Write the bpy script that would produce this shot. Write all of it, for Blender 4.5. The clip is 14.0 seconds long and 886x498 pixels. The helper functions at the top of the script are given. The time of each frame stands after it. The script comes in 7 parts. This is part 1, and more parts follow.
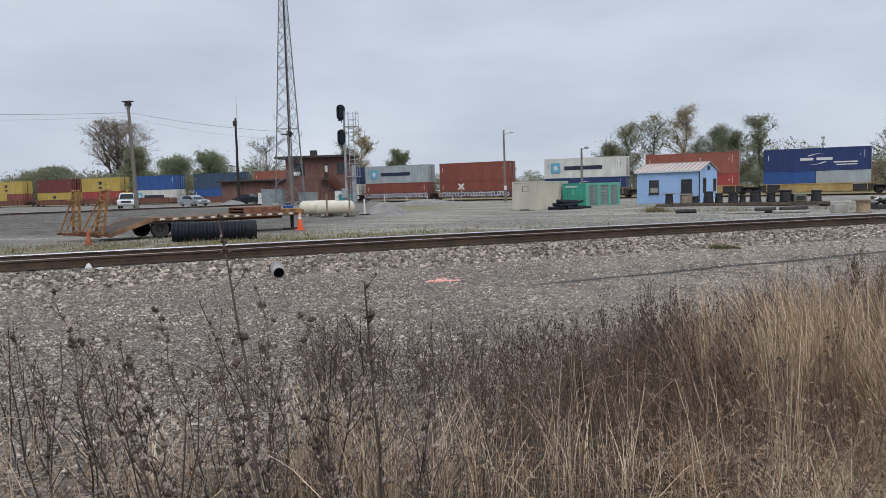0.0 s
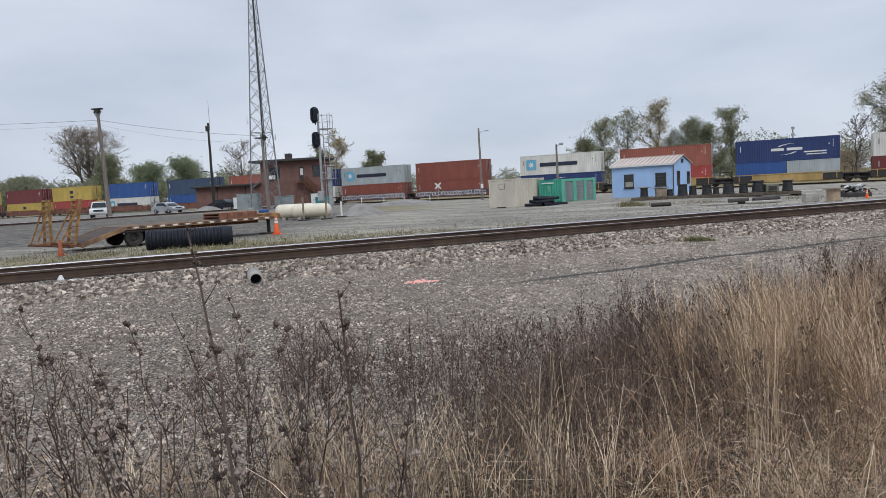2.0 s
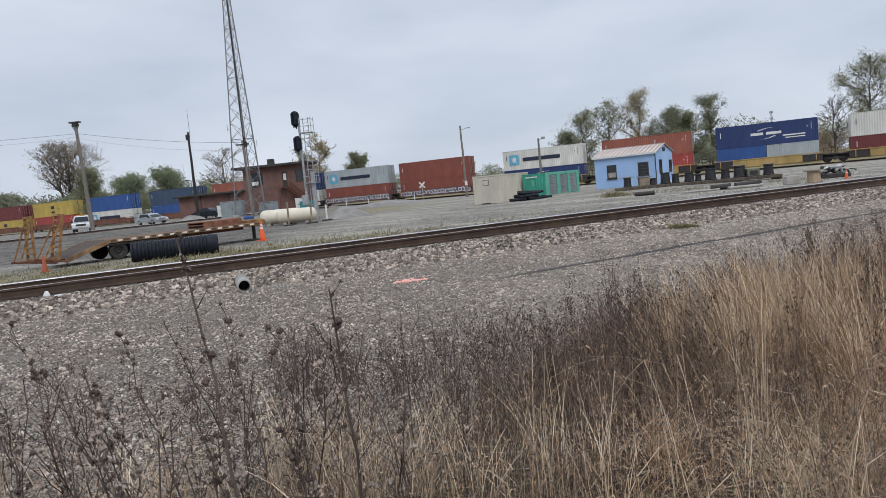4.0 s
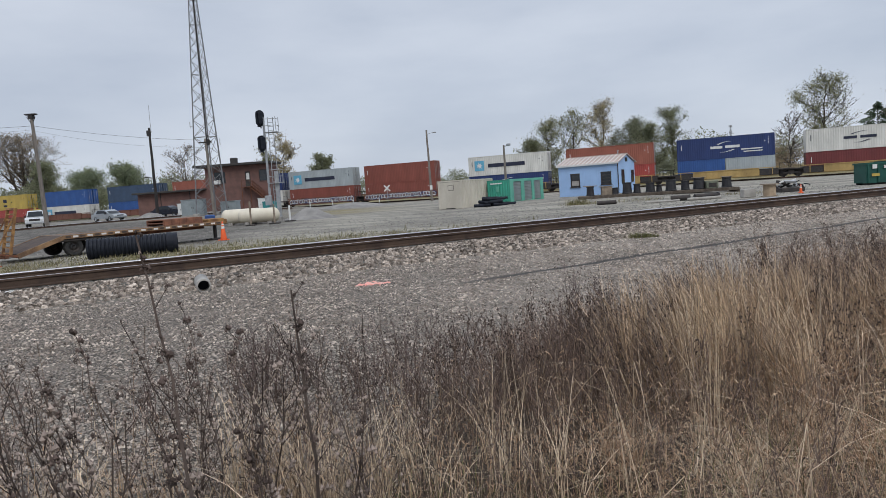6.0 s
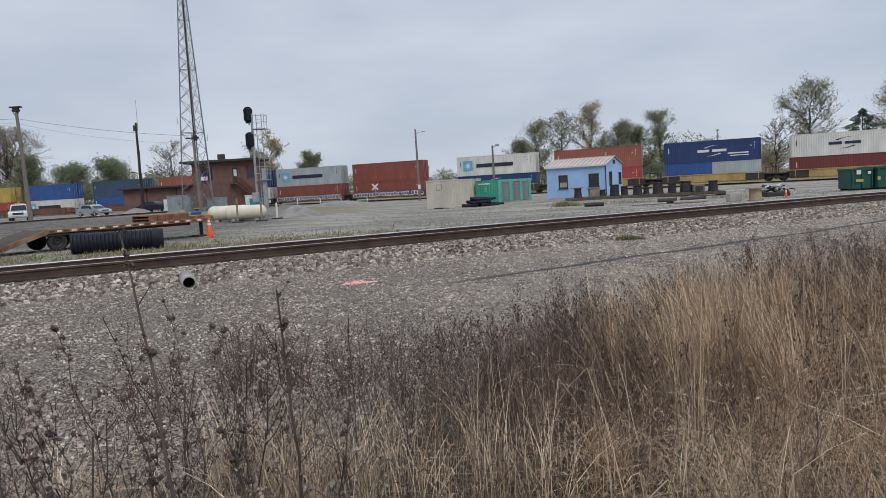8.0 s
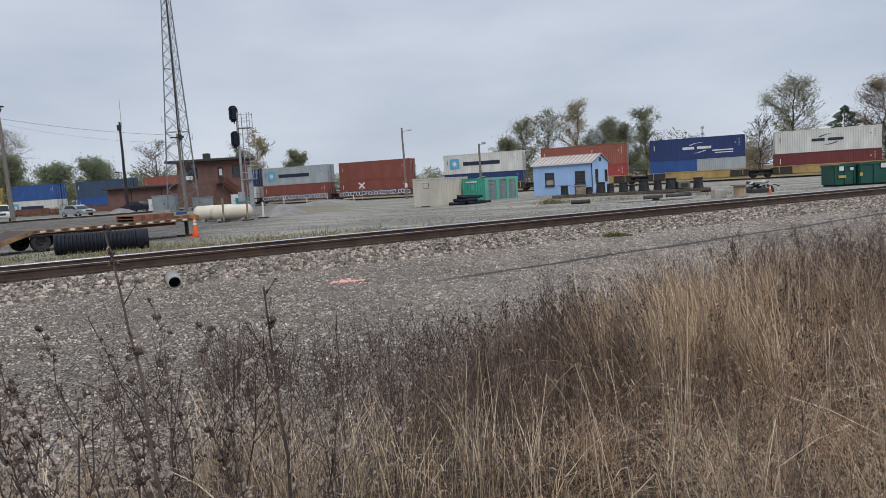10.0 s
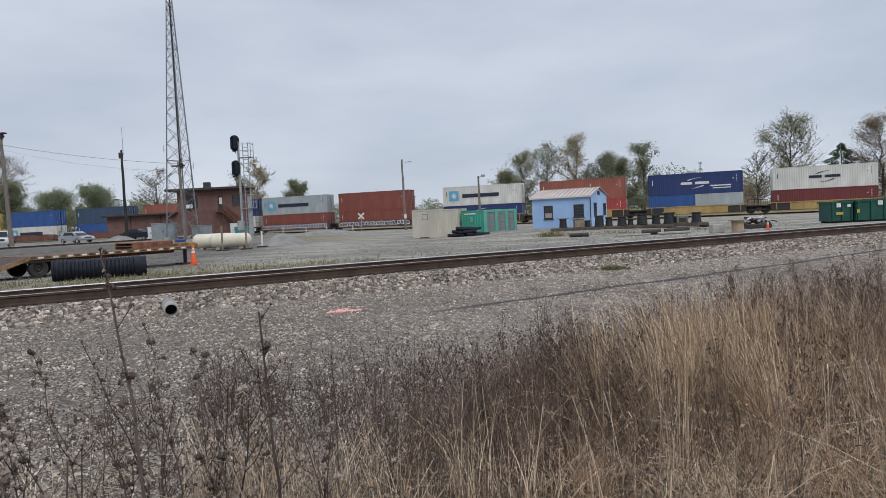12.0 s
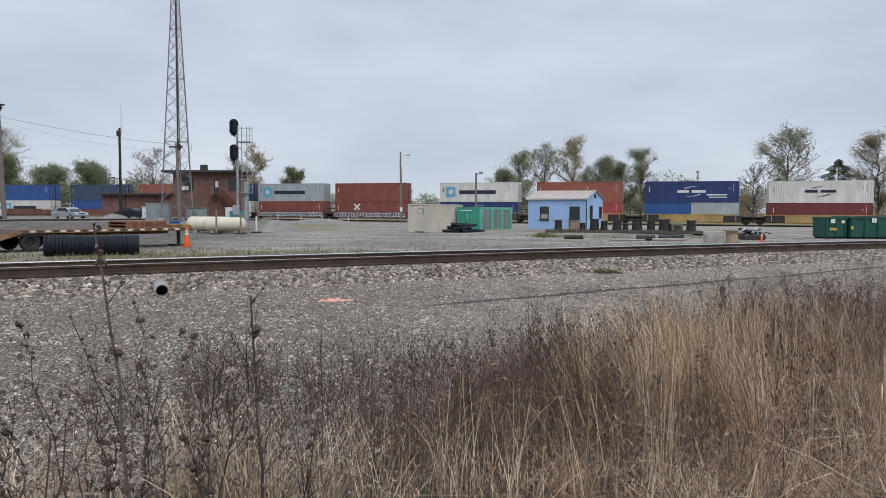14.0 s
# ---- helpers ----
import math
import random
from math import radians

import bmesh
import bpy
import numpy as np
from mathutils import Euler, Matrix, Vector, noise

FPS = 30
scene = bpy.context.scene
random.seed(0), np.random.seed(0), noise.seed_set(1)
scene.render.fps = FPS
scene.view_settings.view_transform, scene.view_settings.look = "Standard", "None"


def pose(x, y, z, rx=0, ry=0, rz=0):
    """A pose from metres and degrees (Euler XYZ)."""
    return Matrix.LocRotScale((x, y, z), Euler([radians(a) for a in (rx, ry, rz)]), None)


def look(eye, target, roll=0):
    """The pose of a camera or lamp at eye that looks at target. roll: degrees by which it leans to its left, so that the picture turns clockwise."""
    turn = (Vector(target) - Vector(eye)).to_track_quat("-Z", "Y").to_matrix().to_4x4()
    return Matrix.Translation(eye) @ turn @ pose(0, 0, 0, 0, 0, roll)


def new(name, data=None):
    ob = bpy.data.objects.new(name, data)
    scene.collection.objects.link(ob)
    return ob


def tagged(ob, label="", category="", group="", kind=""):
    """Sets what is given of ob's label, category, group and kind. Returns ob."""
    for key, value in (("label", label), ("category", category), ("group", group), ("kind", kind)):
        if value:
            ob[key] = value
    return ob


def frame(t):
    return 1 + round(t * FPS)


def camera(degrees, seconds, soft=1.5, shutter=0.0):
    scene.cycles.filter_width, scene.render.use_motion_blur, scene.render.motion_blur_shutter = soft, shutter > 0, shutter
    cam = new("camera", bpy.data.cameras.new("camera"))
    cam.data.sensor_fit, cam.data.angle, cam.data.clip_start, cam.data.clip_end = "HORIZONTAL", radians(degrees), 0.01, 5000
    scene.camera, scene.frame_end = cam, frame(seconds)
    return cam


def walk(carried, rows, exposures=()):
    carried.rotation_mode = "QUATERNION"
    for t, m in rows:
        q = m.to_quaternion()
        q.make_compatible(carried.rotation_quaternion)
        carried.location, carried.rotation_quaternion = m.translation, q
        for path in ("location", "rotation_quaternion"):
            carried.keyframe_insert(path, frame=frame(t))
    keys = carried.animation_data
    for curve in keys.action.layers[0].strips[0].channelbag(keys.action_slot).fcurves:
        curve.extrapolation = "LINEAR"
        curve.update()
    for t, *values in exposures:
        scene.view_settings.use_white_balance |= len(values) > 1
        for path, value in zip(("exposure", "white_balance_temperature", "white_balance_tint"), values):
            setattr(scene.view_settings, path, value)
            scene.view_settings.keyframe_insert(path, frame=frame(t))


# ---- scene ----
cam = camera(64.0, 14.0, soft=0.7)
PATH = [
    (0.0, pose(-0.014, 0.013, 2.018, 85.292, 1.452, 8.382)),
    (0.5, pose(-0.020, -0.000, 2.014, 85.288, 1.108, 8.175)),
    (1.0, pose(-0.011, 0.012, 2.011, 85.235, 0.747, 7.948)),
    (1.5, pose(0.002, 0.010, 2.023, 85.216, 1.379, 6.974)),
    (2.0, pose(-0.000, 0.034, 2.036, 85.170, 3.015, 6.518)),
    (2.5, pose(0.001, 0.001, 2.024, 85.176, 4.493, 6.184)),
    (3.0, pose(0.004, 0.005, 2.027, 85.094, 5.417, 5.813)),
    (5.5, pose(-0.011, -0.005, 2.024, 84.773, 4.354, 3.500)),
    (6.0, pose(0.002, -0.014, 2.027, 85.067, 3.993, 2.420)),
    (6.5, pose(-0.005, -0.013, 2.024, 84.992, 3.813, 2.133)),
    (7.0, pose(-0.008, -0.009, 2.022, 84.929, 3.469, 1.880)),
    (7.5, pose(-0.005, -0.001, 2.026, 84.843, 3.088, 1.691)),
    (8.0, pose(0.003, -0.005, 2.030, 84.974, 3.170, 1.470)),
    (10.5, pose(0.001, -0.006, 2.022, 84.754, 3.506, 0.184)),
    (11.0, pose(0.014, -0.008, 2.023, 85.867, 3.526, 0.065)),
    (11.5, pose(0.011, 0.005, 2.015, 86.828, 3.339, 0.127)),
    (12.0, pose(0.006, -0.003, 2.008, 87.324, 2.726, 0.337)),
    (12.5, pose(0.005, 0.003, 2.009, 87.187, 1.487, 0.324)),
    (13.0, pose(-0.002, 0.002, 2.005, 86.942, 1.262, 0.171)),
    (13.5, pose(0.002, 0.001, 2.001, 86.930, 0.609, -0.023)),
    (14.0, pose(0.002, 0.001, 2.001, 86.935, -0.279, 0.005)),
]
EXPOSURES = [(0.0, 0.0), (3.0, 0.10), (6.0, -0.03), (7.5, -0.06), (12.0, -0.03), (14.0, 0.04)]
walk(cam, PATH, EXPOSURES)

# overcast daylight: a clouded sky and one broad, weak sun
SUN_EL, SUN_ROT = radians(42), radians(200)
world = bpy.data.worlds.new("overcast")
scene.world = world
world.use_nodes = True
wn, wl = world.node_tree.nodes, world.node_tree.links
wn.clear()
w_out = wn.new("ShaderNodeOutputWorld")
w_bg = wn.new("ShaderNodeBackground")
w_sky = wn.new("ShaderNodeTexSky")
w_sky.sky_type, w_sky.sun_disc = "NISHITA", False
w_sky.sun_elevation, w_sky.sun_rotation = SUN_EL, SUN_ROT
w_dim = wn.new("ShaderNodeMix")
w_dim.data_type, w_dim.blend_type = "RGBA", "MULTIPLY"
w_dim.inputs[0].default_value = 1.0
w_dim.inputs[7].default_value = (0.10, 0.10, 0.10, 1)
w_tc = wn.new("ShaderNodeTexCoord")
w_map = wn.new("ShaderNodeMapping")
w_map.inputs["Scale"].default_value = (1.0, 1.0, 3.2)
w_n = wn.new("ShaderNodeTexNoise")
w_n.inputs["Scale"].default_value, w_n.inputs["Detail"].default_value = 2.6, 6.0
w_n.inputs["Roughness"].default_value = 0.5
w_ramp = wn.new("ShaderNodeValToRGB")
w_ramp.color_ramp.elements[0].position, w_ramp.color_ramp.elements[0].color = 0.30, (0.483, 0.545, 0.66, 1)
w_ramp.color_ramp.elements[1].position, w_ramp.color_ramp.elements[1].color = 0.72, (0.67, 0.725, 0.825, 1)
w_mix = wn.new("ShaderNodeMix")
w_mix.data_type = "RGBA"
w_mix.inputs[0].default_value = 0.93
wl.new(w_tc.outputs["Generated"], w_map.inputs["Vector"])
wl.new(w_map.outputs["Vector"], w_n.inputs["Vector"])
wl.new(w_n.outputs["Fac"], w_ramp.inputs["Fac"])
wl.new(w_sky.outputs["Color"], w_dim.inputs[6])
wl.new(w_dim.outputs[2], w_mix.inputs[6])
wl.new(w_ramp.outputs["Color"], w_mix.inputs[7])
wl.new(w_mix.outputs[2], w_bg.inputs["Color"])
# an overcast sky is brighter overhead than at the horizon
w_sep = wn.new("ShaderNodeSeparateXYZ")
w_up = wn.new("ShaderNodeMapRange")
w_up.interpolation_type = "SMOOTHSTEP"
for key, value in (("From Min", 0.32), ("From Max", 0.95), ("To Min", 1.0), ("To Max", 2.0)):
    w_up.inputs[key].default_value = value
wl.new(w_tc.outputs["Generated"], w_sep.inputs[0])
wl.new(w_sep.outputs["Z"], w_up.inputs["Value"])
wl.new(w_up.outputs[0], w_bg.inputs["Strength"])
wl.new(w_bg.outputs["Background"], w_out.inputs["Surface"])
sun = new("sun", bpy.data.lights.new("sun", "SUN"))
sun.data.energy, sun.data.angle, sun.data.color = 1.2, radians(30), (1.0, 0.97, 0.92)
sun.matrix_world = look((20, -40, 60), (0, 15, 0))


# ---- materials ----
def mat(name, c1, c2=None, rough=0.8, metal=0.0, scale=6.0, fine=60.0, bump=0.2, dist=0.01, vary=0.0, contrast=(0.35, 0.65), spec=0.4, stretch=(1, 1, 1)):
    """Two-scale mottled surface; vary: brightness change from piece to piece."""
    m = bpy.data.materials.new(name)
    m.use_nodes = True
    n, l = m.node_tree.nodes, m.node_tree.links
    b = n["Principled BSDF"]
    b.inputs["Roughness"].default_value, b.inputs["Metallic"].default_value = rough, metal
    b.inputs["Specular IOR Level"].default_value = spec
    c2 = c2 or tuple(v * 0.7 for v in c1)
    tc = n.new("ShaderNodeTexCoord")
    mp = n.new("ShaderNodeMapping")
    mp.inputs["Scale"].default_value = stretch
    l.new(tc.outputs["Object"], mp.inputs["Vector"])
    a = n.new("ShaderNodeTexNoise")
    a.inputs["Scale"].default_value, a.inputs["Detail"].default_value = scale, 5.0
    f = n.new("ShaderNodeTexNoise")
    f.inputs["Scale"].default_value, f.inputs["Detail"].default_value = fine, 3.0
    for t in (a, f):
        l.new(mp.outputs["Vector"], t.inputs["Vector"])
    add = n.new("ShaderNodeMath")
    add.operation = "MULTIPLY_ADD"
    l.new(f.outputs["Fac"], add.inputs[0])
    add.inputs[1].default_value = 0.35
    l.new(a.outputs["Fac"], add.inputs[2])
    r = n.new("ShaderNodeMapRange")
    r.inputs["From Min"].default_value, r.inputs["From Max"].default_value = contrast[0] + 0.17, contrast[1] + 0.17
    l.new(add.outputs[0], r.inputs["Value"])
    mx = n.new("ShaderNodeMix")
    mx.data_type = "RGBA"
    mx.inputs[6].default_value, mx.inputs[7].default_value = (*c1, 1), (*c2, 1)
    l.new(r.outputs[0], mx.inputs[0])
    col = mx.outputs[2]
    if vary:
        hs = n.new("ShaderNodeHueSaturation")
        oi = n.new("ShaderNodeObjectInfo")
        gi = n.new("ShaderNodeNewGeometry")
        sm = n.new("ShaderNodeMath")
        sm.operation = "ADD"
        l.new(oi.outputs["Random"], sm.inputs[0])
        l.new(gi.outputs["Random Per Island"], sm.inputs[1])
        fr = n.new("ShaderNodeMath")
        fr.operation = "FRACT"
        l.new(sm.outputs[0], fr.inputs[0])
        vr = n.new("ShaderNodeMapRange")
        vr.inputs["To Min"].default_value, vr.inputs["To Max"].default_value = 1 - vary, 1 + vary
        l.new(fr.outputs[0], vr.inputs["Value"])
        l.new(vr.outputs[0], hs.inputs["Value"])
        l.new(col, hs.inputs["Color"])
        col = hs.outputs["Color"]
    l.new(col, b.inputs["Base Color"])
    if bump:
        bp = n.new("ShaderNodeBump")
        bp.inputs["Strength"].default_value, bp.inputs["Distance"].default_value = bump, dist
        l.new(f.outputs["Fac"], bp.inputs["Height"])
        l.new(bp.outputs["Normal"], b.inputs["Normal"])
    return m


def paint(name, c, rough=0.55, wear=0.75):
    return mat(name, c, tuple(v * wear for v in c), rough, 0, 0.9, 18, 0.08, 0.005, contrast=(0.3, 0.75), stretch=(1, 1, 0.35))


M_STEEL = mat("rail_steel", (0.10, 0.065, 0.045), (0.055, 0.036, 0.028), 0.75, 0.3, 3, 50)
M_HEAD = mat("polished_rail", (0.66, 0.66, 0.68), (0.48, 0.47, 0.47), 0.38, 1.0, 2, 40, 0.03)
M_HEADDULL = mat("dull_rail", (0.40, 0.37, 0.36), (0.24, 0.21, 0.20), 0.5, 0.7, 2, 40, 0.05)
M_TIE = mat("creosote_timber", (0.06, 0.045, 0.035), (0.11, 0.09, 0.07), 0.9, 0, 5, 40, 0.4)
M_STONE = mat("ballast_stone", (0.465, 0.396, 0.333), (0.140, 0.112, 0.091), 0.9, 0, 7, 60, 0.3, 0.004, vary=0.62)
M_YARDSTONE = mat("dusty_yard_stone", (0.27, 0.255, 0.23), (0.13, 0.122, 0.11), 0.9, 0, 7, 60, 0.3, 0.004, vary=0.4)
M_WHITE = paint("white_paint", (0.72, 0.72, 0.70))
M_BLACK = mat("black_plastic", (0.009, 0.011, 0.018), (0.017, 0.020, 0.028), 0.6, 0, 4, 30, 0.1, spec=0.2)
M_DARK = mat("dark_metal", (0.03, 0.03, 0.032), (0.055, 0.045, 0.04), 0.7, 0.2, 3, 30)
M_GALV = mat("galvanised_steel", (0.42, 0.43, 0.44), (0.30, 0.31, 0.32), 0.5, 0.6, 3, 40, 0.05)
M_GLASS = mat("dark_glass", (0.02, 0.025, 0.03), (0.03, 0.035, 0.04), 0.08, 0, 2, 10, 0.0, spec=0.6)
M_RUST = mat("rusty_steel", (0.20, 0.075, 0.035), (0.10, 0.045, 0.03), 0.85, 0.1, 4, 40, 0.3)
M_YEL = mat("worn_yellow_paint", (0.37, 0.20, 0.065), (0.13, 0.062, 0.032), 0.7, 0, 2.5, 30, 0.15)
M_WOODPOLE = mat("weathered_pole", (0.23, 0.20, 0.175), (0.13, 0.115, 0.10), 0.9, 0, 3, 40, 0.3, stretch=(6, 6, 0.4))
M_DARKPOLE = mat("tarred_pole", (0.020, 0.018, 0.018), (0.042, 0.037, 0.034), 0.9, 0, 3, 40, 0.3, stretch=(6, 6, 0.4))
M_BRICK = mat("red_brick", (0.18, 0.098, 0.082), (0.13, 0.075, 0.065), 0.9, 0, 1.2, 40, 0.2)
M_ORANGE = paint("safety_orange", (0.85, 0.13, 0.03))
M_CONC = mat("concrete", (0.38, 0.36, 0.33), (0.26, 0.245, 0.22), 0.9, 0, 2, 40)


# ---- mesh building ----
class MB:
    """Collects vertices and faces of one mesh."""

    def __init__(self):
        self.v, self.f, self.mi, self.k = [], [], [], 0

    def add(self, vs, fs, m=None):
        o = len(self.v)
        self.v += [tuple(p) for p in (vs if m is None else [m @ Vector(p) for p in vs])]
        self.f += [tuple(i + o for i in q) for q in fs]
        self.mi += [self.k] * len(fs)
        return self

    def box(self, c, s, m=None, chamfer=0.0):
        x, y, z = c
        a, b, h = s[0] / 2, s[1] / 2, s[2] / 2
        if chamfer:
            e = chamfer
            vs, ring = [], [(-a + e, -b), (a - e, -b), (a, -b + e), (a, b - e), (a - e, b), (-a + e, b), (-a, b - e), (-a, -b + e)]
            ins = [(px * (1 - e / a), py * (1 - e / b)) for px, py in ring]
            for zz, rr in ((-h, ins), (-h + e, ring), (h - e, ring), (h, ins)):
                vs += [(x + px, y + py, z + zz) for px, py in rr]
            fs = [tuple(range(7, -1, -1)), tuple(range(24, 32))]
            for k in range(3):
                for i in range(8):
                    j = (i + 1) % 8
                    fs.append((k * 8 + i, k * 8 + j, k * 8 + 8 + j, k * 8 + 8 + i))
            return self.add(vs, fs, m)
        vs = [(x + i * a, y + j * b, z + k * h) for k in (-1, 1) for j in (-1, 1) for i in (-1, 1)]
        return self.add(vs, [(0, 2, 3, 1), (4, 5, 7, 6), (0, 1, 5, 4), (2, 6, 7, 3), (0, 4, 6, 2), (1, 3, 7, 5)], m)

    def cyl(self, p, q, r0, r1=None, n=8, caps=True):
        r1 = r0 if r1 is None else r1
        p, q = Vector(p), Vector(q)
        t = (q - p).to_track_quat("Z", "Y").to_matrix()
        vs = []
        for c, r in ((p, r0), (q, r1)):
            for i in range(n):
                a = 2 * math.pi * i / n
                vs.append(c + t @ Vector((r * math.cos(a), r * math.sin(a), 0)))
        fs = [(i, (i + 1) % n, n + (i + 1) % n, n + i) for i in range(n)]
        if caps:
            fs += [tuple(range(n - 1, -1, -1)), tuple(range(n, 2 * n))]
        return self.add(vs, fs)

    def tube(self, pts, radii, n=10):
        """One skin along points, with its own radius at each."""
        vs = []
        for p, r in zip(pts, radii):
            vs += [(p[0] + r * math.cos(6.283 * i / n), p[1] + r * math.sin(6.283 * i / n), p[2]) for i in range(n)]
        k = len(pts)
        fs = [(j * n + i, j * n + (i + 1) % n, (j + 1) * n + (i + 1) % n, (j + 1) * n + i) for j in range(k - 1) for i in range(n)]
        return self.add(vs, fs + [tuple(range(n - 1, -1, -1)), tuple(range((k - 1) * n, k * n))])

    def lathe(self, prof, n=16, m=None, closed=True):
        """prof: (radius, height) rows, turned round z."""
        vs = [(r * math.cos(2 * math.pi * i / n), r * math.sin(2 * math.pi * i / n), z) for r, z in prof for i in range(n)]
        fs = [(k * n + i, k * n + (i + 1) % n, (k + 1) * n + (i + 1) % n, (k + 1) * n + i) for k in range(len(prof) - 1) for i in range(n)]
        if closed:
            fs += [tuple(range(n - 1, -1, -1)), tuple(range((len(prof) - 1) * n, len(prof) * n))]
        return self.add(vs, fs, m)

    def sweep(self, prof, path, closed=False):
        """prof: (side, up) rows, carried along points of a path."""
        n, vs = len(prof), []
        for i, p in enumerate(path):
            p = Vector(p)
            d = Vector(path[min(i + 1, len(path) - 1)]) - Vector(path[max(i - 1, 0)])
            s = Vector((d.y, -d.x, 0)).normalized()
            vs += [p + s * a + Vector((0, 0, b)) for a, b in prof]
        fs = [(k * n + i, k * n + (i + 1) % n, (k + 1) * n + (i + 1) % n, (k + 1) * n + i) for k in range(len(path) - 1) for i in range(n)]
        fs += [tuple(range(n - 1, -1, -1)), tuple(range((len(path) - 1) * n, len(path) * n))]
        return self.add(vs, fs)

    def mesh(self, name, mats, smooth=False):
        me = bpy.data.meshes.new(name)
        me.from_pydata(self.v, [], self.f)
        for q in mats if isinstance(mats, (list, tuple)) else [mats]:
            me.materials.append(q)
        if max(self.mi, default=0):
            me.polygons.foreach_set("material_index", self.mi)
        if smooth:
            me.polygons.foreach_set("use_smooth", [True] * len(self.f))
        me.update()
        return me


def thing(name, m, label, category, group=""):
    ob = new(name)
    ob.matrix_world = m
    ob.empty_display_size = 0.2
    return tagged(ob, label, category, group)


def part(name, mb, material, parent, label="", smooth=False):
    ob = new(name, mb if isinstance(mb, bpy.types.Mesh) else mb.mesh(name, material, smooth))
    ob.parent = parent
    return tagged(ob, label)


def solid(name, mb, material, label, category="", group="", kind="", smooth=False):
    return tagged(new(name, mb.mesh(name, material, smooth)), label, category, group, kind)
# ---- lie of the land ----
def sstep(t):
    t = min(1.0, max(0.0, t))
    return t * t * (3 - 2 * t)


def gauss(a, b):
    return math.exp(-(a * a + b * b))


def main_y(x):
    """The main track's middle line."""
    c = min(15.0, max(-14.0, x))
    return 18.0 + 0.553 * c - 0.0027 * c * c + (0.553 - 0.0054 * c) * (x - c)


def main_d(x, y):
    """Distance across from the main track's middle, beyond it positive."""
    return (y - main_y(x)) * 0.875


TD = Vector((0.948, -0.318, 0))      # the way of the train's track
T0 = Vector((0.09, 109.86, 0))


def train_d(x, y):
    return (x - T0.x) * 0.318 + (y - T0.y) * 0.948


def train_z(s):
    """Rail top of the train's track."""
    return 0.45 - 0.0026 * max(-150.0, min(90.0, s))


def yard(x, y):
    z = 0.25 + 0.52 * sstep((-x - 17) / 15) * sstep((y - 38) / 18)
    z += 0.30 * gauss((x - 11.5) / 7, (y - 59) / 8) - 0.2 * gauss((x + 2) / 5, (y - 63) / 6) + 0.16 * gauss((x + 15) / 6, (y - 52) / 6)
    return z + 0.05 * noise.noise((x * 0.12, y * 0.12, 3.0))


def ground_z(x, y):
    d = main_d(x, y)
    if d < 0:
        e = -d
        z = 0.75 - 0.15 * sstep((e - 1.3) / 1.9) - 0.10 * sstep((e - 3) / 3) - 0.08 * sstep((e - 6) / 8)
        z += 0.03 * noise.noise((x * 0.5, y * 0.5, 7.0)) * sstep((e - 2) / 3)
    else:
        a = sstep((d - 1.3) / 3.2)
        z = 0.75 * (1 - a) + a * yard(x, y)
    td = abs(train_d(x, y))
    if td < 14:
        s = (x - T0.x) * TD.x + (y - T0.y) * TD.y
        b = 1 - sstep((td - 2.0) / 9.0)
        z = z * (1 - b) + (train_z(s) - 0.2) * b
    return z


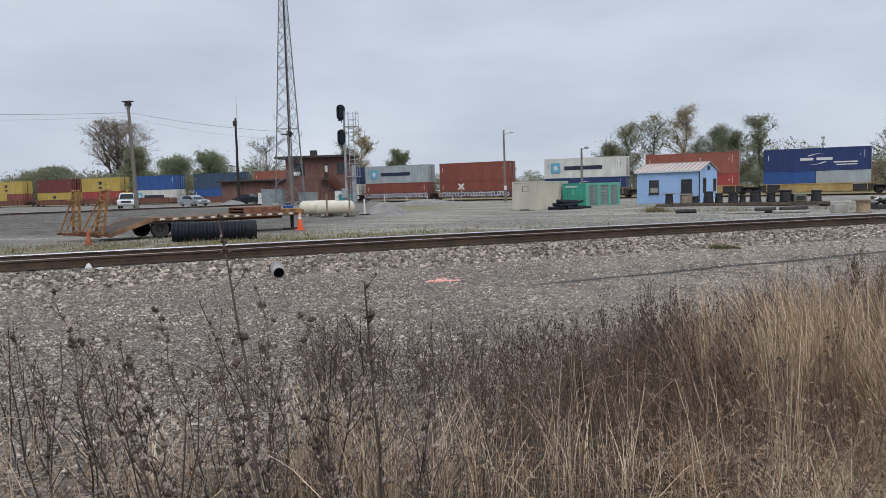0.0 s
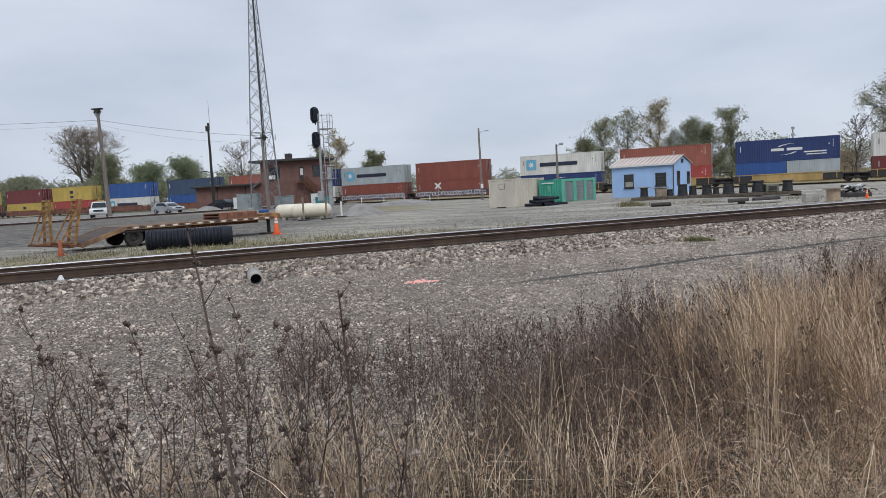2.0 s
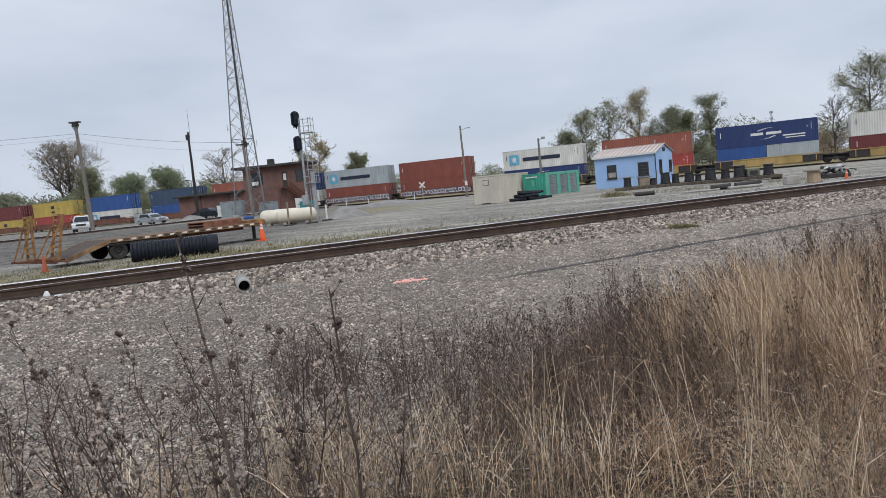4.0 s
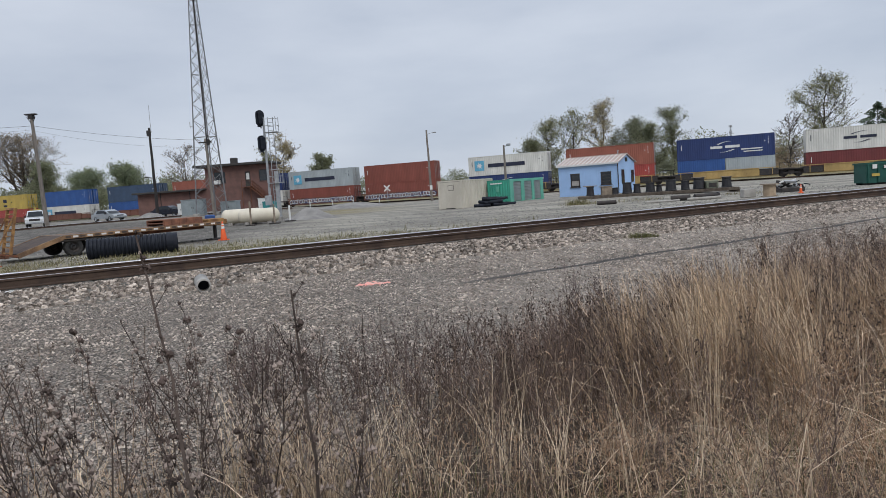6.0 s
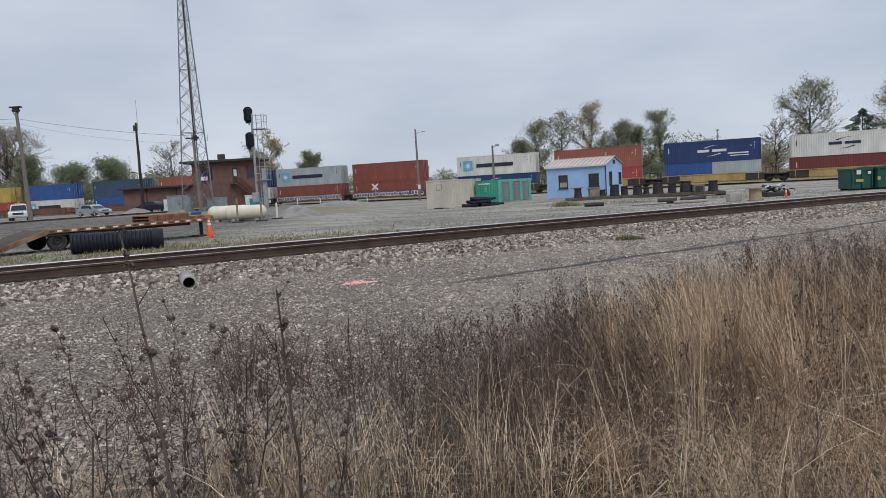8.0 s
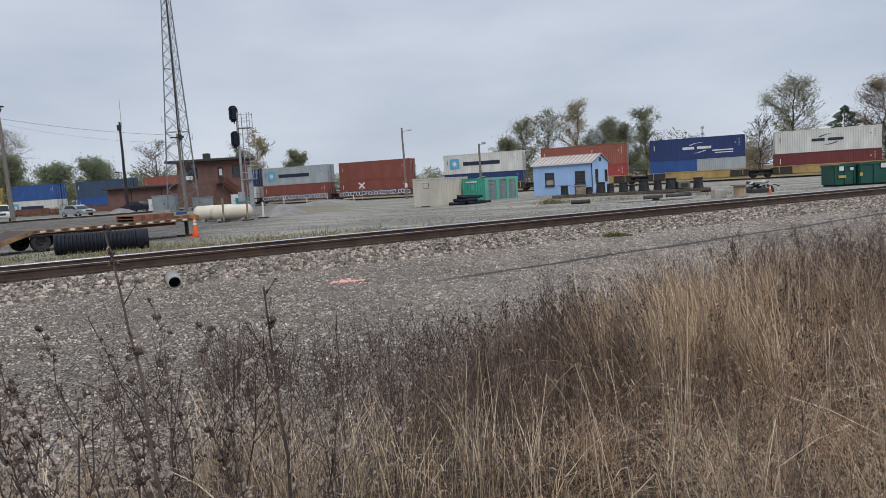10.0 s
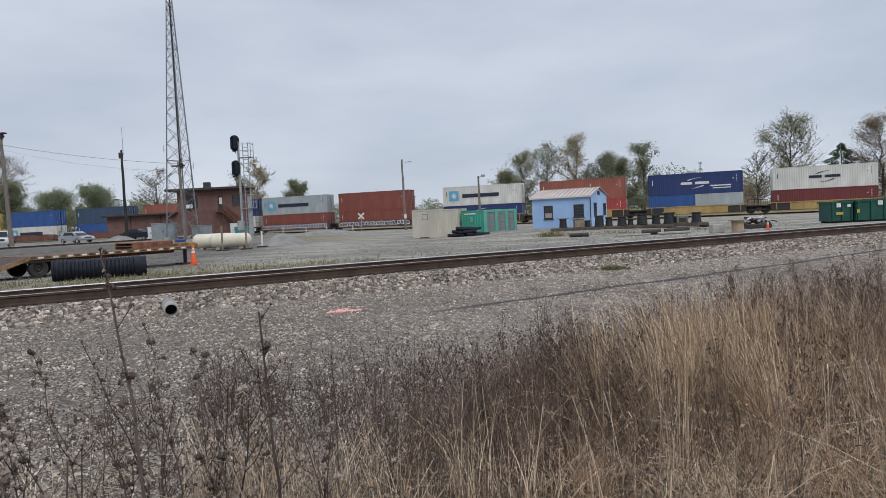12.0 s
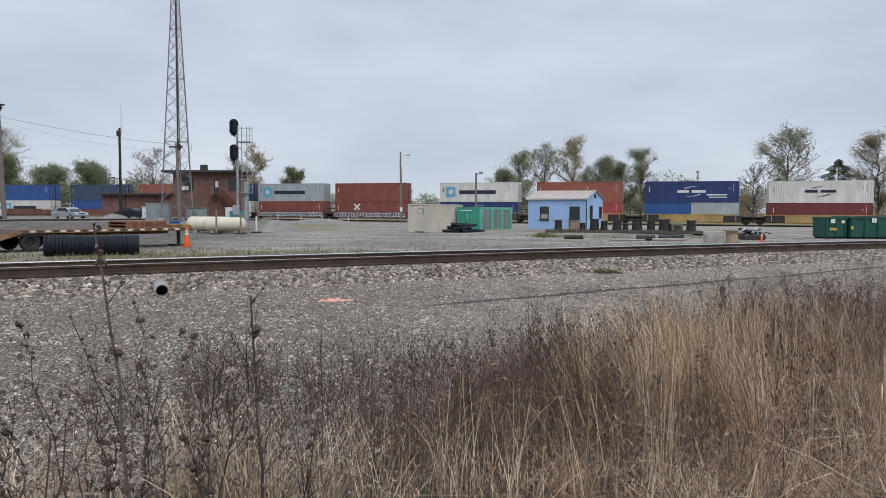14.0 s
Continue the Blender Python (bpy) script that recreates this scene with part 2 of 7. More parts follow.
def tex_ground():
    m = bpy.data.materials.new("gravel_ground")
    m.use_nodes = True
    n, l = m.node_tree.nodes, m.node_tree.links
    b = n["Principled BSDF"]
    b.inputs["Roughness"].default_value, b.inputs["Specular IOR Level"].default_value = 0.95, 0.2
    tc = n.new("ShaderNodeTexCoord")

    def nz(scale, detail=4.0, rough=0.55, vec=None):
        t = n.new("ShaderNodeTexNoise")
        t.inputs["Scale"].default_value, t.inputs["Detail"].default_value, t.inputs["Roughness"].default_value = scale, detail, rough
        l.new(vec or tc.outputs["Object"], t.inputs["Vector"])
        return t.outputs["Fac"]

    def rng(v, a, c):
        r = n.new("ShaderNodeMapRange")
        r.inputs["From Min"].default_value, r.inputs["From Max"].default_value = a, c
        l.new(v, r.inputs["Value"])
        return r.outputs[0]

    def mix(f, a, c):
        x = n.new("ShaderNodeMix")
        x.data_type = "RGBA"
        for k, q in ((0, f), (6, a), (7, c)):
            if isinstance(q, tuple):
                x.inputs[k].default_value = (*q, 1)
            else:
                l.new(q, x.inputs[k])
        return x.outputs[2]

    def attr(name):
        a = n.new("ShaderNodeAttribute")
        a.attribute_name = name
        return a.outputs["Fac"]

    vo = n.new("ShaderNodeTexVoronoi")
    vo.inputs["Scale"].default_value = 38.0
    l.new(tc.outputs["Object"], vo.inputs["Vector"])
    hs = n.new("ShaderNodeSeparateColor")
    l.new(vo.outputs["Color"], hs.inputs["Color"])
    stone = mix(hs.outputs[0], (0.16, 0.146, 0.122), (0.35, 0.325, 0.276))
    dusty = mix(rng(nz(0.35), 0.35, 0.7), (0.245, 0.225, 0.188), (0.18, 0.166, 0.14))
    gravel = mix(rng(nz(1.3, 6), 0.42, 0.66), stone, dusty)
    gravel = mix(rng(nz(3.0, 9, 0.85), 0.5, 0.72), gravel, (0.11, 0.105, 0.10))
    gravel = mix(rng(nz(4.1, 9, 0.85), 0.55, 0.75), gravel, (0.42, 0.40, 0.37))
    mp = n.new("ShaderNodeMapping")
    mp.inputs["Rotation"].default_value = (0, 0, radians(-27))
    mp.inputs["Scale"].default_value = (0.06, 0.55, 1)
    l.new(tc.outputs["Object"], mp.inputs["Vector"])
    tracks = rng(nz(1.0, 4, 0.5, mp.outputs["Vector"]), 0.52, 0.68)
    worn = n.new("ShaderNodeMath")
    worn.operation = "MULTIPLY"
    worn.inputs[1].default_value = 0.7
    l.new(tracks, worn.inputs[0])
    g2 = mix(worn.outputs[0], gravel, (0.17, 0.157, 0.134))
    # a dark wheel rut that runs along the near side of the main track
    dot = n.new("ShaderNodeVectorMath")
    dot.operation = "DOT_PRODUCT"
    dot.inputs[1].default_value = (-0.547, 0.837, 0)
    l.new(tc.outputs["Object"], dot.inputs[0])
    wob = n.new("ShaderNodeMath")
    wob.operation = "MULTIPLY_ADD"
    wob.inputs[1].default_value = 0.5
    l.new(nz(0.8, 3), wob.inputs[0])
    l.new(dot.outputs["Value"], wob.inputs[2])
    off = n.new("ShaderNodeMath")
    off.operation = "SUBTRACT"
    off.inputs[1].default_value = 9.71
    l.new(wob.outputs[0], off.inputs[0])
    ab = n.new("ShaderNodeMath")
    ab.operation = "ABSOLUTE"
    l.new(off.outputs[0], ab.inputs[0])
    near = n.new("ShaderNodeMapRange")
    near.inputs["From Min"].default_value, near.inputs["From Max"].default_value = 0.05, 0.15
    near.inputs["To Min"].default_value, near.inputs["To Max"].default_value = 0.92, 0.0
    l.new(ab.outputs[0], near.inputs["Value"])
    along = n.new("ShaderNodeSeparateXYZ")
    l.new(tc.outputs["Object"], along.inputs[0])
    rut = n.new("ShaderNodeMath")
    rut.operation = "MULTIPLY"
    l.new(near.outputs[0], rut.inputs[0])
    l.new(rng(along.outputs["X"], -0.8, 0.6), rut.inputs[1])
    g2 = mix(rut.outputs[0], g2, (0.05, 0.047, 0.045))
    grass = mix(rng(nz(3.0, 5), 0.3, 0.7), (0.31, 0.25, 0.14), (0.15, 0.14, 0.07))
    # earth under the weeds, its colour deepened to carry the shade among the stems
    soil_shade = mix(rng(nz(5.0, 5), 0.3, 0.7), (0.030, 0.022, 0.017), (0.065, 0.047, 0.034))
    grit = mix(rng(nz(9.0, 9, 0.85), 0.40, 0.62), (0.098, 0.082, 0.069), (0.265, 0.226, 0.194))
    # small stones, the shade in the gaps between them painted dark
    pebble = mix(hs.outputs[1], (0.145, 0.122, 0.101), (0.415, 0.358, 0.302))
    pebble = mix(rng(vo.outputs["Distance"], 0.38, 0.62), pebble, (0.062, 0.054, 0.045))
    grit = mix(rng(nz(1.7, 5), 0.52, 0.70), pebble, grit)
    dust = mix(rng(nz(2.2, 8, 0.8), 0.35, 0.65), (0.196, 0.171, 0.143), (0.38, 0.336, 0.286))
    fine = mix(rng(nz(0.6, 4), 0.38, 0.60), grit, dust)
    grit = mix(rng(along.outputs["X"], -1.5, 3.0), grit, fine)
    mp2 = n.new("ShaderNodeMapping")
    mp2.inputs["Rotation"].default_value = (0, 0, radians(12))
    mp2.inputs["Scale"].default_value = (0.10, 0.42, 1)
    l.new(tc.outputs["Object"], mp2.inputs["Vector"])
    g2 = mix(rng(nz(1.0, 7, 0.65, mp2.outputs["Vector"]), 0.46, 0.58), g2, (0.35, 0.325, 0.27))
    g2 = mix(rng(nz(0.55, 9, 0.8), 0.54, 0.66), g2, (0.115, 0.11, 0.105))
    # dark cinders of the yard; also painted shade between the near ballast stones
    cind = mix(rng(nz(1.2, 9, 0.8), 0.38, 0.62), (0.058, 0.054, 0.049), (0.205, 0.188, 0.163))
    g2 = mix(attr("cinder_shade"), g2, cind)
    g2 = mix(attr("trackside"), g2, mix(rut.outputs[0], grit, (0.05, 0.047, 0.045)))
    col = mix(attr("grass"), g2, grass)
    col = mix(attr("soil_shade"), col, soil_shade)
    l.new(col, b.inputs["Base Color"])
    bp = n.new("ShaderNodeBump")
    bp.inputs["Strength"].default_value, bp.inputs["Distance"].default_value = 0.7, 0.03
    bp.invert = True
    l.new(vo.outputs["Distance"], bp.inputs["Height"])
    l.new(bp.outputs["Normal"], b.inputs["Normal"])
    return m


def build_ground():
    def axis(lo, hi, far, step):
        inner = list(np.arange(lo, hi + 0.01, step))
        out, v, g = [], hi, step
        while v < far:
            g *= 1.35
            v += g
            out.append(v)
        low, v, g = [], lo, step
        while v > -far:
            g *= 1.35
            v -= g
            low.append(v)
        return low[::-1] + inner + out

    xs, ys = axis(-70, 70, 1600, 0.8), axis(-6, 122, 1600, 0.8)
    vs = [(x, y, ground_z(x, y)) for y in ys for x in xs]
    w = len(xs)
    fs = [(j * w + i, j * w + i + 1, (j + 1) * w + i + 1, (j + 1) * w + i) for j in range(len(ys) - 1) for i in range(w - 1)]
    me = bpy.data.meshes.new("ground")
    me.from_pydata(vs, [], fs)
    me.polygons.foreach_set("use_smooth", [True] * len(fs))
    me.attributes.new("grass", "FLOAT", "POINT")
    me.attributes.new("soil_shade", "FLOAT", "POINT")
    me.attributes.new("cinder_shade", "FLOAT", "POINT")
    me.attributes.new("trackside", "FLOAT", "POINT")
    gv, sv, cv, tv = [], [], [], []
    for x, y, z in vs:
        d, td = main_d(x, y), train_d(x, y)
        q = noise.noise((x * 0.25, y * 0.25, 1.0))
        strip = math.exp(-((d - min(12.5, 8.5 + 0.35 * max(0, -x))) / 2.8) ** 2) * sstep((6 - x) / 14) * 1.2
        patch = 0.9 * gauss((x + 15) / 5, (y - 80) / 5) + 0.7 * gauss((x + 13) / 4.5, (y - 70) / 4) + sstep((td - 4) / 5)
        gv.append(min(1, max(0, strip * (0.75 + q) + patch)))
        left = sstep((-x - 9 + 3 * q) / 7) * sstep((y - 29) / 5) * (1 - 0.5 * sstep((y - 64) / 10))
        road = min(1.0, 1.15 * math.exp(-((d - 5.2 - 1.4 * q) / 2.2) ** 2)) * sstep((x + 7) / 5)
        # beyond the track real cinders; this side, shade between ballast stones as colour
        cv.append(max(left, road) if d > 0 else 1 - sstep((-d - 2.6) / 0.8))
        tv.append(sstep((-d - 2.4) / 1.5) if d < 0 else 0.0)
        # where the weeds stand: mask of the earth painted with their shade
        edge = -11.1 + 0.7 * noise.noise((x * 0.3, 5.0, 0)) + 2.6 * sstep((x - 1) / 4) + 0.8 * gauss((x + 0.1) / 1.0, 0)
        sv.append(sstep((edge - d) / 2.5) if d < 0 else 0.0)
    me.attributes["grass"].data.foreach_set("value", gv)
    me.attributes["soil_shade"].data.foreach_set("value", sv)
    me.attributes["cinder_shade"].data.foreach_set("value", cv)
    me.attributes["trackside"].data.foreach_set("value", tv)
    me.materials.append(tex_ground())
    return tagged(new("ground", me), "grey gravel yard ground with dry grass and shade-darkened earth under the weeds", "ground", kind="structure")


build_ground()


# ---- tracks ----
RAIL = [(-0.07, 0), (0.07, 0), (0.07, 0.02), (0.012, 0.04), (0.012, 0.135), (0.037, 0.145), (0.037, 0.18), (-0.037, 0.18), (-0.037, 0.145), (-0.012, 0.135), (-0.012, 0.04), (-0.07, 0.02)]
HEAD = [(-0.036, 0.1803), (0.0385, 0.1803), (0.040, 0.168), (0.042, 0.170), (0.036, 0.180), (0.024, 0.186), (-0.030, 0.186)]


def track(name, pts, label, ties=True, tie_near=None):
    """pts: middle line at rail foot level."""
    tr = tagged(new(name), label, "railway track", kind="structure")
    for side in (-0.755, 0.755):
        path = []
        for i, p in enumerate(pts):
            d = (pts[min(i + 1, len(pts) - 1)] - pts[max(i - 1, 0)])
            s = Vector((d.y, -d.x, 0)).normalized()
            path.append(p + s * side)
        rail = part("rail", MB().sweep(RAIL, path), M_STEEL, tr, "rust-brown steel rail")
        # one rail's head is rougher and darker than the other's
        part("rail_head", MB().sweep(HEAD if side < 0 else [(-a, b) for a, b in HEAD[::-1]], path), M_HEAD if side < 0 else M_HEADDULL, rail, "polished rail head" if side < 0 else "dull grey-brown rail head")
    if ties:
        tm = MB().box((0, 0, -0.105), (0.23, 2.6, 0.18), chamfer=0.015).mesh("tie", M_TIE)
        k = 0.0
        for a, b in zip(pts[:-1], pts[1:]):
            seg = (b - a).length
            while k < seg:
                p = a.lerp(b, k / seg)
                if tie_near is None or tie_near(p):
                    o = part("tie", tm, None, tr)
                    o.matrix_basis = Matrix.Translation(p) @ Matrix.Rotation(math.atan2(b.y - a.y, b.x - a.x), 4, "Z")
                k += 0.52
            k -= seg
    return tr


track("main_track", [Vector((x, main_y(x), 0.765)) for x in np.arange(-60, 121, 3.0)], "main railway track with rusty rails on grey ballast", tie_near=lambda p: -22 < p.x < 45)
track("train_track", [T0 + TD * s + Vector((0, 0, train_z(s) - 0.185)) for s in np.arange(-330, 150, 15.0)], "yard track under the freight train", tie_near=lambda p: -40 < p.x < 60)


def side_z(x, y):
    return ground_z(x, y) + 0.02


track("yard_track", [Vector((x, 58 + (x + 49.4) * 1.72, side_z(x, 58 + (x + 49.4) * 1.72))) for x in np.arange(-64, -24, 2.0)], "rusty yard track crossing the gravel")
# ---- freight train ----
CONT = {}
COL = {
    "yellow": ((0.50, 0.36, 0.085), "ochre-yellow"), "maroon": ((0.16, 0.035, 0.035), "maroon"), "brown": ((0.24, 0.07, 0.05), "brown-red"),
    "red": ((0.36, 0.06, 0.05), "bright red"), "rust": ((0.30, 0.098, 0.065), "orange-red"), "navy": ((0.022, 0.042, 0.14), "navy blue"),
    "blue": ((0.03, 0.09, 0.28), "blue"), "slate": ((0.045, 0.075, 0.13), "slate blue"), "white": ((0.66, 0.65, 0.60), "off-white"), "grey": ((0.38, 0.42, 0.43), "pale grey"),
}
MC = {k: paint("container_" + k, c, 0.5, 0.72) for k, (c, _) in COL.items()}
M_INK = paint("dark_lettering", (0.02, 0.025, 0.05))
M_SKYBLUE = paint("light_blue_emblem", (0.13, 0.42, 0.60))
M_CARYEL = paint("railcar_yellow", (0.46, 0.315, 0.12), 0.6, 0.5)
M_CARBROWN = paint("railcar_brown", (0.19, 0.085, 0.06), 0.7, 0.6)


def corrugated(mb, x0, x1, z0, z1, y, depth, pitch, flip=1):
    """A trapezoid-ribbed wall in the plane y."""
    pts, x = [], x0
    while x < x1 - pitch * 0.5:
        for a, o in ((0.0, 0), (0.32, 0), (0.5, 1), (0.82, 1)):
            pts.append((min(x1, x + a * pitch), y - flip * depth * o))
        x += pitch
    pts.append((x1, y))
    vs = [(a, b, z) for z in (z0, z1) for a, b in pts]
    n = len(pts)
    mb.add(vs, [(i, i + 1, n + i + 1, n + i) for i in range(n - 1)])


def container_meshes(color, L, H, W=2.44):
    key = (color, L, H)
    if key in CONT:
        return CONT[key]
    body = MB()
    for sgn in (-1, 1):
        corrugated(body, 0.12, L - 0.12, 0.15, H - 0.10, sgn * (W / 2 - 0.02), 0.018, 0.28, sgn)
    body.box((L / 2, 0, H - 0.04), (L - 0.2, W - 0.12, 0.05))
    body.box((L / 2, 0, 0.12), (L - 0.2, W - 0.1, 0.06))
    body.box((0.06, 0, H / 2), (0.05, W - 0.2, H - 0.2))
    frame_mb = MB()
    for x in (0.08, L - 0.08):
        for y in (-W / 2 + 0.08, W / 2 - 0.08):
            frame_mb.box((x, y, H / 2), (0.16, 0.16, H), chamfer=0.015)
        for z in (0.08, H - 0.07):
            frame_mb.box((x, 0, z), (0.12, W - 0.32, 0.13))
    for y in (-W / 2 + 0.05, W / 2 - 0.05):
        for z in (0.08, H - 0.05):
            frame_mb.box((L / 2, y, z), (L - 0.32, 0.09, 0.14 if z < 1 else 0.09))
    door = MB().box((0, 0, 0), (0.05, W / 2 - 0.18, H - 0.3), chamfer=0.01)
    bars = MB()
    for y in (-0.28, 0.28):
        bars.cyl((0.05, y, -H / 2 + 0.2), (0.05, y, H / 2 - 0.2), 0.022, n=6)
        for z in (-0.9, 0.0, 0.9):
            bars.box((0.04, y, z), (0.03, 0.10, 0.06))
    CONT[key] = (body.mesh("body", MC[color]), frame_mb.mesh("frame", MC[color]), door.mesh("door", MC[color]), bars.mesh("lock_rods", M_GALV))
    return CONT[key]


def marking(parent, x, z, w, h, material, y=-1.245):
    part("marking", MB().box((x, y, z), (w, 0.012, h)), material, parent)


def emblem_star(parent, x, z, s):
    part("emblem", MB().box((x, -1.245, z), (s, 0.012, s)), M_SKYBLUE, parent, "light blue square emblem")
    mb, r = MB(), s * 0.36
    vs = [(x + (r if k % 2 == 0 else r * 0.42) * math.cos(math.pi * k / 7), -1.257, z + (r if k % 2 == 0 else r * 0.42) * math.sin(math.pi * k / 7)) for k in range(14)]
    mb.add([(x, -1.257, z)] + vs, [(0, 1 + k, 1 + (k + 1) % 14) for k in range(14)])
    part("emblem", mb, M_WHITE, parent, "white seven-pointed star")


def words(parent, x, z, widths, h, material, gap=0.16):
    """Lettering that may not be spelt, as plain bars."""
    for w in widths:
        marking(parent, x + w / 2, z, w, h, material)
        x += w + gap


def container(m, color, L=12.19, H=2.9, style="", group="containers on the freight train"):
    c = thing("shipping_container", m, f"{COL[color][1]} corrugated steel shipping container stacked on a railcar", "container", group)
    body, fr, door, bars = container_meshes(color, L, H)
    part("body", body, None, c)
    part("frame", fr, None, c)
    for y in (-1, 1):
        d = part("door", door, None, c)
        d.location = (L - 0.03, y * (1.22 / 2 - 0.02), H / 2)
        part("lock_rods", bars, None, d, "galvanised locking rods")
    light = M_WHITE if color in ("maroon", "brown", "red", "rust", "navy", "blue", "slate") else M_INK
    if style == "star":
        emblem_star(c, 1.75, H * 0.52, 1.5)
        words(c, 3.1, H * 0.50, [5.7], 0.55, M_INK)
    elif style == "arc":
        words(c, 4.3, H * 0.52, [1.5, 1.8], 0.34, light, 0.35)
        for s in (-1, 1):
            arc = MB()
            for k in range(7):
                a = k / 6
                arc.box((6.2 + s * (-0.9 + 1.5 * a), -1.245, H * 0.52 + s * (0.42 + 0.28 * math.sin(a * 1.7))), (0.3, 0.012, 0.09 * (1.2 - a)))
            part("emblem", arc, light, c)
        if color == "navy":
            words(c, 8.1, H * 0.36, [2.6], 0.16, light)
            words(c, 8.4, H * 0.25, [2.3], 0.12, light)
    elif style == "block":
        marking(c, L * 0.5, H * 0.62, 1.0, 0.62, M_INK)
        words(c, L * 0.5 - 0.5, H * 0.28, [1.0], 0.36, M_INK)
    if L > 10:
        for k in range(5):
            marking(c, L - 0.75, H * 0.82 - k * 0.2, 0.09, 0.09, light)
        marking(c, L - 1.2, H * 0.66, 0.13, 0.13, light)
        marking(c, 0.6, H * 0.62, 0.08, 0.7, light)
    return c


def wheel_mesh():
    mb = MB()
    mb.lathe([(0.05, -0.09), (0.46, -0.07), (0.50, -0.07), (0.48, -0.02), (0.44, 0.05), (0.40, 0.05), (0.38, 0.0), (0.12, 0.02), (0.10, 0.07)], 16, Matrix.Rotation(radians(90), 4, "X"))
    return mb.mesh("wheel", M_DARK)


WHEEL = wheel_mesh()
CAR = {}


def railcar(m, color, painted=False):
    """A well car for one stack, its left end at the origin, rail top at z = 0."""
    if color not in CAR:
        sill = MB().box((7.1, 0, 0.85), (8.2, 0.16, 1.0), chamfer=0.03)
        sill.k = 1
        for x in (1.82, 12.38):
            sill.box((x, 0.03, 0.78), (2.3, 0.12, 0.84), chamfer=0.03)
        sill.k = 0
        sill.box((7.1, -0.10, 1.34), (12.9, 0.10, 0.10))
        sill.box((7.1, -0.12, 0.38), (8.2, 0.14, 0.10))
        for i in range(8):
            sill.box((1.4 + i * 1.63, -0.11, 0.86), (0.10, 0.06, 0.86))
        deck = MB().box((0, 0, 1.02), (1.9, 2.5, 0.16), chamfer=0.03)
        deck.box((0, 0, 0.8), (2.2, 0.6, 0.4))
        for y in (-1.15, 1.15):
            deck.cyl((-0.7, y, 1.1), (-0.7, y, 1.85), 0.025, n=6)
            deck.cyl((0.7, y, 1.1), (0.7, y, 1.85), 0.025, n=6)
            deck.cyl((-0.7, y, 1.85), (0.7, y, 1.85), 0.025, n=6)
        bogie = MB()
        for y in (-0.98, 0.98):
            bogie.box((0, y, 0.50), (1.9, 0.12, 0.22), chamfer=0.03)
            bogie.box((0, y, 0.68), (0.7, 0.14, 0.30), chamfer=0.03)
            for k in (-0.15, 0.0, 0.15):
                bogie.cyl((k, y * 1.02, 0.35), (k, y * 1.02, 0.62), 0.07, n=8)
        bogie.box((0, 0, 0.6), (0.4, 1.9, 0.25))
        floor_mb = MB().box((7.1, 0, 0.30), (12.4, 2.3, 0.08))
        mt = M_CARYEL if color == "yellow" else M_CARBROWN
        CAR[color] = (sill.mesh("side_sill", [mt, M_DARK if color == "yellow" else mt]), deck.mesh("end_platform", [M_DARK]), bogie.mesh("bogie", M_DARK), floor_mb.mesh("well_floor", mt))
    sill, deck, bogie, fl = CAR[color]
    c = thing("well_car", m, f"{'yellow' if color == 'yellow' else 'brown-red'} steel container well car on rails", "railcar", "well cars of the freight train")
    for y, turn in ((-1.36, 0), (1.36, math.pi)):
        s = part("side_sill", sill, None, c)
        s.matrix_basis = Matrix.Translation((0 if not turn else 14.2, y, 0)) @ Matrix.Rotation(turn, 4, "Z")
        if painted and not turn:
            rnd = random.Random(int(m.translation.x * 7))
            x, lift = 1.0, 0.0
            while x < 12.9:
                w = rnd.uniform(0.42, 0.7)
                for g, o, wide in ((MC["navy"], 0.05, 0.15), (M_WHITE, 0.0, 0.085)):
                    pts = [(x + w / 2 + o + w * rnd.uniform(0.35, 0.62) * math.cos(q * 1.1 + lift * 900), 0.86 - o * 0.5 + rnd.uniform(0.2, 0.42) * math.sin(q * 1.1 + lift * 900)) for q in range(rnd.randint(5, 8))]
                    mb = MB()
                    for (ax, az), (bx, bz) in zip(pts[:-1], pts[1:]):
                        d = Vector((bx - ax, bz - az)).normalized() * wide / 2
                        yy = -0.155 - lift - (0.006 if g is M_WHITE else 0.0)
                        mb.add([(ax - d.y - d.x, yy, az + d.x - d.y), (ax + d.y - d.x, yy, az - d.x - d.y), (bx + d.y + d.x, yy, bz - d.x + d.y), (bx - d.y + d.x, yy, bz + d.x + d.y)], [(0, 1, 2, 3)])
                        lift += 0.0002
                    tagged(part("spray_paint", mb, g, s), "", "", "", "stuff")
                x += w * 0.85
    part("well_floor", fl, None, c)
    for x in (-0.35, 14.55):
        d = part("end_platform", deck, None, c)
        d.location = (x, 0, 0)
    b = part("bogie", bogie, None, c)
    b.location = (-0.75, 0, 0)
    for x in (-0.9, 0.9):
        for y in (-0.75, 0.75):
            w = part("wheel", WHEEL, None, b)
            w.matrix_basis = Matrix.Translation((x, y, 0.5)) @ Matrix.Rotation(0 if y < 0 else math.pi, 4, "Z")


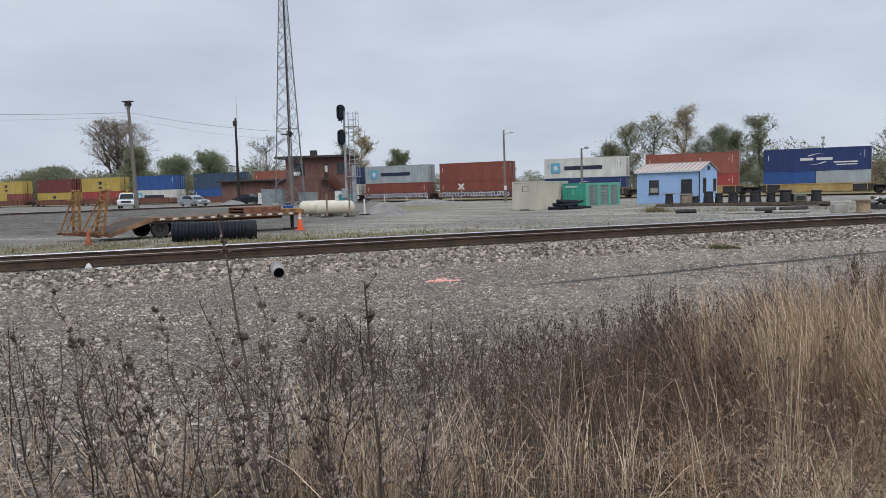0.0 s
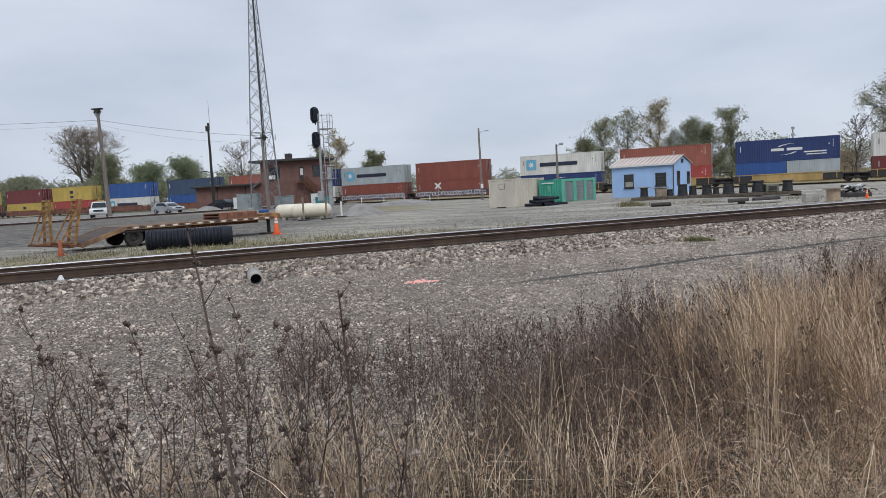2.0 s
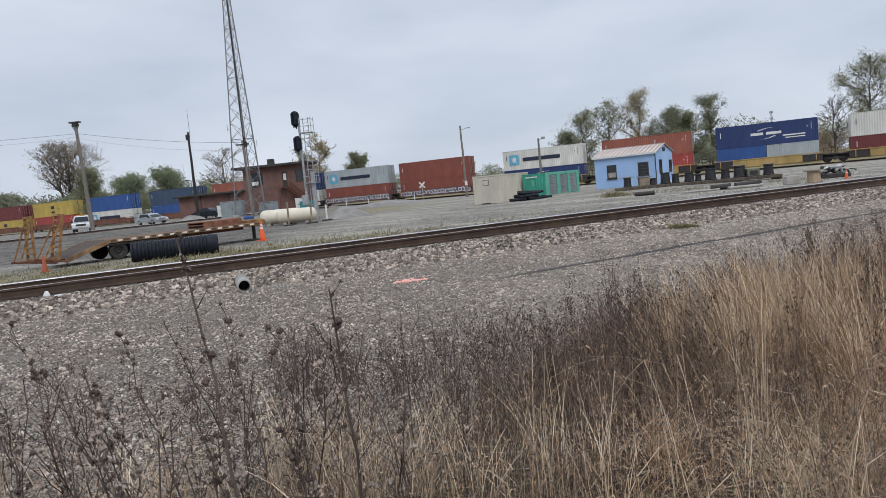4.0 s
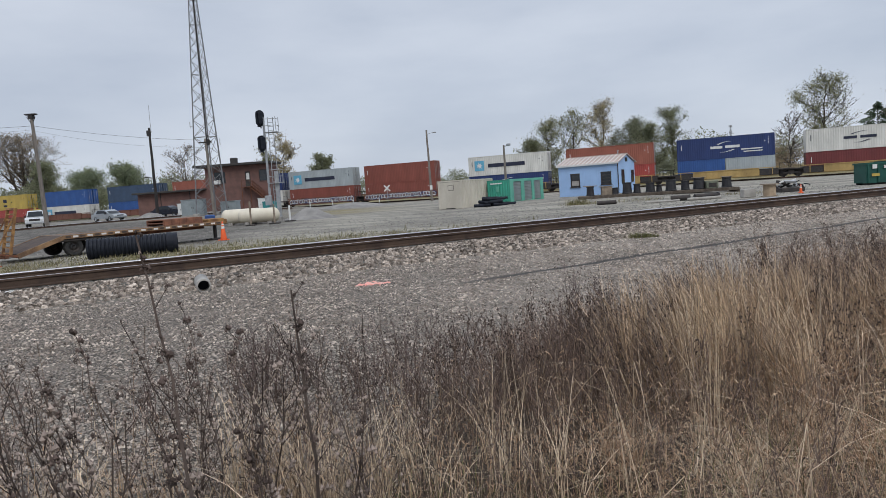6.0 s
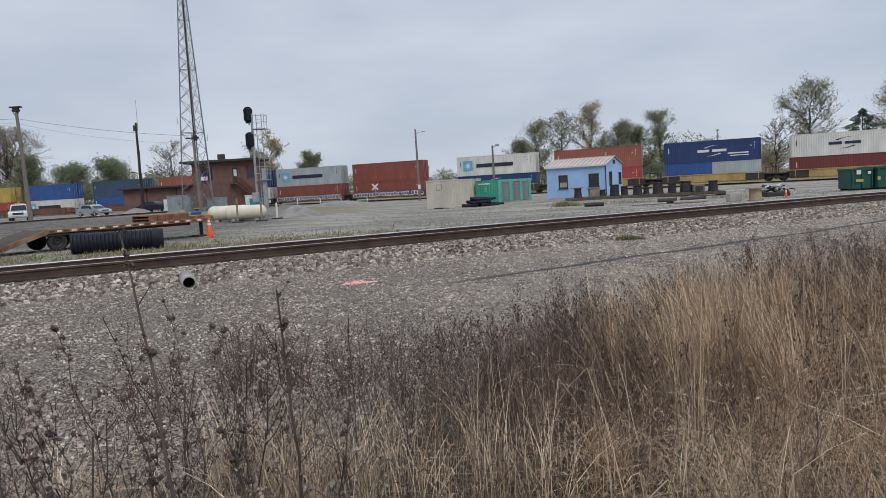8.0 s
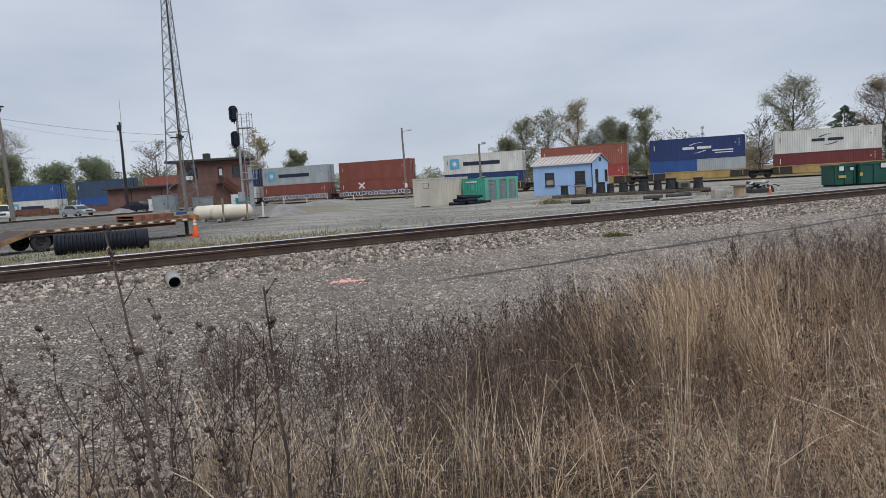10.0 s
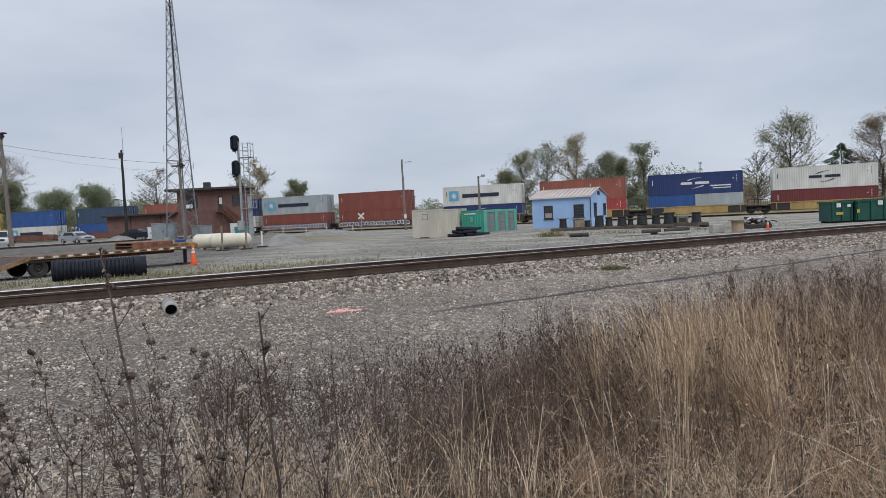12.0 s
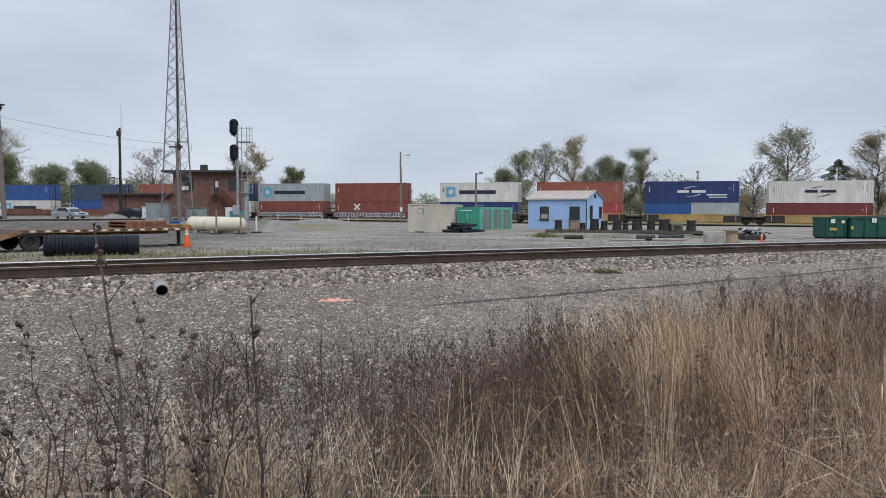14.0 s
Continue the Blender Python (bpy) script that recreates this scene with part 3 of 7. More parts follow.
#  left end along the track, upper colour, upper style, lower colour(s), lower style, railcar colour, sprayed
STACKS = [
    (-186.0, "yellow", "block", ("maroon",), "", "brown", 0), (-170.0, "yellow", "block", ("yellow",), "", "brown", 0), (-154.5, "yellow", "block", ("brown",), "", "brown", 0),
    (-139.0, "yellow", "block", ("yellow", "brown"), "", "brown", 0), (-121.5, "maroon", "", ("yellow",), "block", "brown", 0), (-106.0, "yellow", "block", ("red",), "", "brown", 0),
    (-89.7, "blue", "", ("white",), "star", "brown", 0), (-72.5, "slate", "", ("blue",), "", "brown", 0), (-57.0, "rust", "", ("brown",), "", "brown", 0),
    (-46.0, "navy", "", ("white",), "", "brown", 0), (-32.3, "grey", "star", ("brown",), "", "brown", 1), (-18.0, "brown", "", ("brown",), "", "brown", 1),
    (-0.2, "white", "star", ("navy",), "arc", "yellow", 0), (14.76, "rust", "", ("red",), "", "yellow", 0), (30.0, "navy", "arc", ("blue", "grey"), "", "yellow", 0),
    (45.8, "white", "arc", ("maroon",), "", "yellow", 0), (61.6, "red", "", ("rust",), "", "yellow", 0), (77.2, "blue", "", ("blue",), "", "yellow", 0),
]
T_TURN = Matrix.Rotation(math.atan2(TD.y, TD.x), 4, "Z")
for s0, up, ust, low, lst, carc, sprayed in STACKS:
    base = T0 + TD * s0 + Vector((0, 0, train_z(s0)))
    here = Matrix.Translation(base) @ T_TURN
    if s0 != -46.0:
        railcar(here @ Matrix.Translation((-1.0, 0, 0)), carc, bool(sprayed))
    if len(low) == 1:
        container(here @ Matrix.Translation((0, 0, 0.36)), low[0], 12.19, 2.59, lst)
    else:
        for i, q in enumerate(low):
            container(here @ Matrix.Translation((i * 6.13, 0, 0.36)), q, 6.06, 2.59)
    container(here @ Matrix.Translation((0, 0, 0.36 + 2.605)), up, 12.19, 2.9, ust)
# ---- buildings ----
def gz(x, y):
    return ground_z(x, y)


def window_part(parent, x, y, z, w, h, frame_m=M_WHITE, bars=1):
    """A window in a wall that faces -y at the plane y."""
    f = MB()
    for a, b, sw, sh in ((0, h / 2, w + 0.1, 0.07), (0, -h / 2, w + 0.1, 0.07), (-w / 2, 0, 0.07, h), (w / 2, 0, 0.07, h)):
        f.box((x + a, y - 0.02, z + b), (sw, 0.08, sh))
    for k in range(bars):
        f.box((x, y - 0.015, z - h / 2 + h * (k + 1) / (bars + 1)), (w, 0.05, 0.045))
    wi = part("window", f, frame_m, parent)
    part("pane", MB().box((x, y + 0.005, z), (w - 0.06, 0.02, h - 0.06)), M_GLASS, wi, "dark window glass")
    part("sill", MB().box((x, y - 0.06, z - h / 2 - 0.06), (w + 0.2, 0.14, 0.05)), frame_m, wi)
    return wi


M_LBLUE = mat("pale_blue_siding", (0.33, 0.49, 0.74), (0.29, 0.43, 0.66), 0.6, 0, 0.8, 20, 0.05)
M_ROOF = mat("faded_roof_metal", (0.47, 0.36, 0.31), (0.33, 0.25, 0.21), 0.6, 0.1, 1.5, 20, 0.1)
M_TAR = mat("dark_roof_edge", (0.035, 0.032, 0.032), (0.06, 0.055, 0.05), 0.8, 0, 2, 20)


def blue_house():
    turn = math.atan2(60.0 - 62.9, 12.1 - 7.5)
    ex, ey = 7.55, 62.9
    W, D, H = 5.4, 4.0, 2.66
    zb = gz(10, 61.5) - 0.03
    h = thing("site_house", Matrix.Translation((ex, ey, zb)) @ Matrix.Rotation(turn, 4, "Z"), "small pale blue clad hut with a ribbed metal gable roof", "hut")
    walls = MB()
    t = 0.12
    # long walls with real openings for the windows
    def wall_with(x0, x1, y, wins, thick):
        xs = x0
        for wx, wz, ww, wh in wins:
            walls.box(((xs + wx - ww / 2) / 2, y, H / 2), (wx - ww / 2 - xs, thick, H))
            walls.box((wx, y, (wz - wh / 2) / 2), (ww, thick, wz - wh / 2))
            walls.box((wx, y, (H + wz + wh / 2) / 2), (ww, thick, H - wz - wh / 2))
            xs = wx + ww / 2
        walls.box(((xs + x1) / 2, y, H / 2), (x1 - xs, thick, H))
    wall_with(0, W, t / 2, [(1.55, 1.38, 0.78, 1.10), (4.35, 1.42, 0.84, 1.02)], t)
    walls.box((W / 2, D - t / 2, H / 2), (W, t, H))
    for x in (t / 2, W - t / 2):
        walls.box((x, D / 2, H / 2), (t, D - 2 * t, H))
        walls.add([(x - t / 2, 0, H), (x - t / 2, D, H), (x - t / 2, D / 2, H + 0.62), (x + t / 2, 0, H), (x + t / 2, D, H), (x + t / 2, D / 2, H + 0.62)], [(0, 2, 1), (3, 4, 5), (0, 3, 5, 2), (1, 2, 5, 4)])
    part("wall", walls, M_LBLUE, h)
    for i in range(1, 9):
        x = W * i / 9
        if not (1.0 < x < 2.05 or 3.8 < x < 4.9):
            part("panel_seam", MB().box((x, -0.008, H / 2), (0.03, 0.016, H)), M_LBLUE, h)
    roof = MB()
    for sgn in (-1, 1):
        y0 = D / 2 + sgn * (D / 2 + 0.18)
        roof.add([(-0.15, y0, H - 0.03), (W + 0.15, y0, H - 0.03), (W + 0.15, D / 2, H + 0.68), (-0.15, D / 2, H + 0.68),
                  (-0.15, y0, H + 0.03), (W + 0.15, y0, H + 0.03), (W + 0.15, D / 2, H + 0.74), (-0.15, D / 2, H + 0.74)],
                 [(0, 1, 2, 3), (4, 7, 6, 5), (0, 4, 5, 1), (1, 5, 6, 2), (0, 3, 7, 4)])
    rf = part("roof", roof, M_ROOF, h)
    ribm = MB()
    ribm.cyl((0, -0.19, H + 0.04), (0, D / 2, H + 0.75), 0.035, n=6)
    rm = ribm.mesh("rib", M_WHITE)
    for i in range(15):
        part("rib", rm, None, rf).location = (-0.1 + i * (W + 0.2) / 14, 0, 0)
    part("fascia", MB().box((W / 2, -0.2, H - 0.02), (W + 0.3, 0.03, 0.13)), M_WHITE, h, "white eaves board")
    part("ridge_cap", MB().box((W / 2, D / 2, H + 0.75), (W + 0.3, 0.25, 0.05)), M_ROOF, h)
    for x in (4.75,):
        part("vent_pipe", MB().cyl((x, D / 2 - 0.1, H + 0.7), (x, D / 2 - 0.1, H + 1.0), 0.05, n=8).cyl((x, D / 2 - 0.1, H + 0.97), (x, D / 2 - 0.1, H + 1.05), 0.09, n=8), M_GALV, h)
    window_part(h, 1.55, 0.03, 1.38, 0.78, 1.10, M_DARK, 1)
    window_part(h, 4.35, 0.03, 1.42, 0.84, 1.02, M_DARK, 3)
    part("blind", MB().box((1.55, 0.02, 1.12), (0.66, 0.015, 0.42)), M_CONC, h, "pale half-drawn blind")
    # gable end
    for y, w, hh in ((1.1, 0.5, 1.1), (3.4, 0.5, 0.95)):
        wi = part("window", MB().box((W + 0.02, y, 1.45), (0.05, w + 0.1, hh + 0.1)), M_DARK, h)
        part("pane", MB().box((W + 0.05, y, 1.45), (0.02, w, hh)), M_GLASS, wi)
    part("louvre", MB().box((W + 0.02, D / 2, H + 0.22), (0.04, 0.5, 0.34)), M_DARK, h)
    part("downpipe", MB().cyl((W + 0.03, -0.05, 0.1), (W + 0.03, -0.05, H), 0.04, n=8), M_DARK, h)
    part("step", MB().box((W + 0.4, 2.0, 0.12), (0.7, 1.4, 0.24), chamfer=0.02), M_WHITE, h)
    return h


blue_house()


def brick_office():
    zb = 1.0
    bx, by = -37.2, 98.0
    h = thing("brick_office", Matrix.Translation((bx, by, zb)), "two-storey red-brick yard office with a flat overhanging roof", "building")
    W, D, H = 9.2, 4.0, 6.1
    t = 0.3

    def wall(c, size):
        part("wall", MB().box(c, size), M_BRICK, h)

    holes = [(2.05, 4.55, 1.6, 1.6), (6.0, 4.15, 0.75, 2.1), (8.2, 4.55, 1.15, 1.55)]
    xs = 0
    for wx, wz, ww, wh in holes:
        wall(((xs + wx - ww / 2) / 2, t / 2, H / 2), (wx - ww / 2 - xs, t, H))
        wall((wx, t / 2, (wz - wh / 2) / 2), (ww, t, wz - wh / 2))
        wall((wx, t / 2, (H + wz + wh / 2) / 2), (ww, t, H - wz - wh / 2))
        xs = wx + ww / 2
    wall(((xs + W) / 2, t / 2, H / 2), (W - xs, t, H))
    for x in (t / 2, W - t / 2):
        wall((x, D / 2, H / 2), (t, D - 2 * t, H))
    wall((W / 2, D - t / 2, H / 2), (W, t, H))
    rf = part("roof", MB().box((W / 2 - 0.4, D / 2 - 0.3, H + 0.16), (W + 1.8, D + 1.4, 0.32), chamfer=0.03), M_TAR, h, "dark flat roof with wide eaves")
    part("chimney", MB().box((3.6, 2.0, H + 0.75), (0.85, 0.85, 0.9), chamfer=0.03), M_TAR, rf)
    part("plinth", MB().box((W / 2, D / 2, -0.2), (W + 0.1, D + 0.1, 0.4)).box((-4.95, 2.0, -0.2), (9.85, 4.1, 0.4)), M_CONC, h)
    window_part(h, 2.05, 0.1, 4.55, 1.6, 1.6, M_DARK, 1)
    window_part(h, 8.2, 0.1, 4.55, 1.15, 1.55, M_DARK, 1)
    dr = part("door", MB().box((6.0, 0.1, 4.15), (0.75, 0.06, 2.1)), M_TAR, h)
    part("pane", MB().box((6.0, 0.06, 4.55), (0.42, 0.03, 0.9)), M_WHITE, dr, "pale door window")
    part("air_conditioner", MB().box((1.75, -0.18, 3.95), (0.85, 0.5, 0.55), chamfer=0.03), M_WHITE, h)
    st = part("staircase", MB().box((6.0, -0.6, 3.02), (1.3, 1.2, 0.08)), M_RUST, h, "rust-red steel outside stairs")
    step = MB().box((0, 0, 0), (0.28, 0.95, 0.04)).mesh("tread", M_RUST)
    for i in range(14):
        part("tread", step, None, st).location = (6.75 + i * 0.21, -0.6, 2.83 - i * 0.2)
    rails = MB()
    for y in (-1.1, -0.12):
        rails.cyl((6.6, y, 3.9), (9.6, y, 1.05), 0.035, n=6).cyl((6.6, y, 3.45), (9.6, y, 0.6), 0.03, n=6).cyl((6.6, y, 2.95), (9.6, y, 0.1), 0.07, n=6)
        for i in range(5):
            x = 6.6 + i * 0.75
            rails.cyl((x, y, 2.95 - i * 0.7125), (x, y, 3.9 - i * 0.7125), 0.03, n=6)
    rails.cyl((5.4, -1.15, 3.05), (5.4, -1.15, 4.0), 0.03, n=6).cyl((5.4, -1.15, 4.0), (6.6, -1.15, 3.95), 0.03, n=6)
    for x in (5.4, 6.6):
        rails.cyl((x, -1.1, 0), (x, -1.1, 3.0), 0.05, n=6)
    part("handrail", rails, M_RUST, st)
    # low wing
    wing = MB()
    wing.box((-4.95, 0.15, 1.5), (9.9, 0.3, 3.0)).box((-4.95, 3.85, 1.5), (9.9, 0.3, 3.0)).box((-9.75, 2.0, 1.5), (0.3, 3.4, 3.0))
    wg = part("wing_wall", wing, M_BRICK, h)
    part("wing_roof", MB().box((-5.2, 1.8, 3.13), (10.3, 5.2, 0.26), chamfer=0.03), M_TAR, wg)
    for x in (-6.6, -2.4):
        part("downpipe", MB().cyl((x, -0.06, 0), (x, -0.06, 3.0), 0.06, n=8), M_DARK, wg)
    return h


brick_office()


# ---- storage containers ----
M_BEIGE = mat("beige_paint", (0.56, 0.52, 0.44), (0.46, 0.42, 0.35), 0.6, 0, 1.0, 15, 0.05, stretch=(1, 1, 0.3))
M_TEAL = mat("teal_green_paint", (0.05, 0.33, 0.23), (0.04, 0.26, 0.19), 0.55, 0, 1.0, 15, 0.05)
M_TEALPALE = mat("faded_green_paint", (0.13, 0.42, 0.31), (0.10, 0.34, 0.26), 0.55, 0, 1.0, 15, 0.05)
M_SHUT = mat("grey_shutter", (0.27, 0.31, 0.30), (0.22, 0.25, 0.25), 0.5, 0.2, 1.0, 15, 0.05)


def beige_container():
    p = Vector((-3.2, 64.5, 0))
    n = Vector((-1.06, 63.3, 0))
    ang = math.atan2(n.y - p.y, n.x - p.x)
    c = thing("storage_container", Matrix.Translation((p.x, p.y, gz(-2, 64) - 0.02)) @ Matrix.Rotation(ang, 4, "Z"), "beige steel storage container standing on gravel", "container")
    W, L, H = 2.46, 6.06, 2.59
    body = MB()
    # the ribbed long sides run along local +y
    for x, fl in ((W - 0.02, 1), (0.02, -1)):
        tmp = MB()
        corrugated(tmp, 0.1, L - 0.1, 0.12, H - 0.08, 0, 0.05, 0.30, fl)
        body.add([(x + b, a, z) for a, b, z in tmp.v], tmp.f)
    body.box((W / 2, L / 2, H - 0.03), (W - 0.1, L - 0.1, 0.05)).box((W / 2, L / 2, 0.1), (W - 0.1, L - 0.1, 0.06)).box((W / 2, L - 0.05, H / 2), (W - 0.1, 0.05, H - 0.1))
    part("body", body, M_BEIGE, c)
    fr = MB()
    for x in (0.07, W - 0.07):
        for y in (0.07, L - 0.07):
            fr.box((x, y, H / 2), (0.15, 0.15, H), chamfer=0.015)
        fr.box((x, L / 2, H - 0.05), (0.11, L - 0.3, 0.10)).box((x, L / 2, 0.08), (0.11, L - 0.3, 0.15))
    for y in (0.07, L - 0.07):
        fr.box((W / 2, y, H - 0.06), (W - 0.3, 0.11, 0.12))
        fr.box((W / 2, y, 0.10), (W - 0.3, 0.11, 0.10))
    part("frame", fr, M_BEIGE, c)
    part("end_panel", MB().box((W / 2, 0.05, H / 2), (W - 0.3, 0.05, H - 0.3)), M_BEIGE, c)
    notice = MB().box((1.36, 0.02, 2.17), (0.60, 0.02, 0.03)).box((1.36, 0.02, 1.70), (0.60, 0.02, 0.03)).box((1.07, 0.02, 1.93), (0.03, 0.02, 0.46)).box((1.65, 0.02, 1.93), (0.03, 0.02, 0.46))
    part("placard_frame", notice, M_DARK, c)
    part("fork_pocket", MB().box((1.25, 0.005, 0.07), (0.95, 0.03, 0.10)), M_DARK, c)


beige_container()


def green_store():
    p, n = Vector((1.25, 67.0, 0)), Vector((3.4, 65.5, 0))
    ang = math.atan2(n.y - p.y, n.x - p.x)
    c = thing("storage_unit", Matrix.Translation((p.x, p.y, gz(3, 66) - 0.02)) @ Matrix.Rotation(ang, 4, "Z"), "green steel storage unit with three grey roller shutters", "container")
    W, L, H = (n - p).length, 6.1, 2.15
    body = MB()
    corrugated(body, 0.1, W - 0.1, 0.12, H - 0.08, 0.03, 0.04, 0.28, -1)
    body.box((W / 2, L / 2, H - 0.03), (W - 0.04, L - 0.1, 0.05)).box((0.05, L / 2, H / 2), (0.05, L - 0.2, H - 0.1)).box((W / 2, L - 0.05, H / 2), (W - 0.1, 0.05, H - 0.1))
    part("body", body, M_TEAL, c)
    side = MB()
    edges = [0.0, 0.55, 1.95, 2.5, 3.9, 4.35, 5.6, L]
    for i in range(0, 8, 2):
        side.box((W - 0.03, (edges[i] + edges[i + 1]) / 2, H / 2), (0.08, edges[i + 1] - edges[i], H), chamfer=0.01)
    for i in (1, 3, 5):
        side.box((W - 0.03, (edges[i] + edges[i + 1]) / 2, H - 0.12), (0.08, edges[i + 1] - edges[i], 0.24)).box((W - 0.03, (edges[i] + edges[i + 1]) / 2, 0.05), (0.08, edges[i + 1] - edges[i], 0.1))
    part("side_frame", side, M_TEALPALE, c)
    slat_cache = {}
    for i in (1, 3, 5):
        w = edges[i + 1] - edges[i]
        sh = part("roller_shutter", MB().box((W - 0.09, (edges[i] + edges[i + 1]) / 2, H / 2), (0.02, w, H - 0.3)), M_SHUT, c, "grey roller shutter")
        k = round(w, 2)
        if k not in slat_cache:
            slat_cache[k] = MB().box((0, 0, 0), (0.04, w - 0.02, 0.12), chamfer=0.012).mesh("slat", M_SHUT)
        for j in range(13):
            part("slat", slat_cache[k], None, sh).location = (W - 0.06, (edges[i] + edges[i + 1]) / 2, 0.18 + j * 0.137)
    part("lettering", MB().box((1.1, -0.03, H - 0.33), (1.3, 0.015, 0.11)), M_WHITE, c, "unreadable white lettering")
    part("emblem", MB().box((1.25, -0.03, H - 0.85), (0.34, 0.015, 0.5)), M_TEALPALE, c)


green_store()


# ---- lattice mast and poles ----
M_TOWER = mat("weathered_galvanising", (0.22, 0.225, 0.235), (0.15, 0.15, 0.155), 0.6, 0.4, 3, 40, 0.05)


def lattice_tower():
    x0, y0, z0 = -29.8, 80.0, 0.8
    t = thing("lattice_tower", Matrix.Translation((x0, y0, z0)) @ Matrix.Rotation(radians(12), 4, "Z"), "tall galvanised steel lattice radio tower, three-sided", "tower")
    Ht = 30.0
    def leg(k, z):
        r = (3.35 * (1 - z / 31.8)) / math.sqrt(3) + 0.03
        a = radians(90 + 120 * k)
        return Vector((r * math.cos(a), r * math.sin(a), z))
    for k in range(3):
        part("leg", MB().cyl(leg(k, 0), leg(k, Ht), 0.085, 0.05, 8), M_TOWER, t)
    z, i = 0.0, 0
    while z < Ht - 1:
        st = max(0.9, 2.4 * (1 - z / 42))
        zz = min(Ht, z + st)
        for k in range(3):
            a, b = k, (k + 1) % 3
            for p, q in ((leg(a, z), leg(b, zz)), (leg(b, z), leg(a, zz))):
                part("brace", MB().cyl(p, q, 0.028, n=5, caps=False), M_TOWER, t)
            if i % 4 == 0:
                part("girt", MB().cyl(leg(a, z), leg(b, z), 0.035, n=5, caps=False), M_TOWER, t)
        z, i = zz, i + 1
    part("cable_run", MB().box((0, 0.15, Ht / 2), (0.15, 0.08, Ht - 0.6)), M_DARK, t, "dark bundle of cables")
    for k, zq in ((1, 10.0), (1, 7.0), (2, 8.0)):
        p = leg(k, zq)
        part("antenna_bracket", MB().cyl(p, p + Vector((-0.3 if k == 1 else 0.3, -0.2, 0)), 0.03, n=6).cyl(p + Vector((-0.3 if k == 1 else 0.3, -0.2, -0.2)), p + Vector((-0.3 if k == 1 else 0.3, -0.2, 0.5)), 0.03, n=6), M_GALV, t)
    for k in range(3):
        p = leg(k, 0)
        part("footing", MB().box((p.x, p.y, 0.0), (0.7, 0.7, 0.5), chamfer=0.04), M_CONC, t)


lattice_tower()


def wood_pole(name, x, y, h, r, material, label, lean=(0, 0), z=None):
    z = gz(x, y) if z is None else z
    p = thing(name, Matrix.Translation((x, y, z - 0.05)), label, "utility pole")
    top = Vector((lean[0], lean[1], h))
    pts = [top * (k / 6) + Vector((random.uniform(-1, 1), random.uniform(-1, 1), 0)) * r * 0.12 for k in range(7)]
    q = pts[6]
    mb = MB().tube(pts, [r * (1 - 0.4 * k / 6) for k in range(7)], 12)
    part("pole", mb, material, p, smooth=False)
    return p, q


P_BIG, top_big = wood_pole("utility_pole", -44.5, 72.0, 11.75, 0.24, M_WOODPOLE, "weathered grey wooden pole with a dark floodlight platform", (-0.35, 0))
part("platform", MB().box((top_big.x, top_big.y, 11.75), (1.15, 0.5, 0.14), chamfer=0.03).box((top_big.x, top_big.y, 11.5), (0.5, 0.4, 0.4)).cyl((top_big.x - 0.45, 0, 11.5), (top_big.x - 0.1, 0, 10.9), 0.04, n=6).cyl((top_big.x + 0.45, 0, 11.5), (top_big.x + 0.1, 0, 10.9), 0.04, n=6), M_DARK, P_BIG)
P_BLK, top_blk = wood_pole("antenna_pole", -38.6, 85.0, 10.95, 0.2, M_DARKPOLE, "dark tarred pole with a whip antenna", (0.05, 0))
part("antenna", MB().cyl(top_blk + Vector((0.2, 0, -0.6)), top_blk + Vector((0.22, 0, 2.7)), 0.035, 0.022, 6).box((top_blk.x + 0.1, 0, 10.5), (0.3, 0.1, 0.08)), M_GALV, P_BLK)
part("bracket", MB().box((top_blk.x - 0.1, 0, 10.3), (0.45, 0.3, 0.7), chamfer=0.04), M_DARK, P_BLK)
part("lamp_arm", MB().cyl((-0.1, 0, 4.9), (-0.75, -0.1, 5.1), 0.04, n=6), M_DARK, P_BLK)
part("lamp_head", MB().box((-0.8, -0.1, 5.05), (0.4, 0.22, 0.16)), M_DARK, P_BLK)
P_UT, top_ut = wood_pole("utility_pole", -28.95, 78.0, 8.6, 0.18, M_WOODPOLE, "weathered wooden pole with a short crossarm beside the tower", (-0.25, 0))
part("crossarm", MB().box((top_ut.x, -0.05, 8.2), (1.5, 0.12, 0.14)).cyl((top_ut.x + 0.1, 0, 8.4), (top_ut.x + 0.35, 0, 9.0), 0.06, n=6).box((top_ut.x + 0.35, 0, 8.2), (0.35, 0.35, 0.6), chamfer=0.05), M_DARKPOLE, P_UT)
P_MID, top_mid = wood_pole("street_lamp_pole", -5.9, 100.0, 10.0, 0.19, M_WOODPOLE, "grey wooden pole with a small lamp arm", (-0.1, 0))
part("lamp_arm", MB().cyl(top_mid + Vector((0, 0, -0.6)), top_mid + Vector((0.9, -0.1, -0.35)), 0.035, n=6).box((top_mid.x + 1.1, -0.1, 9.62), (0.55, 0.22, 0.14), chamfer=0.04), M_GALV, P_MID)
part("reflector_band", MB().cyl((0, 0, 1.7), (0, 0, 2.3), 0.20, n=10), M_WHITE, P_MID)
P_LMP, top_lmp = wood_pole("street_lamp_pole", 3.35, 72.5, 5.7, 0.15, M_WOODPOLE, "short wooden pole with a floodlight behind the green store", (0, 0))
part("floodlight", MB().cyl(top_lmp + Vector((0, 0, -0.25)), top_lmp + Vector((0.35, -0.1, 0.0)), 0.035, n=6).box((top_lmp.x + 0.48, -0.1, 5.72), (0.42, 0.3, 0.24), chamfer=0.05), M_GALV, P_LMP)


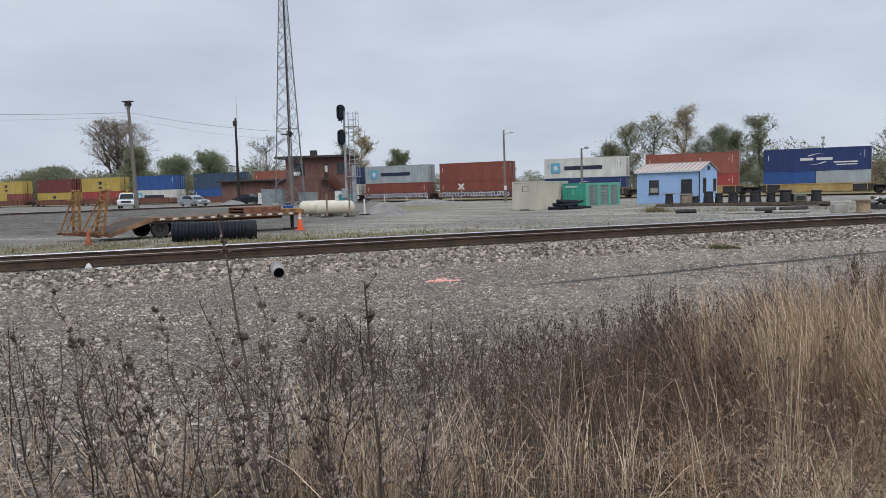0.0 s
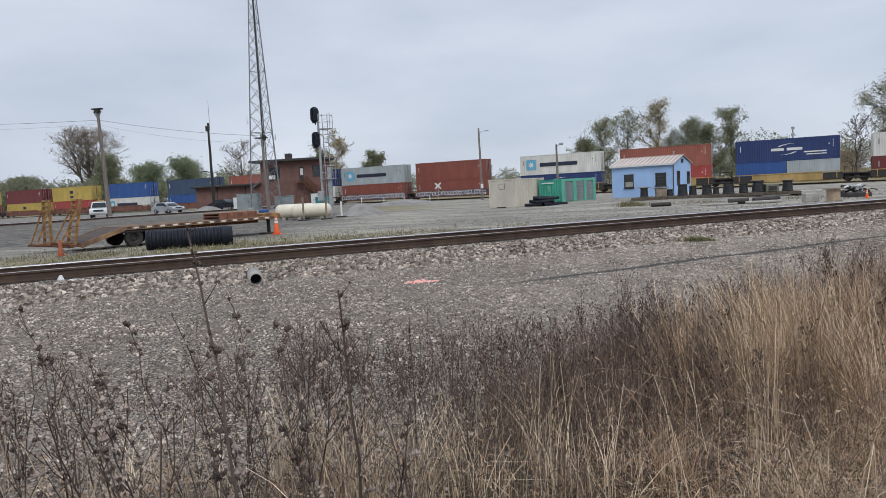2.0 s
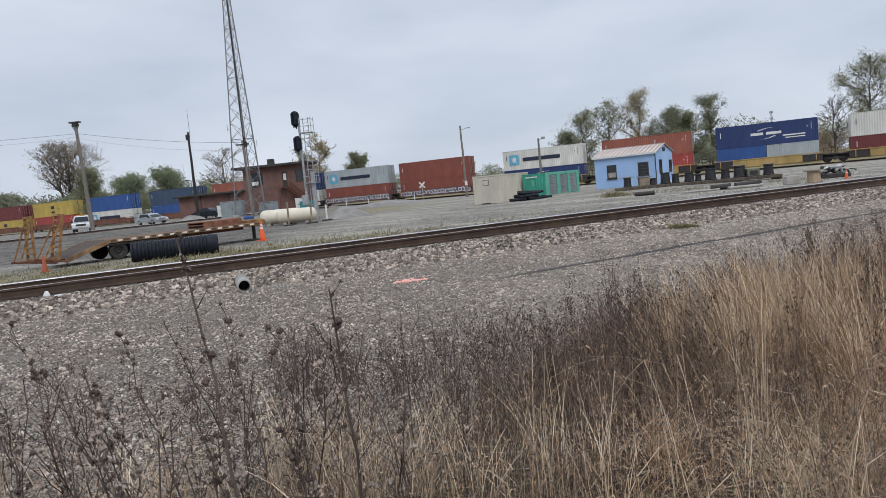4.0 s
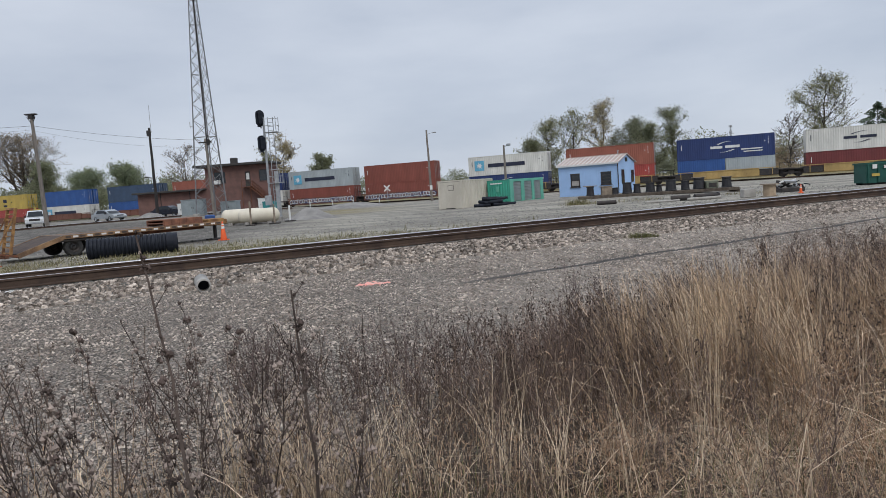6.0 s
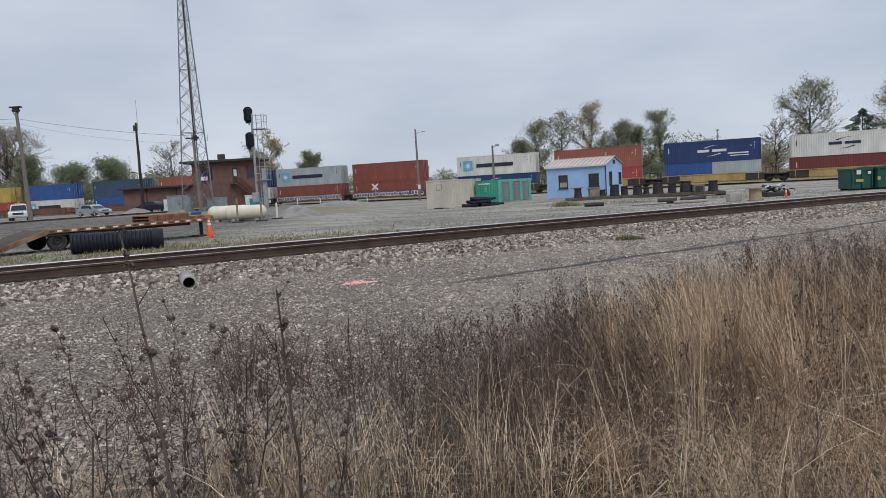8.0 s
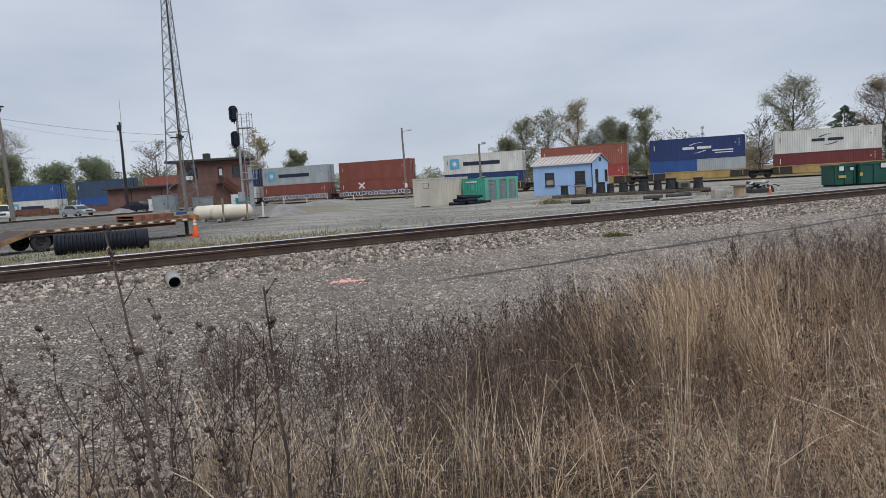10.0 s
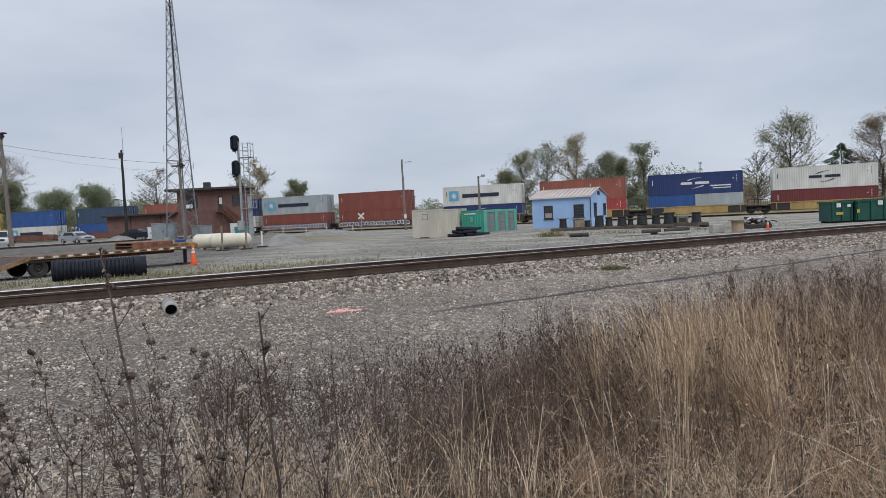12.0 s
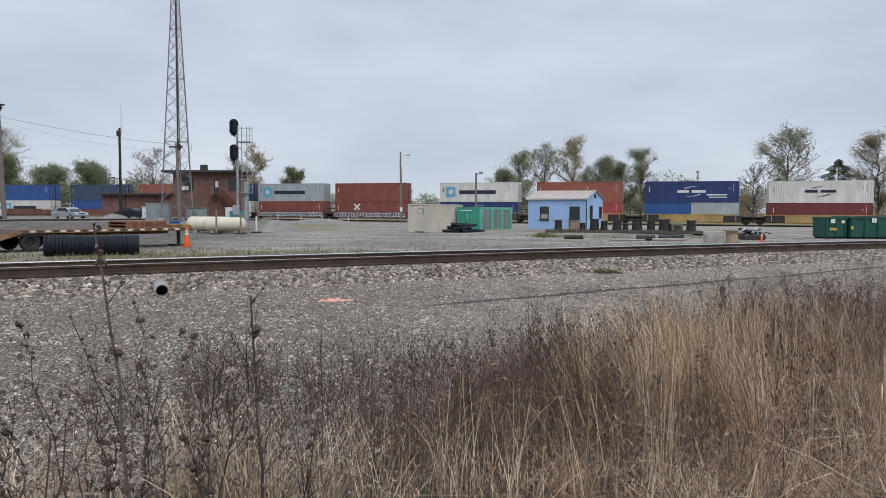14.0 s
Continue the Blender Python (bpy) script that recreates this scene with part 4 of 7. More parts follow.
def wire(a, b, sag, r=0.014):
    a, b = Vector(a), Vector(b)
    pts = [a.lerp(b, k / 14) - Vector((0, 0, sag * 4 * (k / 14) * (1 - k / 14))) for k in range(15)]
    mb = MB()
    for p, q in zip(pts[:-1], pts[1:]):
        mb.cyl(p, q, r, n=4, caps=False)
    solid("overhead_wire", mb, M_DARK, "thin dark overhead wire between poles", "wire")


wire((-44.75, 72, 11.3), (-29.2, 78, 9.1), 0.3)
wire((-44.75, 72, 11.3), (-92, 60, 14.2), 1.0)
wire((-44.75, 72, 10.9), (-92, 62, 13.2), 1.0, 0.007)
wire((-44.75, 72, 10.8), (-29.2, 78, 8.3), 0.5, 0.007)


# ---- signal mast ----
def signal_mast():
    x, y = -15.6, 54.0
    z = gz(x, y)
    s = thing("railway_signal", Matrix.Translation((x, y, z)), "grey railway signal mast with two black signal heads and a ladder", "signal")
    part("base", MB().box((0.15, 0, 0.1), (1.3, 0.9, 0.4), chamfer=0.04), M_CONC, s)
    part("post", MB().cyl((0, 0, 0.2), (0, 0, 7.95), 0.10, 0.09, 12), M_GALV, s)
    head = MB()
    head.lathe([(0.02, -0.10), (0.40, -0.10), (0.43, -0.06), (0.43, 0.0), (0.40, 0.03), (0.02, 0.03)], 20, Matrix.Diagonal((0.95, 1, 1, 1)) @ Matrix.Rotation(radians(90), 4, "X"))
    pts = []
    n = 24
    for zy in (-0.06, 0.06):
        for k in range(n):
            a = 2 * math.pi * k / n
            px, pz = 0.37 * math.cos(a), 0.37 * math.sin(a) + (0.33 if math.sin(a) > 0 else -0.33)
            pts.append((px, zy, pz))
    hd = MB().add(pts, [tuple(range(n - 1, -1, -1)), tuple(range(n, 2 * n))] + [(k, (k + 1) % n, n + (k + 1) % n, n + k) for k in range(n)])
    hm = hd.mesh("signal_head", M_BLACK)
    ring = []
    for yy in (-0.06, -0.42):
        for i in range(13):
            a = math.pi * (-0.15 + 1.3 * i / 12)
            ring.append((0.14 * math.cos(a), yy, 0.14 * math.sin(a)))
    vm = MB().add(ring, [(i, i + 1, 13 + i + 1, 13 + i) for i in range(12)]).mesh("hood", M_BLACK)
    for hz in (7.85, 5.95):
        h = part("signal_head", hm, None, s, "black oval signal head")
        h.matrix_basis = Matrix.Translation((-0.20, -0.12, hz)) @ Matrix.Rotation(radians(-128), 4, "Z") @ Matrix.Diagonal((1.0, 0.9, 0.86, 1))
        for k in (-0.42, 0.0, 0.42):
            part("hood", vm, None, h, "black lamp hood").location = (0, 0, k)
        part("bracket", MB().cyl((0.3, 0.05, -0.72), (0.0, 0.05, -0.72), 0.05, n=6).cyl((0.0, 0.05, -0.9), (0.0, 0.05, 0), 0.05, n=6).box((0, 0.14, 0), (0.46, 0.2, 1.1), chamfer=0.06), M_BLACK, h)
    part("back_post", MB().box((0.62, 0.1, 1.9), (0.32, 0.22, 3.8), chamfer=0.03), M_GALV, s, "broad grey cable duct")
    lad = MB()
    for lx in (0.32, 0.72):
        lad.cyl((lx, 0.05, 0.4), (lx, 0.05, 7.9), 0.03, n=6)
    part("ladder_rail", lad, M_GALV, s)
    rung = MB().cyl((0.32, 0.05, 0), (0.72, 0.05, 0), 0.018, n=5).mesh("rung", M_GALV)
    for i in range(24):
        part("rung", rung, None, s).location = (0, 0, 0.6 + i * 0.3)
    for pz in (6.75, 2.9):
        pf = MB().box((0.55, 0.1, pz), (1.0, 0.8, 0.05))
        for px, py in ((0.1, -0.3), (1.0, -0.3), (1.0, 0.5)):
            pf.cyl((px, py, pz), (px, py, pz + 1.15 if pz > 5 else pz + 0.9), 0.025, n=6)
        for q in (0.5, 1.0):
            pf.cyl((0.1, -0.3, pz + q), (1.0, -0.3, pz + q), 0.022, n=6).cyl((1.0, -0.3, pz + q), (1.0, 0.5, pz + q), 0.022, n=6)
        part("platform", pf, M_GALV, s, "grated service platform with guard rails")
    part("equipment_box", MB().box((-0.05, -0.22, 1.6), (0.5, 0.3, 0.75), chamfer=0.03), M_GALV, s)


signal_mast()
# ---- loose things in the yard ----
def cone(x, y, h=0.91, collars=True, label="orange traffic cone with white reflective collars on gravel", tint=None):
    c = thing("traffic_cone", Matrix.Translation((x, y, gz(x, y))), label, "traffic cone")
    mt = tint or M_ORANGE
    part("base", MB().box((0, 0, 0.02), (0.42 * h / 0.9, 0.42 * h / 0.9, 0.05), chamfer=0.012), mt, c)
    part("cone", MB().lathe([(0.155 * h / 0.9, 0.04), (0.15 * h / 0.9, 0.08), (0.035, h - 0.02), (0.025, h)], 20), mt, c, smooth=True)
    if collars:
        for z0, z1 in ((0.62, 0.74), (0.80, 0.88)):
            r = lambda z: 0.158 * h / 0.9 - (0.158 * h / 0.9 - 0.035) * z + 0.004
            part("collar", MB().lathe([(r(z0), z0 * h), (r(z1), z1 * h)], 20, closed=False), M_WHITE, c, "white reflective collar")


cone(-12.14, 33.6)
cone(-17.7, 25.2, 0.62, False, "faded orange traffic cone in dry grass", mat("faded_orange", (0.40, 0.10, 0.045), (0.28, 0.08, 0.04), 0.7))
cone(19.35, 43.0, 0.5, True, "small orange and white traffic cone")


def culvert():
    a, b = Vector((-14.75, 26.2, 0)), Vector((-11.75, 27.4, 0))
    L, R = (b - a).length, 0.40
    z = min(gz(a.x, a.y), gz(b.x, b.y)) + R - 0.02
    m = Matrix.Translation((a.x, a.y, z)) @ Matrix.Rotation(math.atan2(b.y - a.y, b.x - a.x), 4, "Z") @ Matrix.Rotation(radians(90), 4, "Y")
    c = thing("culvert_pipe", m, "large black corrugated plastic drain pipe lying on the grass", "pipe")
    prof, s = [], 0.0
    while s < L - 0.42:
        for da, r in ((0.0, R - 0.035), (0.025, R), (0.085, R), (0.11, R - 0.035)):
            prof.append((r, s + da))
        s += 0.135
    part("pipe_wall", MB().lathe(prof, 36, closed=False), M_BLACK, c, "ribbed black pipe wall")
    part("lining", MB().lathe([(R - 0.05, 0.0), (R - 0.05, L)], 36, closed=False), M_BLACK, c)
    part("coupling", MB().lathe([(R - 0.04, s), (R + 0.01, s), (R + 0.01, L - 0.2), (R - 0.01, L - 0.2), (R - 0.01, L), (R - 0.05, L)], 36, closed=False), M_BLACK, c)


culvert()

M_TAPE = paint("white_reflective_tape", (0.74, 0.70, 0.66))
M_TYRE = mat("tyre_rubber", (0.02, 0.02, 0.02), (0.045, 0.042, 0.04), 0.85, 0, 5, 40, 0.3)


def wheel_parts(parent, x, y, z, r, w, rim_m):
    t = part("wheel", MB().lathe([(r * 0.55, -w / 2), (r * 0.9, -w / 2), (r, -w / 2 + 0.04), (r, w / 2 - 0.04), (r * 0.9, w / 2), (r * 0.55, w / 2)], 22, closed=False), M_TYRE, parent, "black rubber tyre")
    t.matrix_basis = Matrix.Translation((x, y, z)) @ Matrix.Rotation(radians(90), 4, "X")
    part("rim", MB().lathe([(0.03, w / 2 - 0.10), (r * 0.2, w / 2 - 0.06), (r * 0.4, w / 2 - 0.10), (r * 0.58, w / 2 - 0.01), (r * 0.58, -w / 2 + 0.02), (0.05, -w / 2 + 0.03)], 18), rim_m, t)


M_RUSTY = mat("rusty_yellow_rail", (0.31, 0.185, 0.095), (0.13, 0.075, 0.045), 0.8, 0, 3, 30, 0.2)


M_RUSTDARK = mat("dark_rusty_plate", (0.095, 0.065, 0.05), (0.055, 0.042, 0.036), 0.9, 0, 3, 30, 0.3)


def trailer():
    a, b = Vector((-18.9, 27.6, 0)), Vector((-13.3, 35.0, 0))
    u = (b - a).normalized()
    L = (b - a).length
    z = 0.30
    c = thing("equipment_trailer", Matrix.Translation((a.x, a.y, z)) @ Matrix.Rotation(math.atan2(u.y, u.x), 4, "Z"), "rusty yellow low-bed equipment trailer with raised loading ramps", "trailer")
    W = 2.4
    bv, zt = 1.75, 0.86
    deck = MB()
    for i in range(10):
        y = -W / 2 + W * (i + 0.5) / 10
        deck.box(((bv + L) / 2, y, zt - 0.03), (L - bv, W / 10 - 0.02, 0.05))
    part("deck", deck, mat("deck_timber", (0.15, 0.115, 0.095), (0.085, 0.068, 0.058), 0.9, 0, 3, 30, 0.3), c, "weathered timber deck")
    for y in (-W / 2, W / 2):
        fr = MB().box(((bv + L) / 2, y, zt - 0.07), (L - bv, 0.10, 0.16), chamfer=0.01)
        ang = math.atan2(zt - 0.30, bv)
        fr.box((bv / 2, y, (zt + 0.30) / 2 - 0.09), (math.hypot(bv, zt - 0.3), 0.10, 0.18), Matrix.Translation((bv / 2, y, (zt + 0.30) / 2 - 0.09)) @ Matrix.Rotation(-ang, 4, "Y") @ Matrix.Translation((-bv / 2, -y, -((zt + 0.30) / 2 - 0.09))))
        sr = part("side_rail", fr, M_RUSTY, c, "rusty side rail with reflective tape")
        for i in range(25):
            part("reflective_tape", MB().box((bv + 0.2 + i * (L - bv - 0.5) / 24, y - math.copysign(0.055, -y), zt - 0.07), (0.21, 0.006, 0.075)), M_TAPE if i % 2 else M_RUSTDARK, sr)
    part("tail_slope", MB().add([(0, -W / 2 + 0.06, 0.30), (0, W / 2 - 0.06, 0.30), (bv, W / 2 - 0.06, zt - 0.02), (bv, -W / 2 + 0.06, zt - 0.02), (0, -W / 2 + 0.06, 0.24), (0, W / 2 - 0.06, 0.24), (bv, W / 2 - 0.06, zt - 0.1), (bv, -W / 2 + 0.06, zt - 0.1)], [(0, 3, 2, 1), (4, 5, 6, 7), (0, 1, 5, 4), (0, 4, 7, 3), (1, 2, 6, 5)]), M_RUSTDARK, c)
    part("crossmember", MB().box((L / 2 + 0.6, 0, zt - 0.22), (L - 2.4, 0.9, 0.16)), M_RUST, c)
    part("mudguard", MB().box((2.75, -W / 2 + 0.12, zt - 0.22), (2.3, 0.24, 0.10), chamfer=0.03), M_DARK, c)
    for x in (2.2, 3.2):
        for y in (-W / 2 + 0.2, W / 2 - 0.2):
            wheel_parts(c, x, y, 0.36, 0.38, 0.26, M_DARK)
    nk = part("gooseneck", MB().box((L - 0.1, 0, zt - 0.02), (0.9, 1.6, 0.34), chamfer=0.03).box((L + 0.5, 0, zt - 0.05), (0.9, 0.25, 0.25), chamfer=0.03), M_YEL, c, "worn yellow hitch beam")
    part("chain_box", MB().box((L + 0.25, 0.3, zt + 0.2), (0.35, 0.5, 0.25), chamfer=0.05), MC["blue"], nk)
    part("jack", MB().cyl((L - 0.05, -0.5, 0.0), (L - 0.05, -0.5, zt), 0.09, n=10).box((L - 0.05, -0.5, -0.02), (0.7, 0.7, 0.10), chamfer=0.02), M_DARK, c, "black landing jack")
    # two ladder ramps, folded up
    for rx, ry, lean in ((-0.30, -0.95, 0.20), (-0.58, 0.95, 0.05)):
        rp = part("loading_ramp", MB().box((0, -0.40, 1.0), (0.10, 0.07, 2.05)).box((0, 0.40, 1.0), (0.10, 0.07, 2.05)).box((0, 0, 1.99), (0.12, 0.86, 0.08)), M_YEL, c, "rusty yellow ladder-like ramp standing up")
        rp.matrix_basis = Matrix.Translation((rx, ry, 0.26)) @ Matrix.Rotation(lean, 4, "Y") @ Matrix.Diagonal((1, 1, 0.93, 1))
        rung = MB().box((0, 0, 0), (0.07, 0.74, 0.055)).mesh("ramp_bar", M_YEL)
        for i in range(8):
            part("ramp_bar", rung, None, rp).location = (0, 0, 0.12 + i * 0.235)
        for sy in (-0.40, 0.40):
            part("foot", MB().box((-0.2, sy, 0.0), (0.9, 0.09, 0.10), chamfer=0.02), M_RUST, rp)
            part("strut", MB().box((0, 0, 0), (0.06, 0.05, 1.7), Matrix.Translation((-0.28, sy, 0.84)) @ Matrix.Rotation(0.30, 4, "Y")), M_YEL, rp)
    part("tail_beam", MB().box((-0.45, 0, 0.24), (0.16, 2.9, 0.14), chamfer=0.02), M_RUST, c)
    return c, L, zt, z


trailer()


def rusty_stack():
    c = thing("steel_stack", Matrix.Translation((-14.35, 33.35, 1.165)) @ Matrix.Rotation(radians(52.9), 4, "Z"), "stack of rusty steel frames lying on the trailer deck", "steel stack")
    for k in range(2):
        z = 0.14 * k
        mb = MB().box((0, 0, z + 0.13), (2.0, 1.5, 0.05)).box((0, -0.75, z + 0.07), (2.0, 0.08, 0.13)).box((0, 0.75, z + 0.07), (2.0, 0.08, 0.13))
        for i in range(6):
            mb.box((-0.95 + i * 0.38, -0.77, z + 0.07), (0.06, 0.1, 0.15))
        part("steel_frame", mb, M_RUSTORANGE, c)


M_RUSTORANGE = mat("orange_rust", (0.29, 0.125, 0.075), (0.15, 0.07, 0.048), 0.85, 0.0, 4, 40, 0.3)
rusty_stack()


def tank(x, y, L, R, rz, label):
    c = thing("gas_tank", Matrix.Translation((x, y, gz(x, y))) @ Matrix.Rotation(rz, 4, "Z"), label, "gas tank", "propane tanks")
    prof = []
    for k in range(7):
        a = math.pi / 2 * k / 6
        prof.append((max(0.02, R * math.sin(a)), -L / 2 + R * 0.75 * (1 - math.cos(a))))
    prof += [(r, -zz) for r, zz in prof[::-1]]
    tb = part("shell", MB().lathe(prof, 28, Matrix.Translation((0, 0, R + 0.10)) @ Matrix.Rotation(radians(90), 4, "Y")), M_CREAM, c, "cream-white welded tank shell", True)
    for x2 in (-L * 0.28, L * 0.28):
        part("saddle", MB().box((x2, 0, 0.06), (0.3, R * 1.3, 0.22), chamfer=0.03), M_CONC, c)


M_CREAM = mat("cream_paint", (0.66, 0.60, 0.48), (0.58, 0.52, 0.41), 0.5, 0, 1.2, 15, 0.04)
tank(-16.75, 50.6, 3.0, 0.52, radians(4), "cream-white propane tank lying on the gravel")
tank(-15.25, 49.6, 3.0, 0.50, radians(-3), "cream-white propane tank in front of its twin")


def guard_post(x, y, h, m=M_WHITE, foot=True, lean=0.0):
    c = thing("marker_post", Matrix.Translation((x, y, gz(x, y))), "weathered white marker post on a dark foot", "post", "marker posts in the yard")
    part("post", MB().box((lean / 2, 0, h / 2), (0.11, 0.11, h), chamfer=0.015), m, c)
    if foot:
        part("foot", MB().box((0, 0, 0.04), (0.7, 0.5, 0.10), chamfer=0.02), M_DARK, c)


M_OLDWOOD = mat("old_timber", (0.30, 0.24, 0.18), (0.18, 0.145, 0.11), 0.9, 0, 3, 30, 0.3)
guard_post(-15.3, 47.9, 1.65, M_OLDWOOD)
guard_post(-13.75, 48.2, 1.35, M_OLDWOOD)
guard_post(-13.2, 50.2, 1.15)
for px, py in ((-20.8, 104.0), (-17.6, 103.2), (-13.6, 101.8), (-24.3, 104.5)):
    guard_post(px, py, 1.0, M_WHITE, False)


def crossbuck():
    c = thing("crossing_sign", Matrix.Translation((-12.6, 104, gz(-12.6, 104))), "white railway crossing sign with crossed boards", "sign")
    part("post", MB().cyl((0, 0, 0), (0, 0, 2.6), 0.05, n=8), M_GALV, c)
    for a in (45, -45):
        o = part("board", MB().box((0, -0.05 - 0.015 * (a > 0), 0), (1.2, 0.025, 0.2)), M_WHITE, c)
        o.matrix_basis = Matrix.Translation((0, 0, 2.3)) @ Matrix.Rotation(radians(a), 4, "Y")


crossbuck()


def cabinet(name, x, y, w, d, h, m, label, rz=0.0, cat="electrical cabinet"):
    c = thing(name, Matrix.Translation((x, y, gz(x, y))) @ Matrix.Rotation(rz, 4, "Z"), label, cat)
    part("plinth", MB().box((0, 0, 0.06), (w + 0.15, d + 0.15, 0.14)), M_CONC, c)
    part("body", MB().box((0, 0, h / 2 + 0.1), (w, d, h), chamfer=0.04), m, c)
    for k in (-1, 1):
        dr = part("door", MB().box((k * w / 4, -d / 2 - 0.012, h / 2 + 0.08), (w / 2 - 0.06, 0.03, h - 0.25), chamfer=0.01), m, c)
        part("handle", MB().box((k * 0.08, -d / 2 - 0.04, h / 2 + 0.1), (0.04, 0.04, 0.2)), M_DARK, dr)
    part("lid", MB().box((0, 0, h + 0.14), (w + 0.1, d + 0.1, 0.08), chamfer=0.02), m, c)


M_TGREY = mat("transformer_grey", (0.27, 0.31, 0.32), (0.21, 0.24, 0.25), 0.6, 0.1, 1.5, 20, 0.05)
cabinet("transformer_box", -32.4, 81, 2.5, 1.8, 1.75, M_TGREY, "large grey-green electrical transformer box", 0.2)
cabinet("transformer_box", -28.8, 83, 1.9, 1.4, 1.35, M_TGREY, "smaller grey electrical cabinet beside the tower", -0.1)
cabinet("meter_box", -27.7, 92, 0.9, 0.5, 1.5, M_WHITE, "pale metal meter box in front of the brick office")
cabinet("meter_box", -37.6, 90, 0.9, 0.6, 1.4, M_WHITE, "white metal box beside the brick office wing")


def bin_box(name, x, y, L, W, H, m, label, rz):
    c = thing(name, Matrix.Translation((x, y, gz(x, y))) @ Matrix.Rotation(rz, 4, "Z"), label, "dumpster")
    t = 0.05
    part("body", MB().box((L / 2, t / 2, H / 2 + 0.12), (L, t, H)).box((L / 2, W - t / 2, H / 2 + 0.12), (L, t, H)).box((t / 2, W / 2, H / 2 + 0.12), (t, W - 2 * t, H)).box((L - t / 2, W / 2, H / 2 + 0.12), (t, W - 2 * t, H)).box((L / 2, W / 2, 0.15), (L - 2 * t, W - 2 * t, 0.06)), m, c)
    part("top_rail", MB().box((L / 2, -0.03, H + 0.1), (L + 0.1, 0.10, 0.12)).box((L / 2, W + 0.03, H + 0.1), (L + 0.1, 0.10, 0.12)).box((-0.03, W / 2, H + 0.1), (0.1, W - 0.1, 0.12)).box((L + 0.03, W / 2, H + 0.1), (0.1, W - 0.1, 0.12)), m, c)
    rib = MB().box((0, -0.04, H / 2 + 0.1), (0.09, 0.09, H - 0.1), chamfer=0.015).mesh("rib", m)
    n = max(3, int(L / 0.75))
    for i in range(n):
        part("rib", rib, None, c).location = (0.1 + (L - 0.2) * i / (n - 1), 0, 0)
    part("skid", MB().box((L / 2, 0.3, 0.06), (L, 0.12, 0.14)).box((L / 2, W - 0.3, 0.06), (L, 0.12, 0.14)), M_DARK, c)
    return c


M_DGREEN = mat("dark_green_paint", (0.012, 0.082, 0.062), (0.009, 0.06, 0.047), 0.55, 0, 1.2, 15, 0.06)
d1 = bin_box("dumpster", 25.9, 48.1, 1.5, 1.5, 1.30, M_DGREEN, "dark green steel refuse skip with small labels", 0.02)
d2 = bin_box("dumpster", 27.5, 47.9, 5.6, 2.0, 1.34, M_DGREEN, "long dark green steel roll-off skip", 0.03)
for ob, spots in ((d1, ((0.5, 1.2, 0.3, 0.28, M_WHITE), (1.2, 1.15, 0.22, 0.2, M_TAPE), (0.55, 0.65, 0.5, 0.18, MC["yellow"]))), (d2, ((1.6, 1.25, 0.34, 0.3, M_WHITE), (0.1, 0.75, 0.2, 0.22, MC["yellow"])))):
    for lx, lz, lw, lh, lm in spots:
        part("sticker", MB().box((lx, -0.09, lz), (lw, 0.012, lh)), lm, ob, "small label with unreadable print")
bin_box("dumpster", -26.9, 89.5, 1.9, 1.5, 1.1, mat("teal_paint", (0.05, 0.27, 0.28), (0.04, 0.21, 0.22), 0.6), "small teal steel skip by the brick office", 0.0)


# row of dark insulator-like drums on a low timber platform
def drum(x, y, z, h, r, plate, label="dark tapered switch-gear drum standing on timber"):
    c = thing("switch_drum", Matrix.Translation((x, y, z)), label, "drum", "drums on the timber platform")
    part("body", MB().lathe([(r * 1.05, 0), (r * 1.08, 0.05), (r * 0.98, 0.09), (r * 0.86, h - 0.12), (r * 0.95, h - 0.08), (r * 0.95, h)], 16), M_DRUM, c, smooth=False)
    if plate:
        part("plate", MB().box((0, 0, h + 0.03), (plate, 0.55, 0.05), chamfer=0.012), M_OLDWOOD, c, "timber board on top")


M_DRUM = mat("tarred_steel", (0.018, 0.018, 0.022), (0.04, 0.038, 0.04), 0.6, 0.2, 3, 25, 0.1)
PZ = max(gz(8, 54), gz(14, 53)) + 0.22
pl = thing("timber_platform", Matrix.Translation((7.9, 54.2, 0)), "low platform of dark old timbers on blocks", "platform")
for i in range(3):
    o = part("timber", MB().box((5.6, 0, 0), (11.2, 0.26, 0.22), chamfer=0.02).mesh("timber", M_TIE), None, pl)
    o.location = (0, -0.75 + 0.55 * i, PZ - 0.115)
    o.rotation_euler = (0, 0, radians(-9))
for i in range(5):
    xx = 7.9 + 0.6 + i * 2.6
    yy = 54.2 - (0.6 + i * 2.6) * 0.158
    o = part("block", MB().box((0, 0, 0), (0.3, 1.5, 0.5), chamfer=0.02), M_TIE, pl)
    o.location = (xx - 7.9, yy - 54.2, PZ - 0.45)
for px, hh, rr, pp in ((988, 0.62, 0.27, 1.0), (1031, 0.45, 0.22, 0), (1052, 0.74, 0.33, 0), (1069, 0.6, 0.25, 0), (1092, 0.62, 0.32, 0), (1107, 0.42, 0.2, 0), (1127.5, 0.72, 0.36, 0), (1152, 0.6, 0.28, 0), (1175.5, 0.72, 0.38, 0.9), (1223, 0.66, 0.32, 0.7)):
    u = (px - 784) / 1254.7
    yy = 54.2 / (1 + 0.158 * u) + 0.158 * 7.9 / (1 + 0.158 * u)
    drum(u * yy, yy, PZ, hh * 1.12, rr * 1.1, pp)
cr = thing("timber_crate", Matrix.Translation((9.97, 53.9, PZ)), "pale timber box beside the dark drums", "crate")
part("box", MB().box((0, 0, 0.30), (0.75, 0.6, 0.6), chamfer=0.02), M_OLDWOOD, cr)
